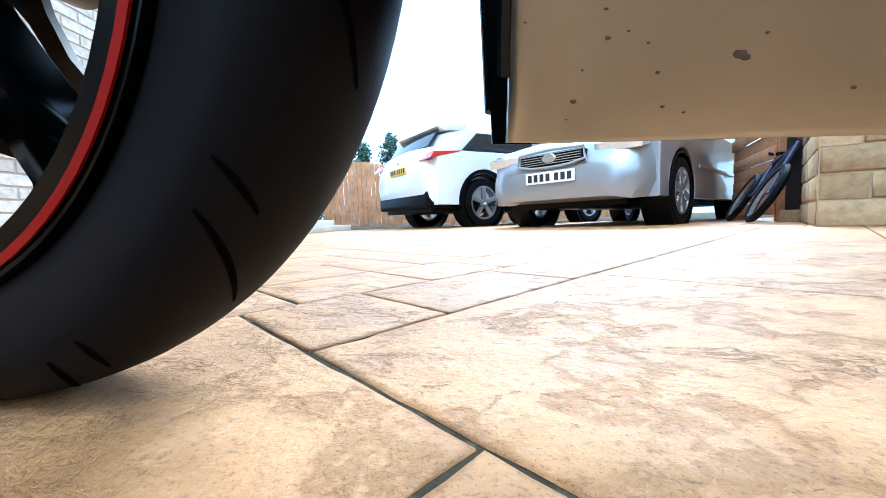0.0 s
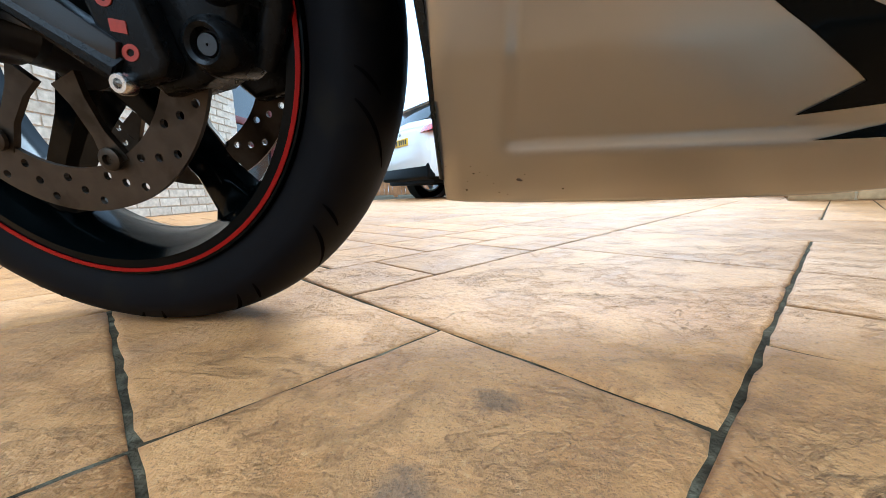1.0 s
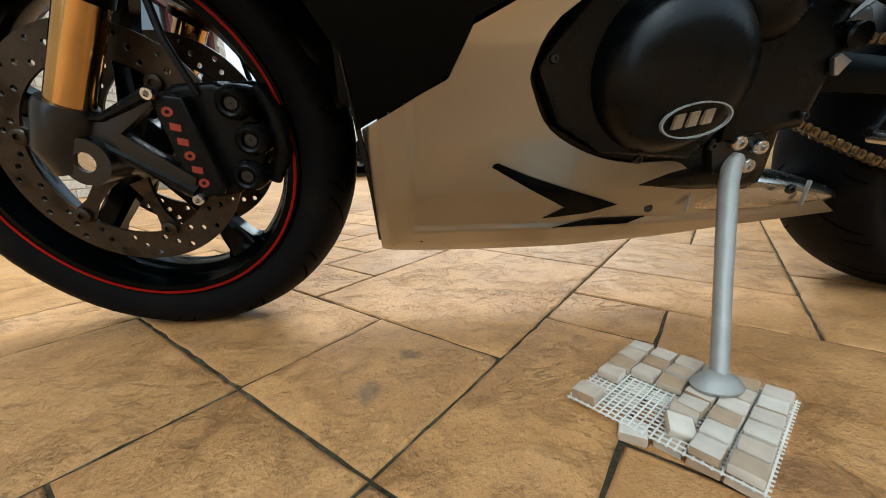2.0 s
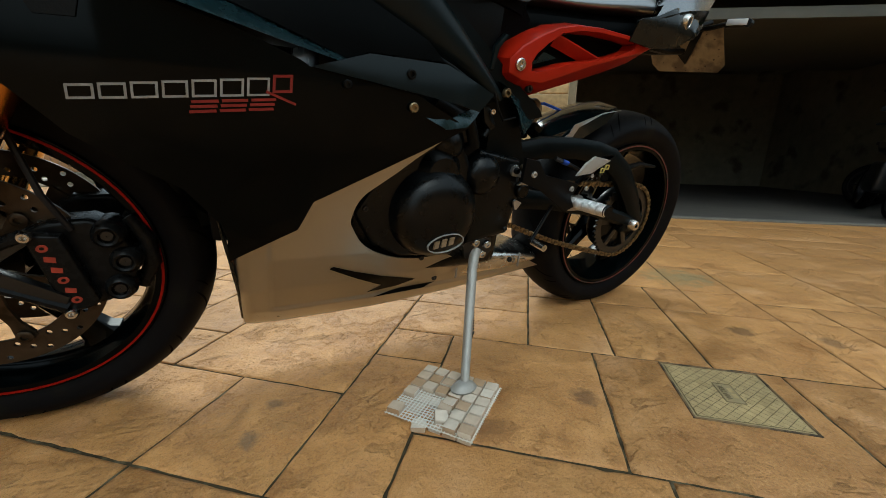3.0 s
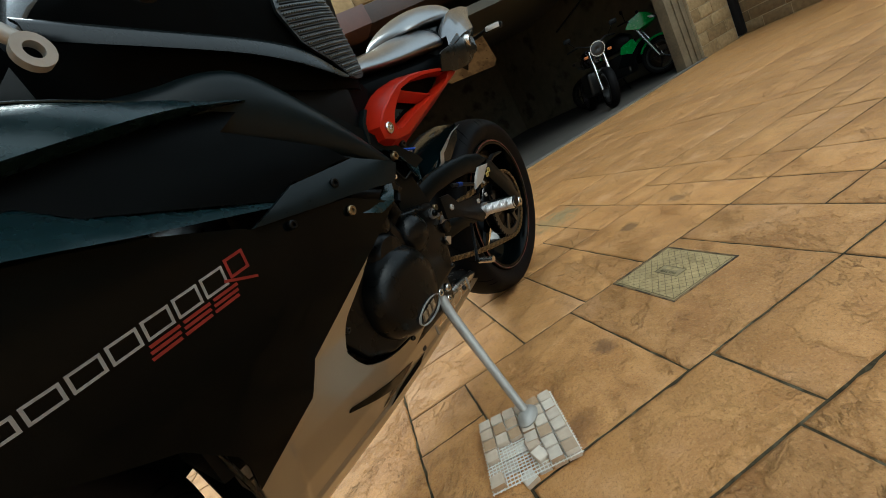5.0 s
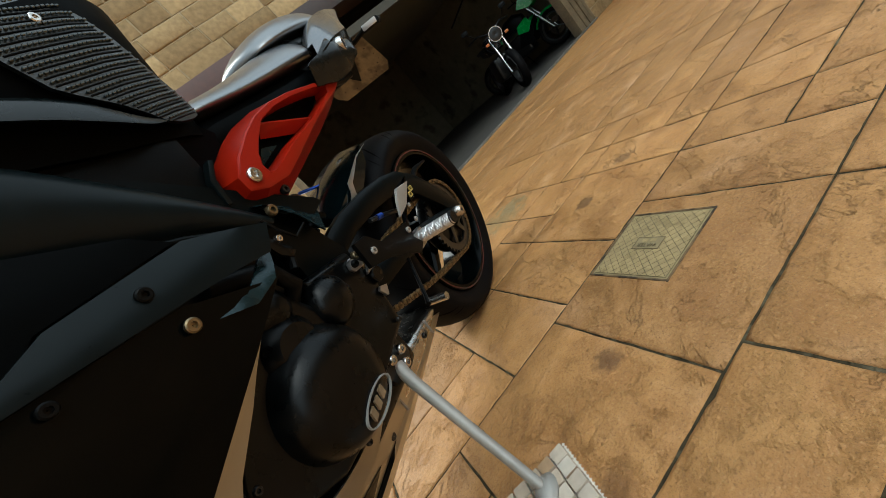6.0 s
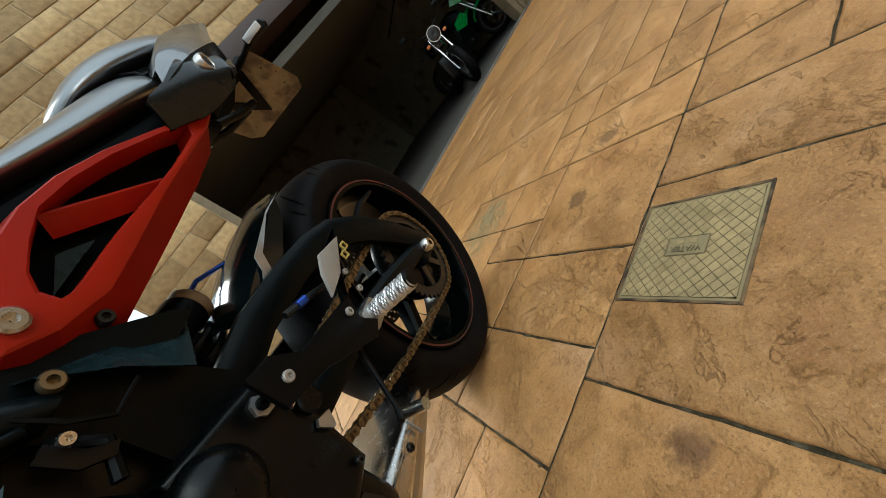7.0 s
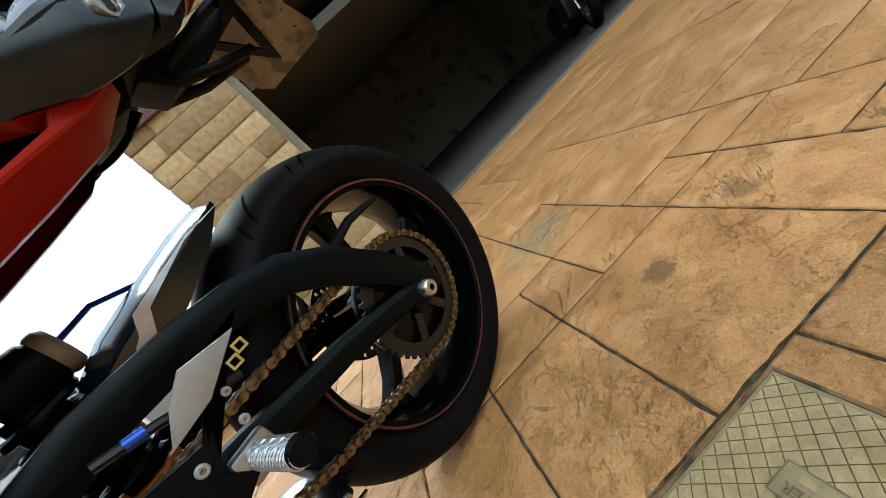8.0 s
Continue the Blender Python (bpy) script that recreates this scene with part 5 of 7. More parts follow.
ARM_SKIRT = [(0.118, 0.655), (0.113, 0.688), (0.140, 0.718), (0.187, 0.743), (0.228, 0.761), (0.280, 0.773), (0.345, 0.778), (0.430, 0.777), (0.556, 0.768), (0.506, 0.727), (0.430, 0.698), (0.350, 0.671), (0.264, 0.643), (0.198, 0.622), (0.150, 0.630)]


def cast_arm(s, inset):
    """A cast frame arm with a flat face, a sloping skirt, a sloping opening and a sunk cross web."""
    bm = bmesh.new()

    def ring(pts, lift):
        return [bm.verts.new((x, s * (red_half(x) - inset + lift), z)) for x, z in pts]

    centre = (0.325, 0.725)
    rows = [ring(ARM_SKIRT, -0.054), ring(ARM_SKIRT, -0.038), ring([(a * 0.9 + b * 0.1, c * 0.9 + d * 0.1) for (a, c), (b, d) in zip(ARM_FACE, ARM_SKIRT)], 0.0035), ring([(a * 0.93 + b * 0.07, c * 0.93 + d * 0.07) for (a, c), (b, d) in zip(ARM_FACE, ARM_OPENING)], 0.005),
            ring([(a * 0.93 + b * 0.07, c * 0.93 + d * 0.07) for (a, c), (b, d) in zip(ARM_OPENING, ARM_FACE)], 0.005), ring(ARM_OPENING, 0.003), ring([(x + (centre[0] - x) * 0.05, z + (centre[1] - z) * 0.10) for x, z in ARM_OPENING], -0.030)]
    n = len(ARM_FACE)
    for a, b in zip(rows, rows[1:]):
        for k in range(n):
            bm.faces.new((a[k], a[(k + 1) % n], b[(k + 1) % n], b[k]))
    web = [ring([(x, z + dz) for x, z in ((0.240, 0.7445), (0.310, 0.731), (0.372, 0.719))], lift) for lift, dz in ((-0.028, 0.006), (-0.0075, 0.0015), (-0.0075, -0.001), (-0.024, -0.020))]
    for a, b in zip(web, web[1:]):
        for k in range(2):
            bm.faces.new((a[k], a[k + 1], b[k + 1], b[k]))
    bmesh.ops.recalc_face_normals(bm, faces=bm.faces[:])
    return bm


for s, inset in ((-1, 0.0), (1, 0.03)):
    red = part("subframe", cast_arm(s, inset), RED, bike, "red cast subframe arm with a triangular window", 22)
    part("recess_floor", shell([(0.170, 0.668), (0.20, 0.725), (0.28, 0.763), (0.43, 0.766), (0.48, 0.762), (0.42, 0.728), (0.26, 0.685)], lambda x, z: red_half(x) - 0.034 - inset, 0.003, 0.02, s), SHADED_BLACK, red)
    part("insert_plate", shell([(0.194, 0.683), (0.228, 0.712), (0.264, 0.705)], lambda x, z: red_half(x) - 0.024 - inset, 0.003, 0.02, s), SKY_SHEEN_BLACK, red)
    for x, z, r, m in ((0.147, 0.679, 0.0115, STEEL), (0.192, 0.640, 0.008, DARK_ALLOY)):
        b = part("subframe_bolt", bolt_mesh(r, 0.008), m, red)
        b.matrix_basis = Matrix.Translation((x, s * (red_half(x) - inset + (0.004 if z > 0.65 else -0.012)), z)) @ pose(0, 0, 0, 0, 0, 0 if s < 0 else 180)
    part("subframe_pad", prism([(0.100, 0.664), (0.106, 0.700), (0.124, 0.724), (0.116, 0.726), (0.096, 0.702), (0.092, 0.664)], s * 0.124, s * 0.140, 0.003), FLANK, red)


def pad_ring(x, half, z0, z1, crown=0.35):
    h = z1 - z0
    return [(x, -half * 0.86, z0), (x, -half, z0 + h * 0.45), (x, -half * 0.94, z0 + h * 0.78), (x, -half * 0.72, z0 + h * 0.95), (x, -half * 0.3, z1), (x, half * 0.3, z1), (x, half * 0.72, z0 + h * 0.95), (x, half * 0.94, z0 + h * 0.78), (x, half, z0 + h * 0.45), (x, half * 0.86, z0)]


def cushion_ring(x, half, z0, z1):
    """A section across a seat: a low upright skirt, long sloping shoulders, a narrow crowned top."""
    h = z1 - z0
    side = [(-half * 0.93, z0), (-half, z0 + h * 0.22), (-half * 0.97, z0 + h * 0.36), (-half * 0.84, z0 + h * 0.62), (-half * 0.62, z0 + h * 0.84), (-half * 0.34, z0 + h * 0.96), (-half * 0.1, z1)]
    return [(x, y, z) for y, z in side] + [(x, -y, z) for y, z in side[::-1]]


seat = soft(part("rider_seat", loft([cushion_ring(*r) for r in ((0.184, 0.070, 0.798, 0.826), (0.194, 0.092, 0.797, 0.832), (0.235, 0.104, 0.797, 0.838), (0.30, 0.112, 0.799, 0.848), (0.38, 0.122, 0.806, 0.866), (0.46, 0.132, 0.814, 0.888), (0.51, 0.134, 0.819, 0.898), (0.540, 0.124, 0.822, 0.894), (0.556, 0.102, 0.826, 0.878))]), SEAT_BLACK, bike, "black vinyl rider seat", 60))
part("seat_seam", tube([(x, -y, z) for x, y, z in ((0.512, 0.128, 0.822), (0.514, 0.1305, 0.842), (0.516, 0.1190, 0.863), (0.518, 0.0950, 0.881), (0.520, 0.060, 0.893))], 0.0012, 6), BLACK_PLASTIC, seat)
soft(part("pillion_seat", loft([cushion_ring(*r) for r in ((0.446, 0.060, 0.878, 0.896), (0.458, 0.082, 0.878, 0.908), (0.50, 0.100, 0.882, 0.934), (0.57, 0.108, 0.890, 0.956), (0.65, 0.106, 0.900, 0.968), (0.71, 0.094, 0.908, 0.966), (0.745, 0.070, 0.916, 0.954))]), SEAT_BLACK, bike, "black vinyl pillion pad", 60))
part("pillion_shell", loft([pad_ring(*r) for r in ((0.45, 0.068, 0.850, 0.876), (0.48, 0.088, 0.855, 0.884), (0.56, 0.098, 0.855, 0.892), (0.66, 0.094, 0.865, 0.905))]), GLOSS_BLACK, bike)
soft(part("seat_base", loft([pad_ring(*r) for r in ((0.15, 0.080, 0.70, 0.790), (0.20, 0.098, 0.715, 0.800), (0.34, 0.114, 0.725, 0.808), (0.46, 0.124, 0.735, 0.822), (0.55, 0.118, 0.75, 0.84), (0.60, 0.098, 0.765, 0.86))]), SHADED_BLACK, bike), 1)


def tail_half(x, z):
    w = interp([(0.73, 0.150), (0.765, 0.172), (0.80, 0.183), (0.83, 0.174), (0.86, 0.150), (0.89, 0.130), (0.92, 0.106), (0.96, 0.066)], z)
    return w * interp([(0.40, 0.78), (0.46, 0.90), (0.54, 1.0), (0.62, 0.98), (0.69, 0.85), (0.76, 0.66), (0.83, 0.36)], x)


soft(part("tail_lower", loft([pad_ring(*r) for r in ((0.46, 0.105, 0.765, 0.835), (0.54, 0.132, 0.772, 0.865), (0.60, 0.125, 0.79, 0.88), (0.68, 0.098, 0.825, 0.905), (0.74, 0.070, 0.855, 0.91), (0.78, 0.04, 0.875, 0.905))]), BLACK_PLASTIC, bike), 1)
SIDE = smooth_run([(0.440, 0.800), (0.484, 0.815), (0.534, 0.838), (0.587, 0.855), (0.638, 0.871), (0.630, 0.840), (0.612, 0.806), (0.590, 0.782), (0.555, 0.764), (0.50, 0.756), (0.44, 0.762)], 0, 9, 3)
CAP = smooth_run([(0.676, 0.894), (0.730, 0.922), (0.762, 0.938), (0.802, 0.932), (0.806, 0.905), (0.735, 0.862), (0.668, 0.820), (0.606, 0.786), (0.634, 0.835), (0.652, 0.868)], 2, 7, 3)
for s in (-1, 1):
    part("tail_side", shell(SIDE, lambda x, z: tail_half(x, z) - 0.002, 0.005, 0.012, s), SATIN_BLACK, bike, "", 60)
    part("tail_cap", shell(CAP, lambda x, z: tail_half(x, z) - 0.006, 0.005, 0.012, s), SATIN_BLACK, bike, "", 60)
    crease = [(0.478, s * 0.162, 0.808), (0.520, s * 0.169, 0.824), (0.570, s * 0.171, 0.839), (0.620, s * 0.169, 0.849), (0.655, s * 0.163, 0.856)]
    # this plane is black too; the reflected sky is in its grey colour
    part("cowl_shoulder", strip([crease, [(0.492, s * 0.157, 0.822), (0.540, s * 0.156, 0.849), (0.600, s * 0.149, 0.871), (0.670, s * 0.142, 0.884), (0.722, s * 0.128, 0.892)],
                                 [(0.512, s * 0.148, 0.842), (0.560, s * 0.138, 0.876), (0.625, s * 0.120, 0.911), (0.710, s * 0.114, 0.930), (0.780, s * 0.109, 0.932)], [(0.520, s * 0.110, 0.842), (0.570, s * 0.105, 0.880), (0.640, s * 0.090, 0.914), (0.715, s * 0.080, 0.936), (0.790, s * 0.060, 0.938)]]), SKY_GLOSS_GREY, bike, "black tail shoulder, coloured grey for the sky it reflects", 60)
    part("tail_flank", strip([[(x, y - s * 0.001, z - 0.0005) for x, y, z in crease], [(0.474, s * 0.160, 0.795), (0.524, s * 0.166, 0.798), (0.576, s * 0.166, 0.805), (0.630, s * 0.158, 0.818), (0.672, s * 0.146, 0.836)],
                              [(0.470, s * 0.150, 0.770), (0.526, s * 0.154, 0.768), (0.580, s * 0.154, 0.772), (0.628, s * 0.146, 0.788), (0.676, s * 0.128, 0.818)]]), SATIN_BLACK, bike, "", 60)
    part("cowl_gap", shell([(0.640, 0.872), (0.668, 0.897), (0.722, 0.923), (0.750, 0.936), (0.730, 0.921), (0.676, 0.893), (0.652, 0.868)], lambda x, z: tail_half(x, z) - 0.006, 0.003, 0.012, s), BLACK_PLASTIC, bike)
part("cowl_top", loft([[(x, -w, z - 0.012), (x, -w * 0.6, z), (x, 0, z + 0.004), (x, w * 0.6, z), (x, w, z - 0.012), (x, 0, z - 0.016)] for x, w, z in ((0.735, 0.062, 0.944), (0.77, 0.052, 0.944), (0.81, 0.034, 0.934))]), GLOSS_BLACK, bike)
lock = part("seat_lock", lathe([(-0.006, 0.0008), (-0.006, 0.010), (-0.008, 0.011), (-0.008, 0.015), (-0.003, 0.0165), (0.006, 0.0165)], (0, 0, 0), 28), STEEL, bike, "chrome key lock")
lock.matrix_basis = Matrix.Translation((0.572, -0.172, 0.818)) @ pose(0, 0, 0, 6, 0, 16)
part("key_slot", box((-0.002, -0.0095, -0.008), (0.002, -0.004, 0.008), 0.0008), INK, lock)
part("tail_lamp", box((0.775, -0.045, 0.895), (0.818, 0.045, 0.926), 0.012), LAMP_RED, bike)
holder = part("plate_holder", prism([(0.62, 0.80), (0.72, 0.842), (0.80, 0.872), (0.815, 0.862), (0.80, 0.835), (0.74, 0.80), (0.66, 0.775)], -0.036, 0.036, 0.004), BLACK_PLASTIC, bike)
for s in (-1, 1):
    part("holder_arm", tube([(0.66, s * 0.04, 0.80), (0.735, s * 0.075, 0.835), (0.806, s * 0.085, 0.862)], 0.008, 8), BLACK_PLASTIC, holder)
    part("holder_arm", tube([(0.66, s * 0.03, 0.785), (0.74, s * 0.03, 0.785), (0.835, s * 0.012, 0.800)], 0.009, 8), BLACK_PLASTIC, holder)
    ind = part("indicator", loft([pad_ring(*r) for r in ((-0.014, 0.006, -0.007, 0.007), (-0.006, 0.028, -0.010, 0.010), (0.008, 0.030, -0.010, 0.010), (0.016, 0.014, -0.006, 0.006))]), BLACK_PLASTIC, bike)
    ind.matrix_basis = pose(0.765, s * 0.178, 0.848, 0, 0, -s * 10)
    part("lens", box((-0.0155, -0.022, -0.007), (-0.010, 0.022, 0.007), 0.003), LAMP_CLEAR, ind)
    part("stalk", tube([(0, -s * 0.02, 0), (0.012, -s * 0.06, -0.006), (0.02, -s * 0.09, -0.008)], 0.006, 8), BLACK_PLASTIC, ind)
bm = bmesh.new()
bm.faces.new([bm.verts.new((0, y, z)) for y, z in ((-0.112, 0.070), (-0.112, -0.048), (-0.092, -0.072), (0.092, -0.072), (0.112, -0.048), (0.112, 0.070))])
bmesh.ops.solidify(bm, geom=bm.faces[:], thickness=0.003)
plate = part("number_plate", bm, PLATE_BACK, bike, "dusty back of the number plate")
plate.matrix_basis = pose(0.864, 0, 0.808, 0, -41, 0)
for k, (y, z, r) in enumerate(((-0.09, 0.03, 0.002), (-0.10, 0.00, 0.0016), (-0.085, -0.03, 0.0022), (-0.07, 0.045, 0.0015), (-0.06, -0.05, 0.0018), (-0.098, -0.02, 0.0012), (-0.04, -0.06, 0.0016), (0.03, -0.055, 0.0018), (0.07, -0.04, 0.0016), (0.0, -0.065, 0.0013))):
    sp = bmesh.new()
    bmesh.ops.create_icosphere(sp, subdivisions=1, radius=r)
    bmesh.ops.scale(sp, vec=(0.3, 1.4, 1), verts=sp.verts[:])
    part("dirt_speck", sp, SPECK, plate).matrix_basis = Matrix.Translation((-0.0035, y, z))
brace = part("plate_bracket", ring_prism([(-0.070, 0.072), (0.070, 0.072), (0.034, 0.01), (0.0, -0.045), (-0.034, 0.01)], [(-0.036, 0.052), (0.036, 0.052), (0.016, 0.018), (0.0, -0.012), (-0.016, 0.018)], -0.005, 0.0), BLACK_PLASTIC, plate)
brace.matrix_basis = pose(-0.004, 0, 0, 0, 0, 90)
# swingarm, chain, sprockets, hugger, shock
for s in (-1, 1):
    up = [(0.20, s * 0.085, 0.495), (0.30, s * 0.095, 0.520), (0.40, s * 0.102, 0.523), (0.47, s * 0.106, 0.518), (0.53, s * 0.109, 0.503), (0.59, s * 0.112, 0.465), (0.66, s * 0.112, 0.395), (0.715, s * 0.112, 0.325)] if s < 0 else [(0.20, 0.085, 0.43), (0.45, 0.105, 0.40), (0.70, 0.112, 0.312)]
    arm = part("swingarm", add_beam(bmesh.new(), up, [0.026, 0.025, 0.025, 0.026, 0.028, 0.029, 0.028, 0.024][: len(up)] if s < 0 else [0.03] * 3, 0.016, 0.55), FRAME_BLACK, bike, "black arched swingarm")
    part("lower_beam", add_beam(bmesh.new(), [(0.19, s * 0.085, 0.40), (0.36, s * 0.10, 0.388), (0.52, s * 0.108, 0.362), (0.69, s * 0.112, 0.318)], [0.026, 0.022, 0.019, 0.020], 0.015, 0.55), FRAME_BLACK, arm)
    part("axle_block", box((0.655, s * 0.095, 0.285), (0.745, s * 0.125, 0.340), 0.01, seg=3), FRAME_BLACK, arm)
    nut = part("axle_nut", lathe([(-0.018, 0.006), (-0.018, 0.013), (-0.014, 0.016), (0, 0.018), (0, 0.006)], n=24), STEEL, arm)
    nut.matrix_basis = Matrix.Translation((0.692, s * 0.126, 0.312)) @ pose(0, 0, 0, 0, 0, 0 if s < 0 else 180)
part("pivot_tube", tube([(0.20, -0.09, 0.42), (0.20, 0.09, 0.42)], 0.04, 16), FRAME_BLACK, bike)
SPK, SPF, CY = Vector((0.688, 0, 0.312)), Vector((0.19, 0, 0.395)), -0.092


def sprocket(name, c, r, teeth, y, spokes, material):
    n = teeth * 4
    outer = [(c[0] + (r + (0.004 if k % 4 in (1, 2) else -0.004)) * math.cos(2 * math.pi * k / n), c[2] + (r + (0.004 if k % 4 in (1, 2) else -0.004)) * math.sin(2 * math.pi * k / n)) for k in range(n)]
    inner = [(c[0] + (r - 0.024) * math.cos(2 * math.pi * k / n), c[2] + (r - 0.024) * math.sin(2 * math.pi * k / n)) for k in range(n)]
    wheel = part(name, ring_prism(outer, inner, y - 0.003, y + 0.003), material, bike)
    for k in range(spokes):
        a = 2 * math.pi * k / spokes
        part("sprocket_arm", box((0.02, y - 0.003, -0.009), (r - 0.02, y + 0.003, 0.009), 0.002, Matrix.Translation((c[0], 0, c[2])) @ Matrix.Rotation(a, 4, "Y")), material, wheel)


sprocket("rear_sprocket", SPK, 0.112, 43, CY, 6, DARK_ALLOY)
part("sprocket_carrier", lathe([(-0.088, 0.012), (-0.088, 0.060), (-0.084, 0.070), (-0.080, 0.098), (-0.066, 0.104), (-0.05, 0.100), (-0.05, 0.012)], SPK, 40), ENGINE_BLACK, bike)
sprocket("front_sprocket", SPF, 0.040, 15, CY, 3, DARK_ALLOY)
# chain: figure-of-eight links along both runs and round the sprockets
run = []
r1, r0 = 0.114, 0.042
way = Vector((SPK.x - SPF.x, 0, SPK.z - SPF.z))
length, tilt = way.length, math.atan2(way.z, way.x)
lift = math.asin((r1 - r0) / length)
a_top, a_low = tilt + math.pi / 2 + lift, tilt - math.pi / 2 - lift
ends = [Vector((SPF.x + r0 * math.cos(a_top), 0, SPF.z + r0 * math.sin(a_top))), Vector((SPK.x + r1 * math.cos(a_top), 0, SPK.z + r1 * math.sin(a_top)))]
pitch = 0.0159
straight = (ends[1] - ends[0]).length
for k in range(int(straight / pitch)):
    run.append(ends[0].lerp(ends[1], k * pitch / straight))
steps = int(r1 * (a_top - a_low) / pitch)
for k in range(steps):
    a = a_top - k * pitch / r1
    run.append(Vector((SPK.x + r1 * math.cos(a), 0, SPK.z + r1 * math.sin(a))))
lows = [Vector((SPK.x + r1 * math.cos(a_low), 0, SPK.z + r1 * math.sin(a_low))), Vector((SPF.x + r0 * math.cos(a_low), 0, SPF.z + r0 * math.sin(a_low)))]
for k in range(int(straight / pitch)):
    f = k * pitch / straight
    p = lows[0].lerp(lows[1], f)
    p.z -= 0.012 * math.sin(math.pi * f)
    run.append(p)

def link_shape(outer):
    """Two figure-of-eight plates on a pair of pins: the outer pair, or the inner pair with its rollers."""
    r, half = 0.0068, 0.5 * pitch
    eight = [(half + r * math.cos(a), r * math.sin(a)) for a in np.linspace(-0.72 * math.pi, 0.72 * math.pi, 11)] + [(-half - r * math.cos(a), r * math.sin(a)) for a in np.linspace(0.72 * math.pi, -0.72 * math.pi, 11)]
    lb = bmesh.new()
    y0, y1 = (0.0062, 0.0082) if outer else (0.0036, 0.0054)
    add_prism(lb, eight, y0, y1)
    add_prism(lb, eight, -y1, -y0)
    for x in (-half, half):
        add_lathe(lb, [(-0.0098, 0.0006), (-0.0098, 0.0030), (0.0098, 0.0030), (0.0098, 0.0006)] if outer else [(-0.0034, 0.003), (-0.0034, 0.0050), (0.0034, 0.0050), (0.0034, 0.003)], (x, 0, 0), 10)
    return lb


chain = part("drive_chain", link_shape(True), CHAIN_STEEL, bike, "rusty gold drive chain")


def link_place(p, q):
    return Matrix.Translation(((p.x + q.x) / 2, CY, (p.z + q.z) / 2)) @ Matrix.Rotation(-math.atan2((q - p).z, (q - p).x), 4, "Y")


chain.matrix_basis = link_place(run[0], run[1])
outer_mesh = chain.data
inner_link = part("chain_link", link_shape(False), CHAIN_STEEL, chain)
holder_inv = chain.matrix_basis.inverted()
inner_link.matrix_basis = holder_inv @ link_place(run[1], run[2])
for k, (p, q) in enumerate(zip(run[2:], run[3:])):
    lk = new("chain_link", outer_mesh if k % 2 == 0 else inner_link.data)
    lk.parent = chain
    lk.matrix_basis = holder_inv @ link_place(p, q)
# hugger over the rear tyre
hug = part("rear_hugger", loft([[(x, -w, z - d), (x, -w * 0.98, z - d * 0.3), (x, -w * 0.6, z), (x, 0, z + 0.006), (x, w * 0.6, z), (x, w * 0.98, z - d * 0.3), (x, w, z - d), (x, w * 0.9, z - d), (x, 0, z - 0.004), (x, -w * 0.9, z - d)] for x, z, w, d in ((0.325, 0.545, 0.070, 0.03), (0.37, 0.572, 0.082, 0.05), (0.44, 0.598, 0.088, 0.05), (0.51, 0.622, 0.086, 0.035), (0.555, 0.632, 0.07, 0.012))]), HUGGER_BLACK, bike, "gloss black rear hugger with silver flashes")
part("hugger_flash", shell([(0.350, 0.530), (0.385, 0.556), (0.397, 0.577), (0.50, 0.612), (0.562, 0.622), (0.49, 0.607), (0.412, 0.572), (0.396, 0.545), (0.372, 0.518)], lambda x, z: 0.0905 - 0.25 * max(0, z - 0.58), 0.003, 0.02, -1), ALLOY, hug)
part("hugger_guard", tube([(0.60, -0.10, 0.470), (0.69, -0.09, 0.485), (0.775, -0.085, 0.478)], [0.010, 0.008, 0.004], 8), BLACK_PLASTIC, bike)
part("shock_body", tube([(0.30, 0.02, 0.42), (0.29, 0.02, 0.57)], 0.026, 16), BLACK_PLASTIC, bike)
spring = [(0.295 + 0.036 * math.cos(a), 0.02 + 0.036 * math.sin(a), 0.43 + 0.13 * a / (12 * math.pi)) for a in np.linspace(0, 12 * math.pi, 90)]
part("shock_spring", tube(spring, 0.006, 8), ENGINE_BLACK, bike, "black coil spring")
for z in (0.432, 0.445):
    part("spring_collar", lathe([(-0.03, 0.030), (-0.03, 0.040), (-0.02, 0.040), (-0.02, 0.030)], n=24), ORANGE_PART, bike, "orange spring collar").matrix_basis = Matrix.Translation((0.295, 0.02, z)) @ pose(0, 0, 0, 90)
res = part("shock_reservoir", lathe([(-0.045, 0.001), (-0.045, 0.024), (-0.036, 0.032), (0.012, 0.032), (0.018, 0.028), (0.018, 0.001)], n=28), BLACK_PLASTIC, bike)
res.matrix_basis = Matrix.Translation((0.318, 0.015, 0.592)) @ pose(0, 0, 0, 0, 0, -90) @ pose(0, 0, 0, 6)
part("reservoir_cap", lathe([(0.018, 0.001), (0.018, 0.029), (0.022, 0.031), (0.030, 0.031), (0.036, 0.026), (0.038, 0.001)], n=28), PLATE_BACK, res, "dusty brown reservoir cap")
part("brake_hose", tube([(0.34, 0.05, 0.60), (0.40, 0.04, 0.615), (0.46, 0.02, 0.60), (0.52, -0.03, 0.60)], 0.004, 8), BLUE_PART, bike)

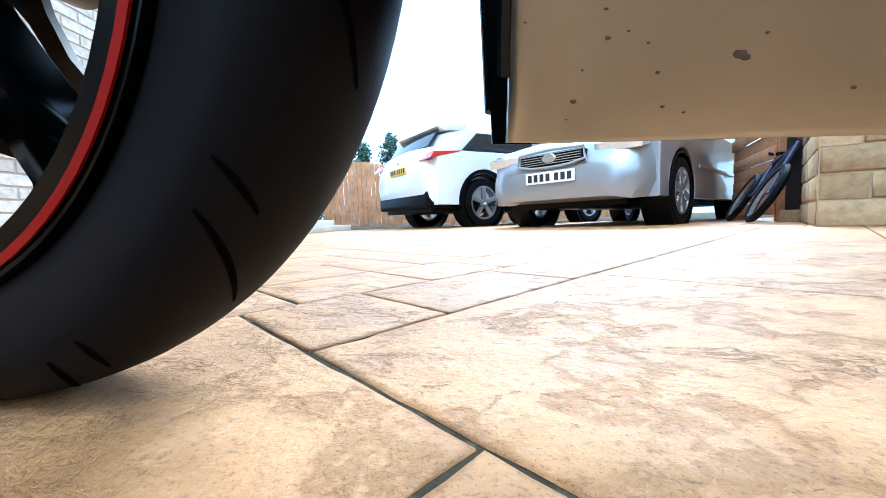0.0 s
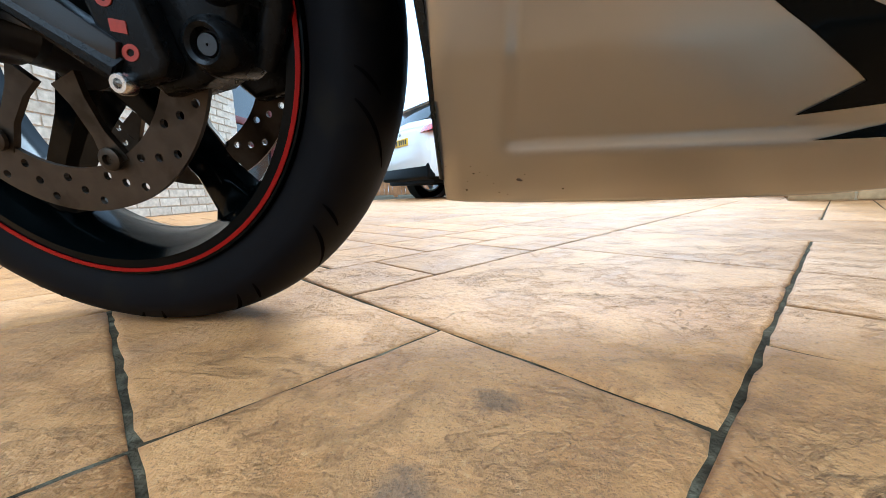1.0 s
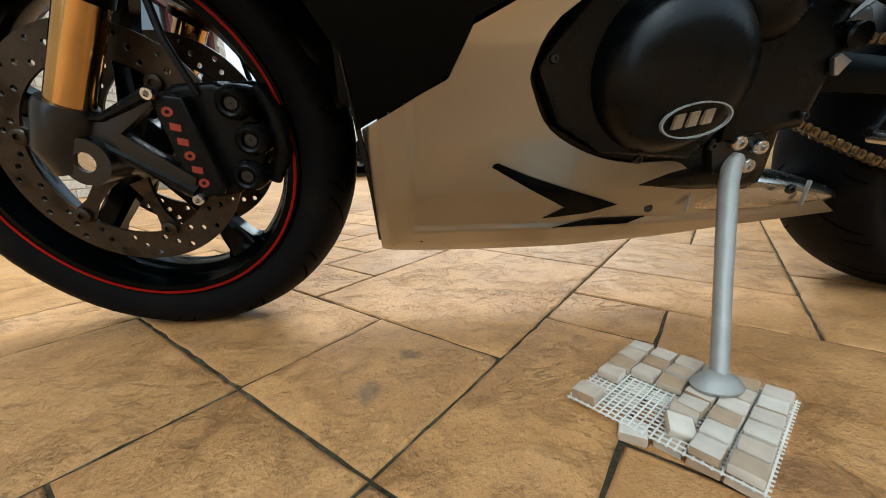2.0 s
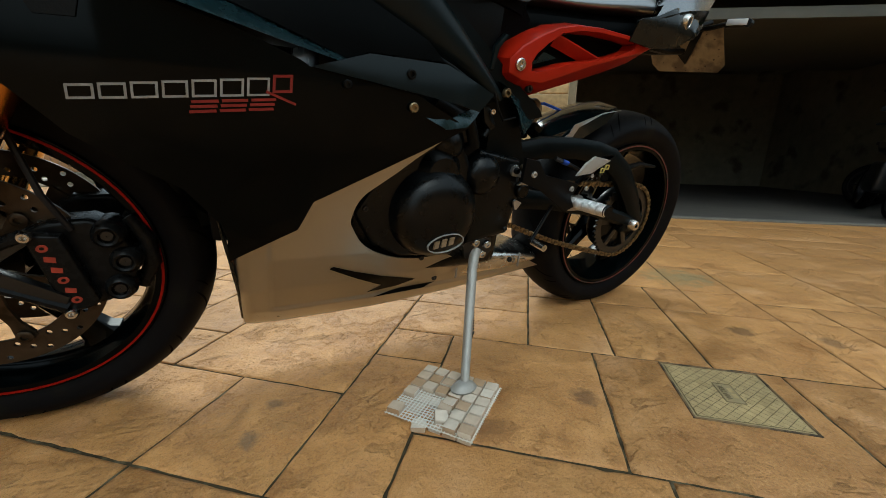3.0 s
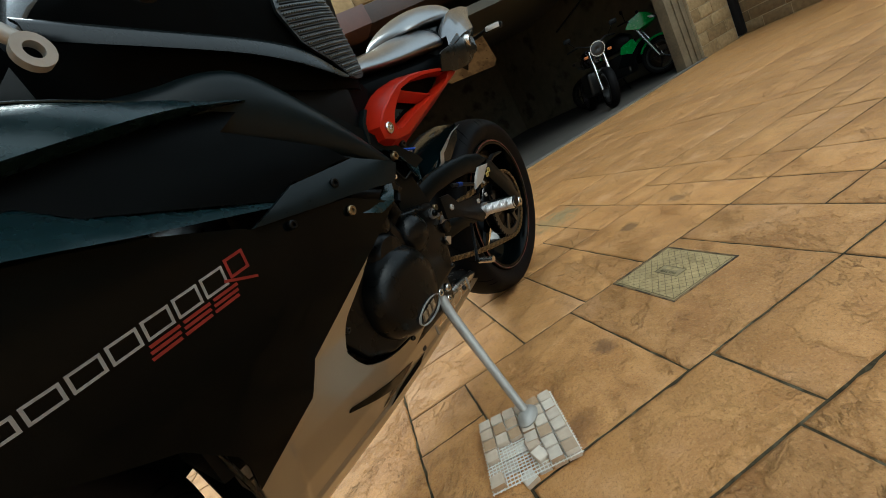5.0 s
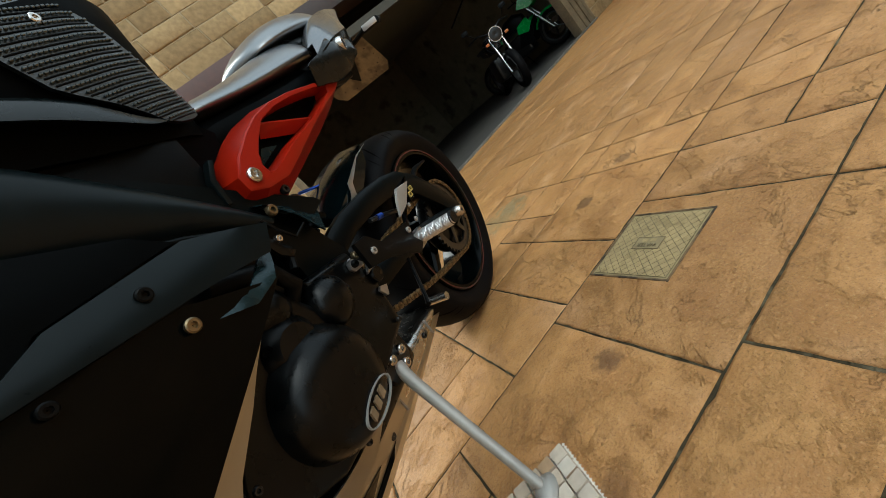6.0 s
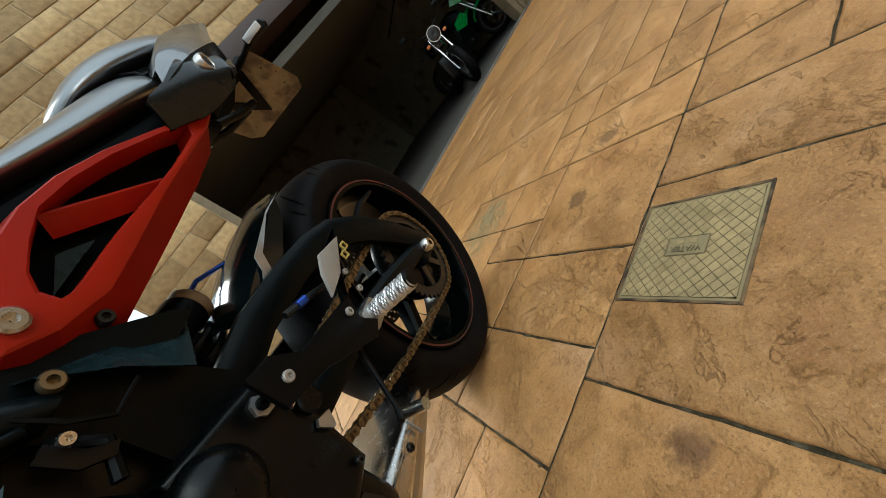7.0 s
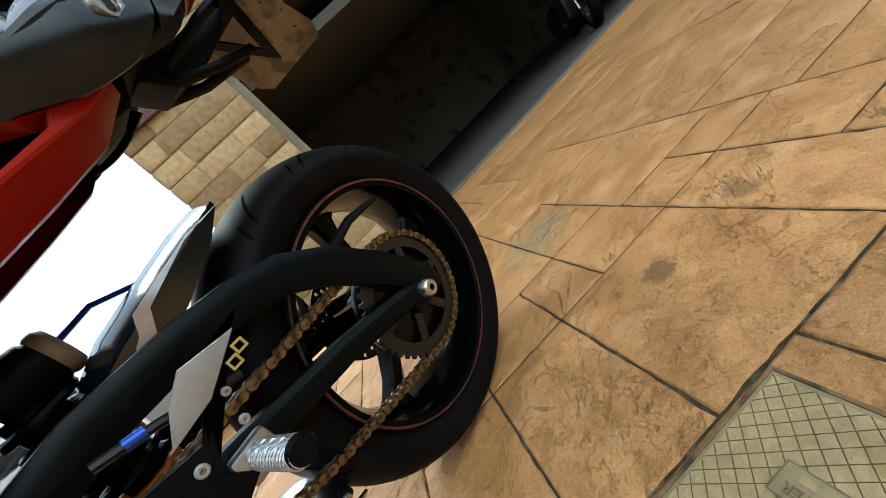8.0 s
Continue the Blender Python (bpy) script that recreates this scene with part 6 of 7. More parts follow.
# rear sets: plates, peg, linkage
hanger = part("footrest_hanger", prism([(0.20, 0.505), (0.235, 0.50), (0.262, 0.470), (0.36, 0.452), (0.382, 0.476), (0.445, 0.512), (0.40, 0.505), (0.352, 0.42), (0.37, 0.395), (0.345, 0.385), (0.26, 0.435), (0.20, 0.455)], -0.178, -0.168, 0.003), BLACK_PLASTIC, bike, "black footrest hanger")
part("heel_guard", prism([(0.345, 0.470), (0.388, 0.476), (0.443, 0.507), (0.390, 0.514), (0.366, 0.497)], -0.186, -0.179, 0.002), DULL_ALLOY, hanger, "bare alloy heel guard")
for dx in (0.0, 0.013):
    part("heel_mark", ring_prism([(0.416 + dx, 0.478 + dx * 0.6), (0.428 + dx, 0.478 + dx * 0.6), (0.428 + dx, 0.489 + dx * 0.6), (0.416 + dx, 0.489 + dx * 0.6)], [(0.418 + dx, 0.480 + dx * 0.6), (0.426 + dx, 0.480 + dx * 0.6), (0.426 + dx, 0.487 + dx * 0.6), (0.418 + dx, 0.487 + dx * 0.6)], -0.187, -0.184), PALE_YELLOW, hanger)
for x, z, r in ((0.226, 0.472, 0.0068), (0.345, 0.440, 0.0062), (0.392, 0.440, 0.005), (0.40, 0.47, 0.0045)):
    b = part("hanger_bolt", bolt_mesh(r, 0.004), DULL_ALLOY, hanger)
    b.matrix_basis = Matrix.Translation((x, -0.179, z))
hanger.matrix_basis = Matrix.Translation((-0.026, -0.018, 0.008))
wash = part("pivot_washer", prism([(0.172, 0.476), (0.176, 0.487), (0.186, 0.491), (0.205, 0.470), (0.203, 0.463), (0.178, 0.467)], -0.158, -0.150, 0.002), ALLOY, bike, "bare alloy pivot plate")
boss = part("pivot_boss", lathe([(-0.160, 0.001), (-0.160, 0.013), (-0.157, 0.016), (-0.150, 0.0165), (-0.120, 0.018), (-0.120, 0.001)], (0.216, 0, 0.433), 28), ENGINE_BLACK, bike)
for ear in ([(0.196, 0.446), (0.213, 0.462), (0.226, 0.445), (0.217, 0.4465), (0.205, 0.447)], [(0.193, 0.409), (0.200, 0.414), (0.217, 0.406), (0.206, 0.390), (0.201, 0.391)]):
    part("boss_ear", prism(ear, -0.1585, -0.152, 0.001), ALLOY, boss)
b = part("pivot_bolt", bolt_mesh(0.007, 0.007), BLACK_PLASTIC, wash)
b.matrix_basis = Matrix.Translation((0.184, -0.158, 0.479))
peg = part("foot_peg", tube([(0.372, -0.178, 0.408), (0.380, -0.262, 0.414)], 0.0125, 16), PEG_ALLOY, bike, "knurled alloy foot peg")
peg.matrix_basis = Matrix.Translation((-0.020, -0.012, 0.004))
for k in range(4):
    y0 = -0.188 - 0.0185 * k
    bm = bmesh.new()
    rows = []
    for i in range(13):
        y = y0 - 0.0155 * i / 12
        f = (-y - 0.178) / 0.084
        rows.append([(0.372 + 0.008 * f + r * math.cos(a), y, 0.408 + 0.006 * f + r * math.sin(a)) for a, r in ((2 * math.pi * (q + 0.5 * (i % 2)) / 18, 0.0128 + (0.0020 if 0 < i < 12 and (q + i // 2) % 2 == 0 else 0.0004)) for q in range(18))])
    part("peg_sleeve", loft(rows), PEG_ALLOY, peg, "", 20)
part("peg_end", lathe([(-0.002, 0.001), (-0.002, 0.012), (0.004, 0.0145), (0.004, 0.001)], (0.381, -0.263, 0.4143), 16), BLACK_PLASTIC, peg)
part("peg_clevis", box((0.350, -0.182, 0.388), (0.392, -0.166, 0.425), 0.006), ALLOY, peg)
part("shift_rod", tube([(0.40, -0.165, 0.47), (0.33, -0.165, 0.495), (0.285, -0.162, 0.508)], 0.005, 8), DARK_ALLOY, bike)
part("rod_end", tube([(0.322, -0.165, 0.498), (0.306, -0.164, 0.502)], 0.0062, 10), BLUE_PART, bike)
part("gear_lever", tube([(0.30, -0.17, 0.40), (0.245, -0.19, 0.335), (0.225, -0.20, 0.33)], [0.004, 0.004, 0.005], 8), BLACK_PLASTIC, bike)
b = part("lever_tip", lathe([(-0.03, 0.001), (-0.03, 0.008), (0.01, 0.008), (0.01, 0.001)], (0.24, -0.205, 0.325), 14), STEEL, bike)
silencer = soft(part("silencer", loft([[(x, -w, z0 + (z1 - z0) * 0.35), (x, -w * 0.97, z1 - 0.012), (x, -w * 0.80, z1), (x, w * 0.80, z1), (x, w * 0.97, z1 - 0.012), (x, w, z0 + (z1 - z0) * 0.35), (x, w * 0.7, z0), (x, -w * 0.7, z0)] for x, w, z0, z1 in ((0.06, 0.085, 0.190, 0.262), (0.075, 0.105, 0.185, 0.272), (0.16, 0.110, 0.182, 0.270), (0.26, 0.100, 0.184, 0.256), (0.36, 0.082, 0.190, 0.234), (0.395, 0.074, 0.194, 0.224), (0.402, 0.06, 0.198, 0.218))]), STEEL, bike, "bright steel silencer under the engine", 40))
for x in (0.10, 0.30):
    part("silencer_seam", box((x, -0.112 + 0.06 * max(0, x - 0.1), 0.205), (x + 0.003, -0.106 + 0.06 * max(0, x - 0.1), 0.245), 0.0008), DULL_ALLOY, silencer)
for x, z in ((0.18, 0.268), (0.26, 0.258)):
    b = part("silencer_bolt", bolt_mesh(0.007, 0.006), DARK_ALLOY, silencer)
    b.matrix_basis = Matrix.Translation((x, -0.107, z - 0.022))

# side stand
stand = part("side_stand", tube([(0.128, -0.135, 0.290), (0.110, -0.160, 0.260), (0.060, -0.248, 0.172), (0.016, -0.326, 0.098)], [0.0125, 0.0118, 0.0098, 0.0088], 14), DULL_ALLOY, bike, "silver steel side stand")
part("stand_foot", loft([[(0.012 + a * math.cos(t), -0.330 + a * 0.72 * math.sin(t), z) for t in (2 * math.pi * k / 20 for k in range(20))] for a, z in ((0.026, -0.007), (0.028, -0.003), (0.022, 0.004), (0.010, 0.010))]), DULL_ALLOY, stand).matrix_basis = Matrix.Translation((0.012, -0.330, 0.094)) @ pose(0, 0, 0, -11.1) @ Matrix.Translation((-0.012, 0.330, 0))
part("stand_bracket", prism([(0.085, 0.315), (0.115, 0.330), (0.165, 0.318), (0.172, 0.285), (0.150, 0.262), (0.10, 0.270)], -0.140, -0.118, 0.004), DARK_ALLOY, stand)
for x, z in ((0.118, 0.312), (0.150, 0.306), (0.140, 0.282)):
    b = part("stand_bolt", bolt_mesh(0.010, 0.010), STEEL, stand)
    b.matrix_basis = Matrix.Translation((x, -0.141, z))
coil = [(0.105 - 0.02 * f + 0.006 * math.cos(a), -0.165 - 0.065 * f + 0.006 * math.sin(a), 0.235 - 0.10 * f) for f, a in zip(np.linspace(0, 1, 80), np.linspace(0, 40 * math.pi, 80))]
part("stand_spring", tube([(0.112, -0.140, 0.275), (0.106, -0.163, 0.238)] + coil + [(0.08, -0.238, 0.118)], 0.0022, 6), PIPE_BLACK, stand)

# front fork, calipers, mudguard, controls
def fork_x(z):
    return interp([(0.28, -0.735), (0.44, -0.660), (0.95, -0.375)], z)


for s in (-1, 1):
    y = s * 0.108
    leg = part("fork_leg", tube([(fork_x(0.33), y, 0.33), (fork_x(0.62), y, 0.62)], 0.0232, 24), BRONZE, bike, "gold fork stanchion")
    part("outer_tube", tube([(fork_x(0.478), y, 0.478), (fork_x(0.485), y, 0.485), (fork_x(0.94), y, 0.94)], [0.028, 0.030, 0.028], 28), GOLD, leg, "orange-gold fork outer tube")
    part("dust_seal", tube([(fork_x(0.470), y, 0.470), (fork_x(0.480), y, 0.480)], 0.0295, 24), BLACK_PLASTIC, leg)
    foot = part("fork_foot", tube([(fork_x(0.365), y, 0.365), (fork_x(0.358), y, 0.358), (fork_x(0.315), y, 0.315), (fork_x(0.30) + 0.01, y, 0.285)], [0.028, 0.031, 0.030, 0.022], 20), DARK_ALLOY, leg, "grey cast fork foot")
    part("axle_clamp", lathe([(-0.02, 0.012), (-0.02, 0.028), (0.02, 0.030), (0.02, 0.012)], (FRONT.x, y, FRONT.z), 24), DARK_ALLOY, leg)
    part("lug_rib", add_beam(bmesh.new(), [(-0.715, y, 0.350), (-0.66, y, 0.348), (-0.606, y, 0.372)], [0.008, 0.006, 0.009], 0.012, 0.3), CALIPER, leg)
    part("lug_rib", add_beam(bmesh.new(), [(-0.70, y, 0.332), (-0.645, y, 0.300), (-0.582, y, 0.256)], [0.010, 0.0065, 0.010], 0.012, 0.3), CALIPER, leg)
    part("caliper_lug", prism([(-0.71, 0.352), (-0.655, 0.350), (-0.60, 0.372), (-0.60, 0.362), (-0.645, 0.330), (-0.575, 0.275), (-0.58, 0.262), (-0.67, 0.300), (-0.71, 0.315)], y - 0.008, y + 0.008, 0.003), DARK_ALLOY, leg)
    cal = part("brake_caliper", prism([(-0.609, 0.374), (-0.585, 0.384), (-0.540, 0.386), (-0.512, 0.372), (-0.498, 0.340), (-0.494, 0.300), (-0.510, 0.262), (-0.540, 0.246), (-0.572, 0.240), (-0.590, 0.256)], s * 0.040, s * 0.090, 0.009, 3), CALIPER, bike, "dark radial brake caliper with red marks")
    part("caliper_face", prism([(-0.606, 0.368), (-0.596, 0.374), (-0.568, 0.370), (-0.545, 0.262), (-0.551, 0.252), (-0.580, 0.246), (-0.586, 0.252)], s * 0.090, s * 0.112, 0.005, 3), CALIPER, cal)
    for k in range(6):
        x, z = -0.5885 + 0.0038 * k, 0.354 - 0.0172 * k
        if k in (0, 3, 5):
            part("caliper_mark", ring_prism(oval(0.0066, 0.0056, 14, x, z, 0.25), oval(0.0030, 0.0024, 14, x, z, 0.25), s * 0.1105, s * 0.1128), CALIPER_MARK, cal)
        else:
            part("caliper_mark", prism([(x - 0.006, z - 0.003), (x + 0.006, z - 0.0058), (x + 0.007, z + 0.0022), (x - 0.005, z + 0.005)], s * 0.1105, s * 0.1128), CALIPER_MARK, cal)
    for k, (x, z) in enumerate(((-0.520, 0.362), (-0.506, 0.318), (-0.520, 0.272))):
        lobe = part("caliper_lobe", lathe([(s * 0.050, 0.001), (s * 0.050, 0.021), (s * 0.088, 0.022), (s * 0.100, 0.019), (s * 0.104, 0.014), (s * 0.102, 0.011), (s * 0.096, 0.010), (s * 0.096, 0.001)], (x, 0, z), 24), CALIPER, cal)
        part("lobe_cap", lathe([(s * 0.0965, 0.001), (s * 0.0965, 0.0085), (s * 0.099, 0.0075), (s * 0.099, 0.001)], (x, 0, z), 16), DARK_ALLOY, cal)
    part("caliper_bridge", tube([(-0.498, s * 0.064, 0.380), (-0.480, s * 0.066, 0.345), (-0.478, s * 0.066, 0.300), (-0.498, s * 0.064, 0.258)], [0.010, 0.013, 0.013, 0.009], 10), CALIPER, cal)
    for x, z in ((-0.600, 0.374), (-0.578, 0.248)):
        b = part("caliper_bolt", bolt_mesh(0.008, 0.010), STEEL, cal)
        b.matrix_basis = Matrix.Translation((x, s * 0.112, z)) @ pose(0, 0, 0, 0, 0, 0 if s < 0 else 180)
    part("brake_hose", tube([(-0.56, s * 0.09, 0.372), (-0.575, s * 0.105, 0.43), (-0.60, s * 0.08, 0.52), (-0.56, s * 0.05, 0.66)], 0.0045, 8), PIPE_BLACK, bike)
part("front_axle", tube([(FRONT.x, -0.125, FRONT.z), (FRONT.x, 0.125, FRONT.z)], 0.012, 16), STEEL, bike)
guard = []
for k in range(13):
    a = radians(10 + 125 * k / 12)
    r = 0.318
    w = 0.070 if 1 < k < 11 else 0.05
    c, si = math.cos(a), math.sin(a)
    guard.append([(FRONT.x + rr * c, yy, FRONT.z + rr * si) for rr, yy in ((r - 0.035, -w), (r, -w * 0.85), (r + 0.008, 0), (r, w * 0.85), (r - 0.035, w), (r - 0.037, w * 0.94), (r - 0.003, w * 0.78), (r + 0.004, 0), (r - 0.003, -w * 0.78), (r - 0.037, -w * 0.94))])
part("front_mudguard", loft(guard), GLOSS_BLACK, bike, "gloss black front mudguard")
part("instrument_binnacle", box((-0.66, -0.02, 0.78), (-0.24, 0.10, 0.985), 0.03, seg=3), BLACK_PLASTIC, bike)
clamp = part("fork_clamp", prism([(-0.408, 0.806), (-0.392, 0.860), (-0.362, 0.856), (-0.384, 0.806)], -0.132, -0.085, 0.003), CLAMP_GREY, bike, "cast grey fork clamp")
for z in (0.822, 0.843):
    part("clamp_slot", box((-0.388 + (z - 0.822) * 0.4, -0.1335, z - 0.005), (-0.379 + (z - 0.822) * 0.4, -0.1315, z + 0.005), 0.0008), INK, clamp)
part("steering_yoke", box((-0.47, -0.13, 0.885), (-0.37, 0.13, 0.915), 0.012), DARK_ALLOY, bike)
for s in (-1, 1):
    bar = part("handlebar_grip", tube([(-0.42, s * 0.12, 0.955), (-0.35, s * 0.17, 0.930), (-0.28, s * 0.22, 0.905), (-0.262, s * 0.265, 0.880), (-0.248, s * 0.293, 0.860)], [0.016, 0.029, 0.031, 0.030, 0.028], 24), BLACK_PLASTIC, bike, "black rubber handlebar grip")
    end = part("bar_end", tube([(-0.249, s * 0.291, 0.861), (-0.247, s * 0.294, 0.859), (-0.238, s * 0.314, 0.846), (-0.2365, s * 0.317, 0.8445)], [0.0155, 0.0175, 0.0150, 0.0128], 24), DULL_ALLOY, bar)
    part("end_face", tube([(-0.2370, s * 0.316, 0.8450), (-0.2358, s * 0.3186, 0.8433)], [0.0128, 0.0118], 20), BLACK_PLASTIC, bar)
    part("end_bolt", tube([(-0.2360, s * 0.318, 0.8436), (-0.2350, s * 0.3202, 0.8422)], [0.0045, 0.0040], 12), STANCHION_BOLT, bar)
    for k in range(7):
        f = 0.15 + 0.11 * k
        c = Vector((-0.35, s * 0.17, 0.930)).lerp(Vector((-0.252, s * 0.286, 0.866)), f)
        part("grip_groove", tube([c + Vector((-0.014, 0, 0.024)), c + Vector((-0.004, s * 0.004, 0.0295)), c + Vector((0.006, s * 0.006, 0.0305))], 0.0018, 6), GROOVE, bar)
    part("lever", tube([(-0.432, s * 0.225, 0.870), (-0.405, s * 0.240, 0.863), (-0.382, s * 0.248, 0.853), (-0.358, s * 0.258, 0.833), (-0.342, s * 0.264, 0.816)], [0.008, 0.009, 0.0085, 0.0075, 0.0065], 10), DULL_ALLOY, bar, "bare alloy lever")
    part("lever_ball", lathe([(-0.006, 0.006), (-0.006, 0.012), (0.006, 0.012), (0.006, 0.006)], (-0.339, s * 0.266, 0.807), 18), DULL_ALLOY, bar)
    part("switch_box", box((-0.44, s * 0.15 - 0.02, 0.865), (-0.40, s * 0.15 + 0.03, 0.91), 0.01), BLACK_PLASTIC, bar)
part("master_cylinder", box((-0.475, -0.215, 0.862), (-0.405, -0.165, 0.886), 0.008, seg=3), BLACK_PLASTIC, bike)
adj = part("adjuster", lathe([(-0.008, 0.004), (-0.008, 0.011), (0.004, 0.013), (0.004, 0.004)], (-0.432, -0.220, 0.890), 18), LAMP_RED, bike, "red lever adjuster")
part("adjuster_arm", prism([(-0.462, 0.872), (-0.434, 0.884), (-0.426, 0.896), (-0.440, 0.895), (-0.466, 0.882)], -0.224, -0.214, 0.002), LAMP_RED, adj)
part("windscreen", shell([(-0.72, 0.95), (-0.58, 0.885), (-0.46, 0.96), (-0.50, 1.05), (-0.60, 1.04)], lambda x, z: 0.15 - 0.6 * max(0, z - 0.9), 0.003, 0.02, -1), GLASS_DARK, bike)
part("windscreen", shell([(-0.72, 0.95), (-0.58, 0.885), (-0.46, 0.96), (-0.50, 1.05), (-0.60, 1.04)], lambda x, z: 0.15 - 0.6 * max(0, z - 0.9), 0.003, 0.02, 1), GLASS_DARK, bike)


# ---- the mosaic offcut under the stand: two sheets on one another, the upper one torn
mosaic = thing("mosaic_offcut", "torn double sheet of tumbled travertine mosaic under the stand", "tile sheet", m=pose(-0.040, -0.262, 0.0, 0, 0, 34))
rng = random.Random(5)
CELL, HALF = 0.0275, 3
back = bmesh.new()
for k in range(25):
    x = -HALF * CELL + k * CELL / 4
    add_box(back, (x - 0.0008, -HALF * CELL - 0.003, 0.0102), (x + 0.0008, HALF * CELL + 0.003, 0.0114))
    add_box(back, (-HALF * CELL - 0.003, x - 0.0008, 0.0104), (HALF * CELL + 0.003, x + 0.0008, 0.0116))
for v in back.verts:
    v.co.z += 0.0012 * noise.noise(v.co * 60)
part("mesh_backing", back, MESH_WHITE, mosaic, "pale glass-fibre mesh backing")


def tessera(x, y, z0, z1, turn):
    bm = bmesh.new()
    w, d = CELL * 0.465 * rng.uniform(0.92, 1.0), CELL * 0.465 * rng.uniform(0.92, 1.0)
    add_box(bm, (-w, -d, z0), (w, d, z1 + rng.uniform(-0.0006, 0.0006)), 0.0022)
    for v in bm.verts:
        v.co += Vector((rng.uniform(-1, 1), rng.uniform(-1, 1), rng.uniform(-1, 1))) * 0.0005
    t = part("tessera", bm, MOSAIC_STONE, mosaic)
    t.matrix_basis = Matrix.Translation((x, y, 0)) @ turn
    return t


bare = {(1, 5), (0, 4), (1, 4), (2, 4), (0, 3), (1, 3), (2, 3), (0, 2), (1, 2)}
gone = {(0, 4), (0, 3), (1, 3), (0, 5)}
for i in range(6):
    for j in range(6):
        x, y = (i - 2.5) * CELL, (j - 2.5) * CELL
        if (i, j) not in gone:
            tessera(x + rng.uniform(-0.001, 0.001), y, 0.0, 0.0098, pose(0, 0, 0, 0, 0, rng.uniform(-3, 3)))
        if (i, j) not in bare:
            tessera(x, y, 0.0112, 0.0212, pose(0, 0, 0, rng.uniform(-1.5, 1.5), rng.uniform(-1.5, 1.5), rng.uniform(-3, 3)))
tessera(-2.0 * CELL, -0.4 * CELL, 0.0112, 0.0205, pose(0, 0, 0.002, 12, -14, 28))
tessera(-1.0 * CELL, -0.35 * CELL, 0.0112, 0.0205, pose(0, 0, 0.0, 3, 2, 8))
tessera(-2.9 * CELL, 0.6 * CELL, 0.0, 0.0095, pose(0, 0, 0, 0, 0, 20))

# ---- the stop-tap cover
UV = Matrix(((UA.x, VA.x, 0, 0), (UA.y, VA.y, 0, 0), (0, 0, 1, 0), (0, 0, 0, 1)))
lid = thing("stop_tap_cover", "dusty square concrete-filled water cover set in the drive", "access cover", m=UV @ Matrix.Translation((0.711, -0.039, 0.0)))
HC = 0.100
part("lid", box((-HC, -HC, -0.006), (HC, HC, 0.0005), 0.002), COVER, lid)
for a, c in (((-HC, -HC), (HC, -HC)), ((HC, -HC), (HC, HC)), ((HC, HC), (-HC, HC)), ((-HC, HC), (-HC, -HC))):
    lo = (min(a[0], c[0]) - 0.006, min(a[1], c[1]) - 0.006, -0.004)
    hi = (max(a[0], c[0]) + 0.006, max(a[1], c[1]) + 0.006, 0.0022)
    if a[0] == c[0]:
        lo, hi = (a[0] - 0.0025, lo[1] + 0.009, lo[2]), (a[0] + 0.0025, hi[1] - 0.009, hi[2])
    else:
        lo, hi = (lo[0] + 0.003, a[1] - 0.0025, lo[2]), (hi[0] - 0.003, a[1] + 0.0025, hi[2])
    part("frame", box(lo, hi, 0.0015), mat("rim_rust", (0.16, 0.10, 0.045), 0.85, vary=0.5, scale=60, dirt=(0.04, 0.025, 0.012), dirt_amount=0.5), lid)
bm = bmesh.new()
e = HC - 0.007
bm.faces.new([bm.verts.new(q) for q in ((-e, -e, 0.0006), (e, -e, 0.0006), (e, e, 0.0006), (-e, e, 0.0006))])
for k in range(-9, 10):
    for way in (Vector((1, 1, 0)).normalized(), Vector((1, -1, 0)).normalized()):
        bmesh.ops.bisect_plane(bm, geom=bm.verts[:] + bm.edges[:] + bm.faces[:], plane_co=way * k * 0.0148, plane_no=way)
cells = bm.faces[:]
made = bmesh.ops.inset_individual(bm, faces=cells, thickness=0.0008, depth=0.0014)
for fc in made["faces"]:
    fc.material_index = 1
pattern = part("diamond_pattern", bm, COVER_RIB, lid, "worn diamond grip pattern")
pattern.data.materials.append(COVER_GROOVE)
boss = part("name_panel", box((-0.034, -0.018, 0.0), (0.034, 0.018, 0.0028), 0.001), COVER, lid)
boss.matrix_basis = pose(0, 0, 0, 0, 0, 90)
for lo, hi in (((-0.034, 0.0165, 0.0029), (0.034, 0.018, 0.0036)), ((-0.034, -0.018, 0.0029), (0.034, -0.0165, 0.0036)), ((-0.034, -0.0164, 0.0029), (-0.0325, 0.0164, 0.0036)), ((0.0325, -0.0164, 0.0029), (0.034, 0.0164, 0.0036))):
    part("panel_rim", box(lo, hi), COVER_GROOVE, boss)
for x in (-0.016, 0.004):
    part("worn_mark", box((x, -0.0125, 0.0029), (x + 0.014, -0.0035, 0.0036), 0.0008), COVER_RIB, boss)
word = bpy.data.curves.new("word", "FONT")
word.body, word.size, word.align_x, word.align_y, word.extrude = "WATER", 0.0145, "CENTER", "CENTER", 0.0012
text = new("word_tmp", word)
dg = bpy.context.evaluated_depsgraph_get()
word_mesh = bpy.data.meshes.new_from_object(text.evaluated_get(dg))
bpy.data.objects.remove(text)
word_mesh.materials.clear()
word_mesh.materials.append(mat("cover_lettering", (0.16, 0.12, 0.06), 0.75, vary=0.2))
lettering = new("lettering", word_mesh)
lettering.parent = boss
lettering.matrix_basis = pose(0, 0.006, 0.0031)


# ---- the house that closes the drive on the far side of the bike, and an added unseen wall behind the camera
house_m = pose(-2.9, -2.2, 0, 0, 0, 90)


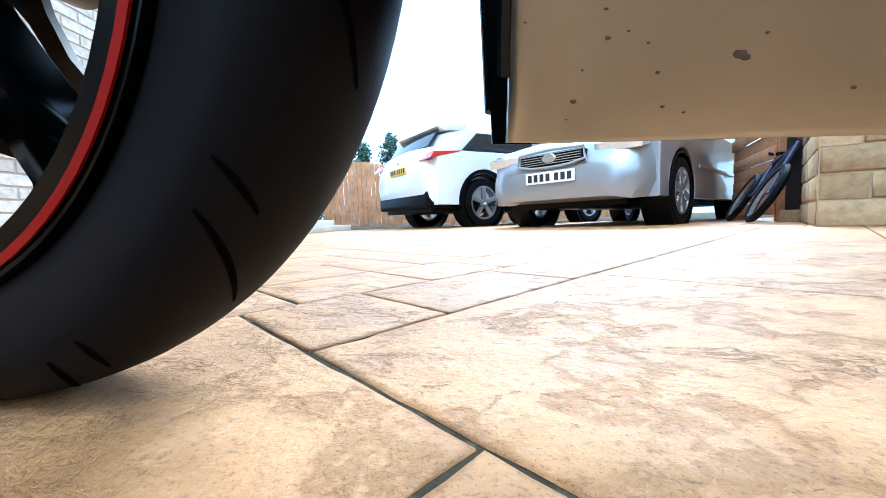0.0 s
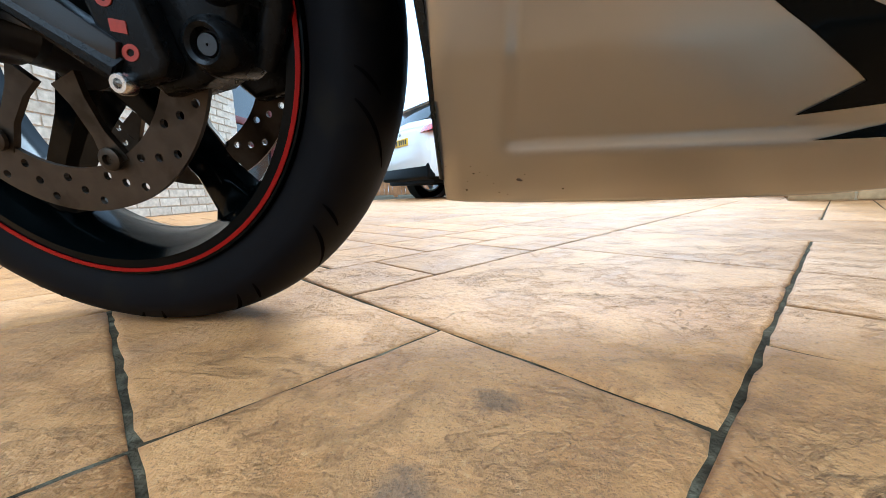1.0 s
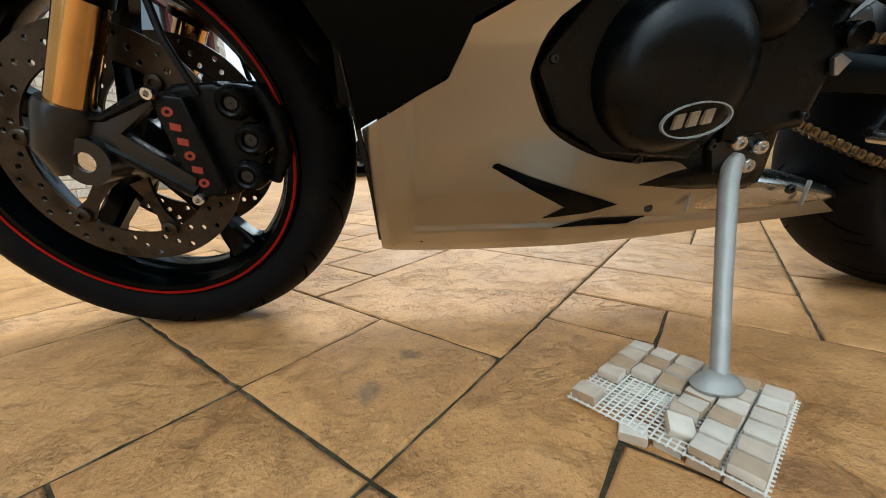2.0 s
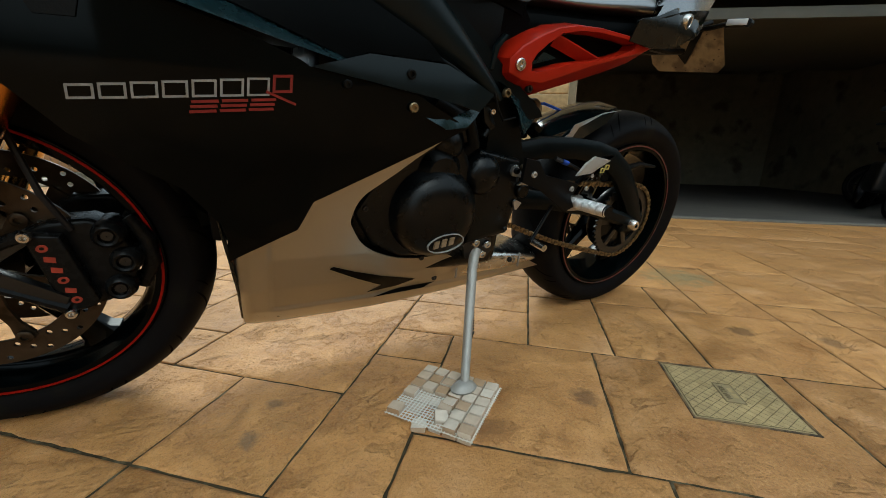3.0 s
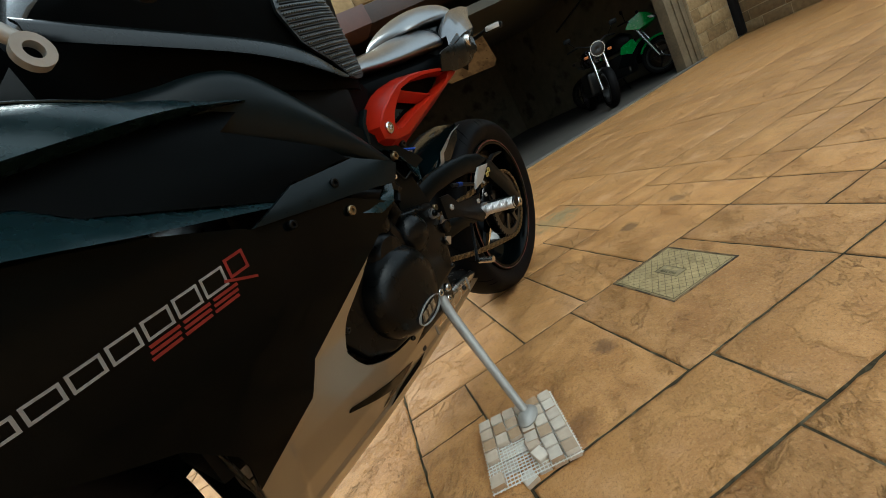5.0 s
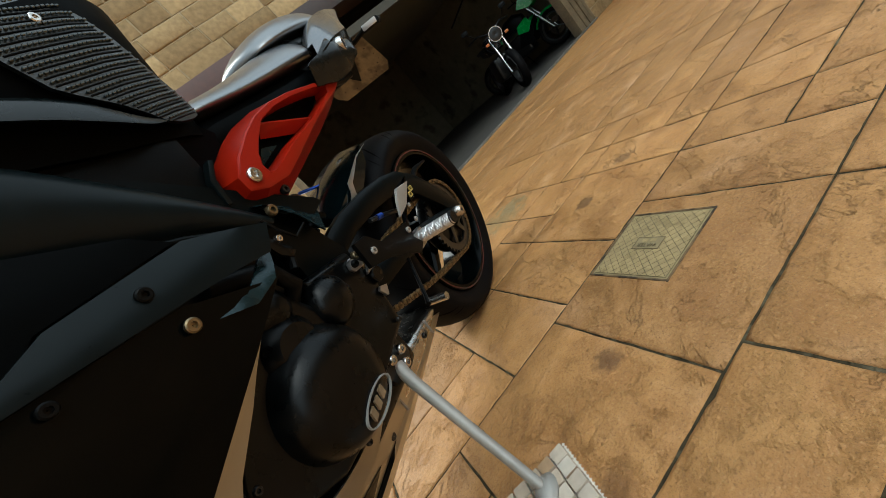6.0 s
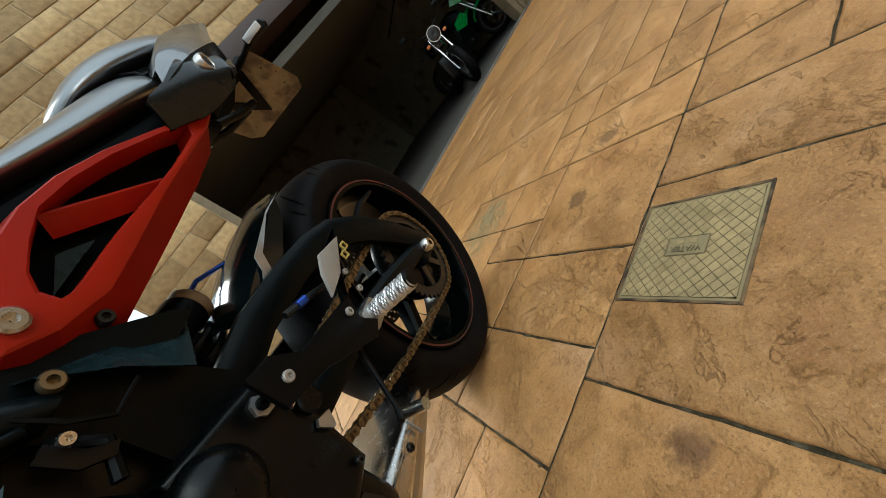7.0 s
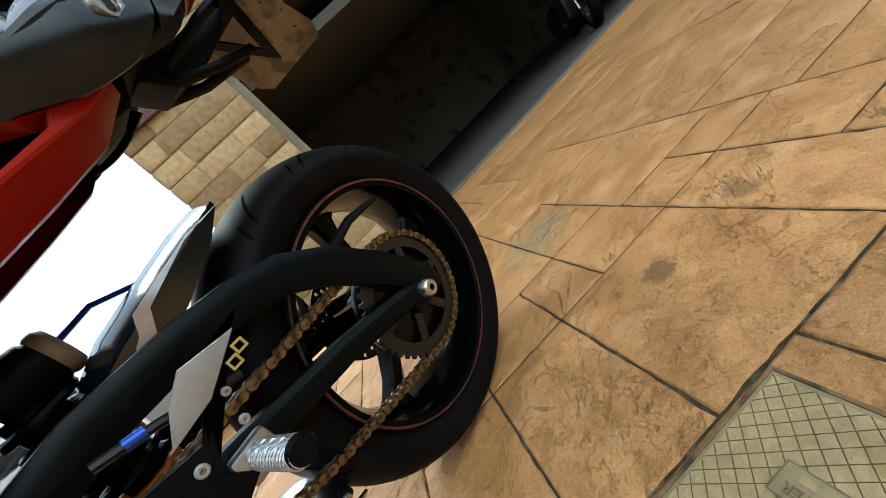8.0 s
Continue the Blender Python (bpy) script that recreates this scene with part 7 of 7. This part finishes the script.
def course_wall(name, u0, u1, z0, z1, thick, m, label, openings=(), course=0.075, length=0.225, material=PALE_BRICK, mortar=PALE_MORTAR):
    """A brick wall pierced by openings (u0, u1, z0, z1); its bricks are one joined skin on the seen face."""
    cuts_u = sorted({u0, u1, *(v for o in openings for v in o[:2])})
    cuts_z = sorted({z0, z1, *(v for o in openings for v in o[2:])})
    bm = bmesh.new()
    for a, c in zip(cuts_u, cuts_u[1:]):
        for e, g in zip(cuts_z, cuts_z[1:]):
            mu, mz = (a + c) / 2, (e + g) / 2
            if not any(o[0] < mu < o[1] and o[2] < mz < o[3] for o in openings):
                add_box(bm, (a, 0, e), (c, thick, g))
    bmesh.ops.remove_doubles(bm, verts=bm.verts, dist=0.0005)
    wall = put(name, bm, mortar)
    wall.matrix_world = m
    tagged(wall, label, "wall", kind="structure")
    vs, fs = [], []
    row, z = 0, z0
    while z < z1 - 0.02:
        u = u0 - (length / 2 if row % 2 else 0)
        while u < u1:
            a, c = max(u, u0) + 0.005, min(u + length, u1) - 0.005
            mu, mz = (a + c) / 2, z + course / 2
            if c - a > 0.03 and not any(o[0] - 0.02 < mu < o[1] + 0.02 and o[2] < mz < o[3] for o in openings):
                b = len(vs)
                vs += [(p, y, q) for y, g in ((0.002, 0), (-0.008, 0.003)) for p, q in ((a + g, z + 0.005 + g), (c - g, z + 0.005 + g), (c - g, z + course - 0.005 - g), (a + g, z + course - 0.005 - g))]
                fs += [(b + k, b + (k + 1) % 4, b + 4 + (k + 1) % 4, b + 4 + k) for k in range(4)] + [(b + 4, b + 5, b + 6, b + 7)]
            u += length
        z += course
        row += 1
    me = bpy.data.meshes.new("bricks")
    me.from_pydata(vs, [], fs)
    me.materials.append(material)
    skin = new("bricks", me)
    skin.parent = wall
    tagged(skin, kind="stuff")
    return wall


# local u runs along world +y; the seen face looks to +x, so the wall is turned over
hm = Matrix(((0, -1, 0, -2.9), (1, 0, 0, -2.4), (0, 0, 1, 0), (0, 0, 0, 1)))
course_wall("wall_house_west", 0, 8.6, 0.0, 3.6, 0.3, hm, "pale buff brick house wall", openings=((6.3, 7.3, 0.18, 2.2), (7.6, 8.4, 0.18, 2.2)))
for nm, a, c in (("door_1", 6.3, 7.3), ("window_1", 7.6, 8.4)):
    d = thing(nm, "dark red framed glazed porch door in the pale house wall", "door", m=hm, kind="structure")
    for lo, hi in (((a, 0.06, 0.18), (a + 0.09, 0.16, 2.2)), ((c - 0.09, 0.06, 0.18), (c, 0.16, 2.2)), ((a + 0.09, 0.06, 2.08), (c - 0.09, 0.16, 2.2)), ((a + 0.09, 0.06, 0.18), (c - 0.09, 0.16, 0.34)), ((a + 0.09, 0.07, 1.0), (c - 0.09, 0.15, 1.08))):
        part("frame", box(lo, hi, 0.006), DOOR_RED, d)
    part("pane", box((a + 0.09, 0.10, 0.34), (c - 0.09, 0.108, 1.0)), GLASS_DARK, d)
    part("pane", box((a + 0.09, 0.10, 1.08), (c - 0.09, 0.108, 2.08)), GLASS_DARK, d)
for k, (w, z) in enumerate(((0.62, 0.09), (0.32, 0.18))):
    st = put("door_step", box((6.1, -w, z - 0.09), (8.6, 0.0, z), 0.01), mat("pale_step", (0.5, 0.45, 0.36), 0.85, vary=0.2, scale=20))
    st.matrix_world = hm
    tagged(st, "pale stone door step of the house", "step", kind="structure")
inner = put("house_inner_wall", box((5.8, 1.6, 0), (8.6, 1.7, 3.6)), GARAGE_IN)
inner.matrix_world = hm
tagged(inner, "dim inner wall behind the porch glass", "wall", kind="structure")
# unseen wall, added to darken what the bike's black side reflects
south = Matrix(((-1, 0, 0, 7.0), (0, -1, 0, -6.5), (0, 0, 1, 0), (0, 0, 0, 1)))
course_wall("wall_house_south", 0, 11.0, 0.0, 2.6, 0.3, south, "added brown brick wall behind the camera, out of view", course=0.15, length=0.45, material=STONE_OLD, mortar=MORTAR)

# ---- far side of the drive: timber fences, gate, post, leaning bicycle, conifers
def fence_run(name, p, q, height, label, slat=0.11, horizontal=False):
    """Boards between posts from p to q."""
    p, q = Vector((*p, 0)), Vector((*q, 0))
    length, turn = (q - p).length, math.degrees(math.atan2(q.y - p.y, q.x - p.x))
    f = thing(name, label, "fence", "timber fences", pose(p.x, p.y, 0, 0, 0, turn))
    n = max(1, round(length / 1.5))
    for k in range(n + 1):
        x = length * k / n
        part("post", box((x - 0.045, -0.045, -0.005), (x + 0.045, 0.045, height + 0.08), 0.006), FENCE_WOOD, f)
    if horizontal:
        z = 0.06
        while z < height - 0.05:
            part("board", box((0, -0.062, z), (length, -0.046, z + slat), 0.003, pose(0, 0, 0, random.uniform(-2, 2))), FENCE_WOOD, f)
            z += slat + 0.003
    else:
        x = 0.0
        while x < length - 0.02:
            rise = 0.10 * math.sin(math.pi * ((x / 1.5) % 1))
            part("board", box((x, -0.062, 0.05), (x + slat - 0.008, -0.046, height - 0.05 + rise), 0.003), FENCE_WOOD, f)
            x += slat
        for z in (0.3, height - 0.35):
            part("rail", box((0, -0.045, z), (length, -0.005, z + 0.07), 0.004), FENCE_WOOD, f)
    return f


fence_run("garden_fence", (-3.6, 8.6), (-0.6, 9.8), 1.55, "orange-brown timber fence with arched panels")
fence_run("garden_fence", (-0.6, 9.8), (6.5, 13.0), 1.7, "orange-brown timber fence behind the cars")
sidefence = fence_run("slatted_screen", (2.95, 4.50), (2.42, 3.25), 1.15, "orange-brown slatted timber screen by the stone pier", 0.12, True)
post = thing("marker_post", "black square post on a stone foot", "post", m=pose(2.33, 3.03, 0, 0, 0, 40))
part("shaft", box((-0.05, -0.05, 0.10), (0.05, 0.05, 0.95), 0.004), PIPE_BLACK, post)
part("foot", box((-0.075, -0.075, -0.004), (0.075, 0.075, 0.10), 0.01), STONE, post)


def build_bmx(m):
    b = thing("bicycle", "small dark and white bicycle leaning on the pier", "bicycle", m=m)
    for x in (-0.42, 0.42):
        w = part("wheel", lathe([(-0.022, 0.20), (-0.024, 0.235), (0, 0.25), (0.024, 0.235), (0.022, 0.20)], (x, 0, 0.25), 40), RUBBER, b)
        part("rim", lathe([(-0.012, 0.185), (-0.012, 0.20), (0.012, 0.20), (0.012, 0.185)], (x, 0, 0.25), 40), ALLOY, w)
        for k in range(12):
            a = math.pi * k / 6
            part("spoke", tube([(x, 0, 0.25), (x + 0.19 * math.cos(a), 0, 0.25 + 0.19 * math.sin(a))], 0.0015, 4), STEEL, w)
    frame_mat = mat("bicycle_frame", (0.03, 0.035, 0.07), 0.35, vary=0.2)
    for a, c, r in (((-0.27, 0, 0.62), (0.02, 0, 0.27), 0.020), ((-0.28, 0, 0.66), (0.10, 0, 0.56), 0.016), ((0.02, 0, 0.27), (0.12, 0, 0.62), 0.016), ((0.02, 0, 0.27), (0.42, 0, 0.25), 0.010), ((0.11, 0, 0.56), (0.42, 0, 0.25), 0.010), ((-0.29, 0, 0.70), (-0.42, 0, 0.25), 0.016)):
        part("frame_tube", tube([a, c], r, 10), frame_mat, b)
    part("saddle", loft([pad_ring(*r) for r in ((0.0, 0.015, 0.635, 0.66), (0.1, 0.04, 0.63, 0.665), (0.2, 0.065, 0.64, 0.675), (0.22, 0.05, 0.645, 0.67))]), BLACK_PLASTIC, b)
    part("handlebar", tube([(-0.30, -0.30, 0.84), (-0.31, -0.14, 0.86), (-0.30, -0.06, 0.72), (-0.30, 0.06, 0.72), (-0.31, 0.14, 0.86), (-0.30, 0.30, 0.84)], 0.011, 8), STEEL, b)
    part("crank", tube([(0.02, -0.06, 0.27), (0.10, -0.08, 0.16)], 0.010, 8), RED_STRIPE, b)
    return b


build_bmx(pose(2.09, 3.33, 0.008, 0, 0, 64) @ pose(0, 0, 0.0, 28, 0, 0))


def conifer(x, y, h, seed, label):
    """A slim conifer: tapered trunk, drooping limbs, many small sprays."""
    r = random.Random(seed)
    t = thing("conifer", label, "tree", "trees beyond the fence", pose(x, y, -0.007))
    part("trunk", tube([(0, 0, 0), (0.03, 0.02, h * 0.5), (0, 0, h)], [0.13, 0.08, 0.015], 10), BARK, t)
    limbs, vs, fs = bmesh.new(), [], []
    for k in range(46):
        z = h * (0.10 + 0.88 * k / 46)
        reach = (h - z) * 0.26 * r.uniform(0.6, 1.15) + 0.12
        a = r.uniform(0, 2 * math.pi)
        tip = Vector((reach * math.cos(a), reach * math.sin(a), z - 0.1 * reach))
        add_tube(limbs, [(0, 0, z), tip], [0.025, 0.006], 5)
        for _ in range(60):
            f = r.uniform(0.15, 1.05)
            c = Vector((0, 0, z)).lerp(tip, f) + Vector((r.gauss(0, 0.09), r.gauss(0, 0.09), r.gauss(0, 0.07)))
            d = Vector((r.uniform(-1, 1), r.uniform(-1, 1), r.uniform(-0.8, 0.3))).normalized() * r.uniform(0.07, 0.14)
            e = d.orthogonal().normalized() * r.uniform(0.02, 0.04)
            b = len(vs)
            vs += [tuple(c - e), tuple(c + d * 0.5 - e * 1.4), tuple(c + d), tuple(c + d * 0.5 + e * 1.4), tuple(c + e)]
            fs.append((b, b + 1, b + 2, b + 3, b + 4))
    part("limbs", limbs, BARK, t)
    me = bpy.data.meshes.new("crown")
    me.from_pydata(vs, [], fs)
    me.materials.append(LEAF)
    new("crown", me).parent = t


for k, (x, y, h) in enumerate(((-4.2, 14.5, 3.3), (-3.2, 15.2, 3.8), (-5.4, 14.0, 2.9), (-2.2, 15.6, 3.2))):
    conifer(x, y, h, 40 + k, "dark green conifer beyond the timber fence")


# ---- two motorcycles in the garage
def parked_bike(name, label, m, panel, faired):
    b = thing(name, label, "motorcycle", "motorcycles in the garage", m)
    for x in (-0.68, 0.68):
        w = part("wheel", lathe(tyre_profile(0.06, 0.22, 0.30), (x, 0, 0.30), 40), RUBBER, b)
        part("rim", lathe([(-0.05, 0.20), (-0.052, 0.225), (0.052, 0.225), (0.05, 0.20)], (x, 0, 0.30), 40), DARK_ALLOY, w)
        part("disc", lathe([(-0.062, 0.07), (-0.062, 0.14), (-0.058, 0.14), (-0.058, 0.07)], (x, 0, 0.30), 32), DISC_STEEL, w)
        for k in range(5):
            a = 2 * math.pi * k / 5
            part("spoke", tube([(x + 0.03 * math.cos(a), 0, 0.30 + 0.03 * math.sin(a)), (x + 0.21 * math.cos(a), 0, 0.30 + 0.21 * math.sin(a))], 0.012, 6), DARK_ALLOY, w)
    for s in (-1, 1):
        part("fork_leg", tube([(-0.68, s * 0.09, 0.30), (-0.45, s * 0.09, 0.88)], [0.022, 0.026], 12), STEEL, b)
        part("handlebar", tube([(-0.42, s * 0.05, 0.95), (-0.40, s * 0.20, 1.02), (-0.32, s * 0.36, 1.0)], 0.012, 8), BLACK_PLASTIC, b)
        mir = part("mirror", loft([pad_ring(*r) for r in ((-0.01, 0.03, -0.02, 0.02), (0.0, 0.055, -0.032, 0.032), (0.012, 0.05, -0.03, 0.03))]), BLACK_PLASTIC, b)
        mir.matrix_basis = pose(-0.42, s * 0.34, 1.16)
        part("mirror_stalk", tube([(-0.40, s * 0.24, 1.02), (-0.42, s * 0.34, 1.15)], 0.006, 6), BLACK_PLASTIC, b)
    part("engine", box((-0.25, -0.16, 0.25), (0.22, 0.16, 0.62), 0.05, seg=3), DARK_ALLOY, b)
    part("tank", loft([tank_ring(*r) for r in ((-0.32, 0.08, 0.72, 0.86, 0.9), (-0.2, 0.15, 0.70, 0.95, 0.9), (0.0, 0.15, 0.70, 0.95, 0.9), (0.15, 0.09, 0.70, 0.86, 0.9))]), BLACK_PLASTIC if faired else panel, b)
    part("seat", loft([pad_ring(*r) for r in ((0.12, 0.09, 0.72, 0.80), (0.35, 0.13, 0.74, 0.81), (0.6, 0.10, 0.82, 0.90), (0.75, 0.05, 0.86, 0.91))]), SEAT_BLACK, b)
    part("swingarm", tube([(0.15, -0.09, 0.38), (0.68, -0.09, 0.30)], 0.025, 10), FRAME_BLACK, b)
    part("stand", tube([(0.05, -0.12, 0.28), (0.02, -0.24, 0.03)], 0.01, 8), BLACK_PLASTIC, b)
    if faired:
        for s in (-1, 1):
            part("headlamp_cowl", shell([(-0.74, 0.86), (-0.52, 0.82), (-0.34, 0.92), (-0.42, 1.02), (-0.60, 1.06), (-0.72, 0.96)], lambda x, z: interp([(-0.75, 0.03), (-0.6, 0.12), (-0.34, 0.17)], x), 0.006, 0.05, s), panel, b)
            part("side_panel", shell([(-0.45, 0.72), (-0.2, 0.60), (-0.05, 0.40), (-0.30, 0.34), (-0.42, 0.5)], lambda x, z: 0.19, 0.006, 0.05, s), BLACK_PLASTIC, b)
            part("lamp", prism([(-0.762, 0.875), (-0.735, 0.930), (-0.66, 0.950), (-0.70, 0.890)], s * 0.015, s * 0.095, 0.008), LAMP_CLEAR, b)
            part("radiator_cowl", shell([(-0.40, 0.74), (-0.20, 0.70), (-0.16, 0.60), (-0.34, 0.52), (-0.46, 0.62)], lambda x, z: 0.20, 0.006, 0.05, s), panel, b)
        guard = []
        for k in range(9):
            a = radians(30 + 110 * k / 8)
            guard.append([(-0.68 + rr * math.cos(a), yy, 0.30 + rr * math.sin(a)) for rr, yy in ((0.29, -0.075), (0.325, -0.06), (0.33, 0.0), (0.325, 0.06), (0.29, 0.075), (0.30, 0.0))])
        part("mudguard", loft(guard), panel, b)
    else:
        lamp = part("headlamp", lathe([(-0.08, 0.001), (-0.075, 0.05), (-0.05, 0.085), (0.0, 0.10), (0.02, 0.10), (0.02, 0.001)], n=28), BLACK_PLASTIC, b)
        lamp.matrix_basis = pose(-0.58, 0, 0.88, 0, 0, 90)
        part("lens", lathe([(0.021, 0.001), (0.036, 0.05), (0.024, 0.095), (0.021, 0.095)], n=28), DARK_ALLOY, lamp)
        part("lamp_rim", lathe([(0.014, 0.098), (0.014, 0.106), (0.03, 0.106), (0.03, 0.094)], n=28), STEEL, lamp)
        for s in (-1, 1):
            part("indicator", box((-0.57, s * 0.14, 0.80), (-0.53, s * 0.20, 0.84), 0.012), ORANGE_PART, b)
    return b


# front wheels towards the opening
parked_bike("parked_motorcycle", "black naked motorcycle with a round headlamp in the dark garage", GM @ pose(2.27, 0.93, 0.012, 0, 0, 60) @ pose(0, 0, 0, 7) @ Matrix.Scale(0.84, 4), mat("dark_tank_paint", (0.012, 0.012, 0.014), 0.25, coat=0.4), False)
parked_bike("parked_motorcycle", "green and black faired motorcycle in the dark garage", GM @ pose(3.14, 1.26, 0.012, 0, 0, 112) @ pose(0, 0, 0, 7) @ Matrix.Scale(0.86, 4), GREEN, True)


# ---- stamped slabs of the drive, laid in an uneven ashlar grid; a stop-tap cover sits in one of them
U_LINES = [-0.85, -0.657, -0.47, -0.285, -0.055, 0.11, 0.305, 0.46, 0.515, 0.73, 0.865, 1.065, 1.235, 1.425, 1.78, 2.10]
V_LINES = [-1.228, -0.828, -0.64, -0.475, -0.305, -0.235, -0.165, -0.074, 0.07, 0.215, 0.28, 0.39, 0.435, 0.58, 0.66, 1.024]
LAID = [(-0.055, 0.11, -0.074, 0.07), (-0.055, 0.11, -0.475, -0.074), (0.11, 0.46, -0.305, 0.07), (-0.285, -0.055, -0.475, -0.235),
        (-0.47, -0.055, -0.235, 0.28), (-0.055, 0.305, 0.07, 0.28), (0.305, 0.515, 0.07, 0.435), (0.515, 0.73, 0.07, 0.435),
        (0.73, 1.065, 0.07, 0.435), (0.46, 0.865, -0.305, 0.07), (0.865, 1.065, -0.305, 0.07), (1.065, 1.24, -0.165, 0.07),
        (1.065, 1.235, -0.305, -0.165), (0.515, 0.865, -0.475, -0.305), (0.11, 0.515, -0.475, -0.305), (0.865, 1.24, -0.475, -0.305),
        (1.065, 1.24, 0.07, 0.435), (1.24, 1.425, 0.07, 0.215), (1.235, 1.425, 0.215, 0.435), (1.24, 1.425, -0.165, 0.07)]

LAID_FRONT = [(-0.657, -0.285, -0.828, -0.475), (-0.285, -0.055, -0.64, -0.475), (-0.055, 0.46, -0.64, -0.475), (-0.657, -0.285, -0.475, -0.235), (-0.85, -0.657, -0.305, -0.165),
              (-0.657, -0.47, -0.235, -0.074), (-0.657, -0.47, -0.074, 0.215), (-0.85, -0.657, -0.165, 0.07), (-0.657, -0.47, 0.215, 0.435), (-0.47, -0.055, 0.28, 0.64),
              (-0.055, 0.305, 0.28, 0.64), (-0.285, 0.11, -1.228, -0.64), (0.305, 0.515, 0.435, 1.024), (0.515, 0.73, 0.435, 0.64), (-0.85, -0.657, 0.07, 0.28), (-0.85, -0.657, -0.64, -0.305),
              (0.73, 0.865, 0.435, 0.66), (0.865, 1.065, 0.435, 0.66), (1.065, 1.235, 0.435, 0.58), (1.235, 1.425, 0.435, 0.58), (1.065, 1.425, 0.58, 1.024), (1.425, 1.78, 0.215, 0.39), (1.425, 1.78, 0.07, 0.215), (1.425, 2.10, 0.39, 0.66),
              (1.24, 1.78, -0.305, -0.165), (1.425, 1.78, -0.165, 0.07)]


def slab_lines(core, lo, hi, pitch, seed):
    rng = random.Random(seed)
    out = list(core)
    while out[0] > lo:
        out.insert(0, out[0] - pitch * rng.uniform(0.85, 1.2))
    while out[-1] < hi:
        out.append(out[-1] + pitch * rng.uniform(0.85, 1.2))
    return out


us, vs = slab_lines(U_LINES, -5.5, 7.5, 0.24, 11), slab_lines(V_LINES, -5.5, 6.5, 0.24, 12)
taken = {}
slabs = []


def line_index(lines, value):
    return min(range(len(lines)), key=lambda i: abs(lines[i] - value))


for u0, u1, v0, v1 in LAID + LAID_FRONT:
    i0, i1, j0, j1 = line_index(us, u0), line_index(us, u1), line_index(vs, v0), line_index(vs, v1)
    slabs.append((us[i0], us[i1], vs[j0], vs[j1]))
    for i in range(i0, i1):
        for j in range(j0, j1):
            taken[i, j] = True
pave_rng = random.Random(21)
for j in range(len(vs) - 1):
    for i in range(len(us) - 1):
        if (i, j) in taken:
            continue
        wide, tall = pave_rng.choice(((1, 1), (2, 1), (2, 2), (1, 2), (2, 2), (3, 2), (2, 3), (2, 1)))
        a = 1
        while i + a < len(us) - 1 and (a < wide or us[i + a] - us[i] < 0.12) and (i + a, j) not in taken:
            a += 1
        c = 1
        while j + c < len(vs) - 1 and (c < tall or vs[j + c] - vs[j] < 0.12) and all((i + k, j + c) not in taken for k in range(a)):
            c += 1
        for p in range(a):
            for q in range(c):
                taken[i + p, j + q] = True
        slabs.append((us[i], us[i + a], vs[j], vs[j + c]))


def slab_faces(u0, u1, v0, v1, rng, fine):
    """Vertices and faces of one slab: ragged worn edges falling into the joint."""
    g, e = 0.0017, 0.0055
    rise = rng.uniform(-0.0006, 0.0006)
    nu, nv = (max(2, int((u1 - u0) / 0.022)), max(2, int((v1 - v0) / 0.022))) if fine else (2, 2)
    ring = [(k / nu, 0) for k in range(nu)] + [(1, k / nv) for k in range(nv)] + [(1 - k / nu, 1) for k in range(nu)] + [(0, 1 - k / nv) for k in range(nv)]
    wear = [rng.uniform(-0.0008, 0.0012) + (rng.uniform(0.001, 0.0035) if fine and rng.random() < 0.06 else 0) for _ in ring]
    rows, n = [], len(ring)
    for inset, z, share in ((g, -0.012, 0.7), (g + 0.0006, -0.0014 + rise, 0.9), (g + e, rise, 1.0)):
        for (a, c), w in zip(ring, wear):
            i = inset + w * share
            u, v = u0 + i + (u1 - u0 - 2 * i) * a, v0 + i + (v1 - v0 - 2 * i) * c
            p = UA * u + VA * v
            rows.append((p.x, p.y, z))
    faces = [(a * n + k, a * n + (k + 1) % n, (a + 1) * n + (k + 1) % n, (a + 1) * n + k) for a in range(2) for k in range(n)]
    return rows, faces + [tuple(range(2 * n, 3 * n))]


pavement = thing("pavement", "ochre stamped concrete paving with slate texture", "pavement", kind="structure")
slabs = [s for s in slabs if (UA * s[0] + VA * s[2] - GP).dot(GN) < -0.02 or (UA * s[0] + VA * s[2] - GP).dot(GD) < -1.9]
slabs.sort(key=lambda s: math.hypot((s[0] + s[1]) / 2 - 0.45, (s[2] + s[3]) / 2 + 0.1))
rest_v, rest_f = [], []
for k, s in enumerate(slabs):
    rows, faces = slab_faces(*s, pave_rng, k < 110)
    if k < 300:
        me = bpy.data.meshes.new("slab")
        me.from_pydata(rows, [], faces)
        me.polygons.foreach_set("use_smooth", [True] * len(me.polygons))
        me.materials.append(SLAB)
        new("slab", me).parent = pavement
    else:
        base = len(rest_v)
        rest_v += rows
        rest_f += [tuple(i + base for i in f) for f in faces]
me = bpy.data.meshes.new("far_slabs")
me.from_pydata(rest_v, [], rest_f)
me.materials.append(SLAB)
far = new("far_slabs", me)
far.parent = pavement
tagged(far, kind="stuff")
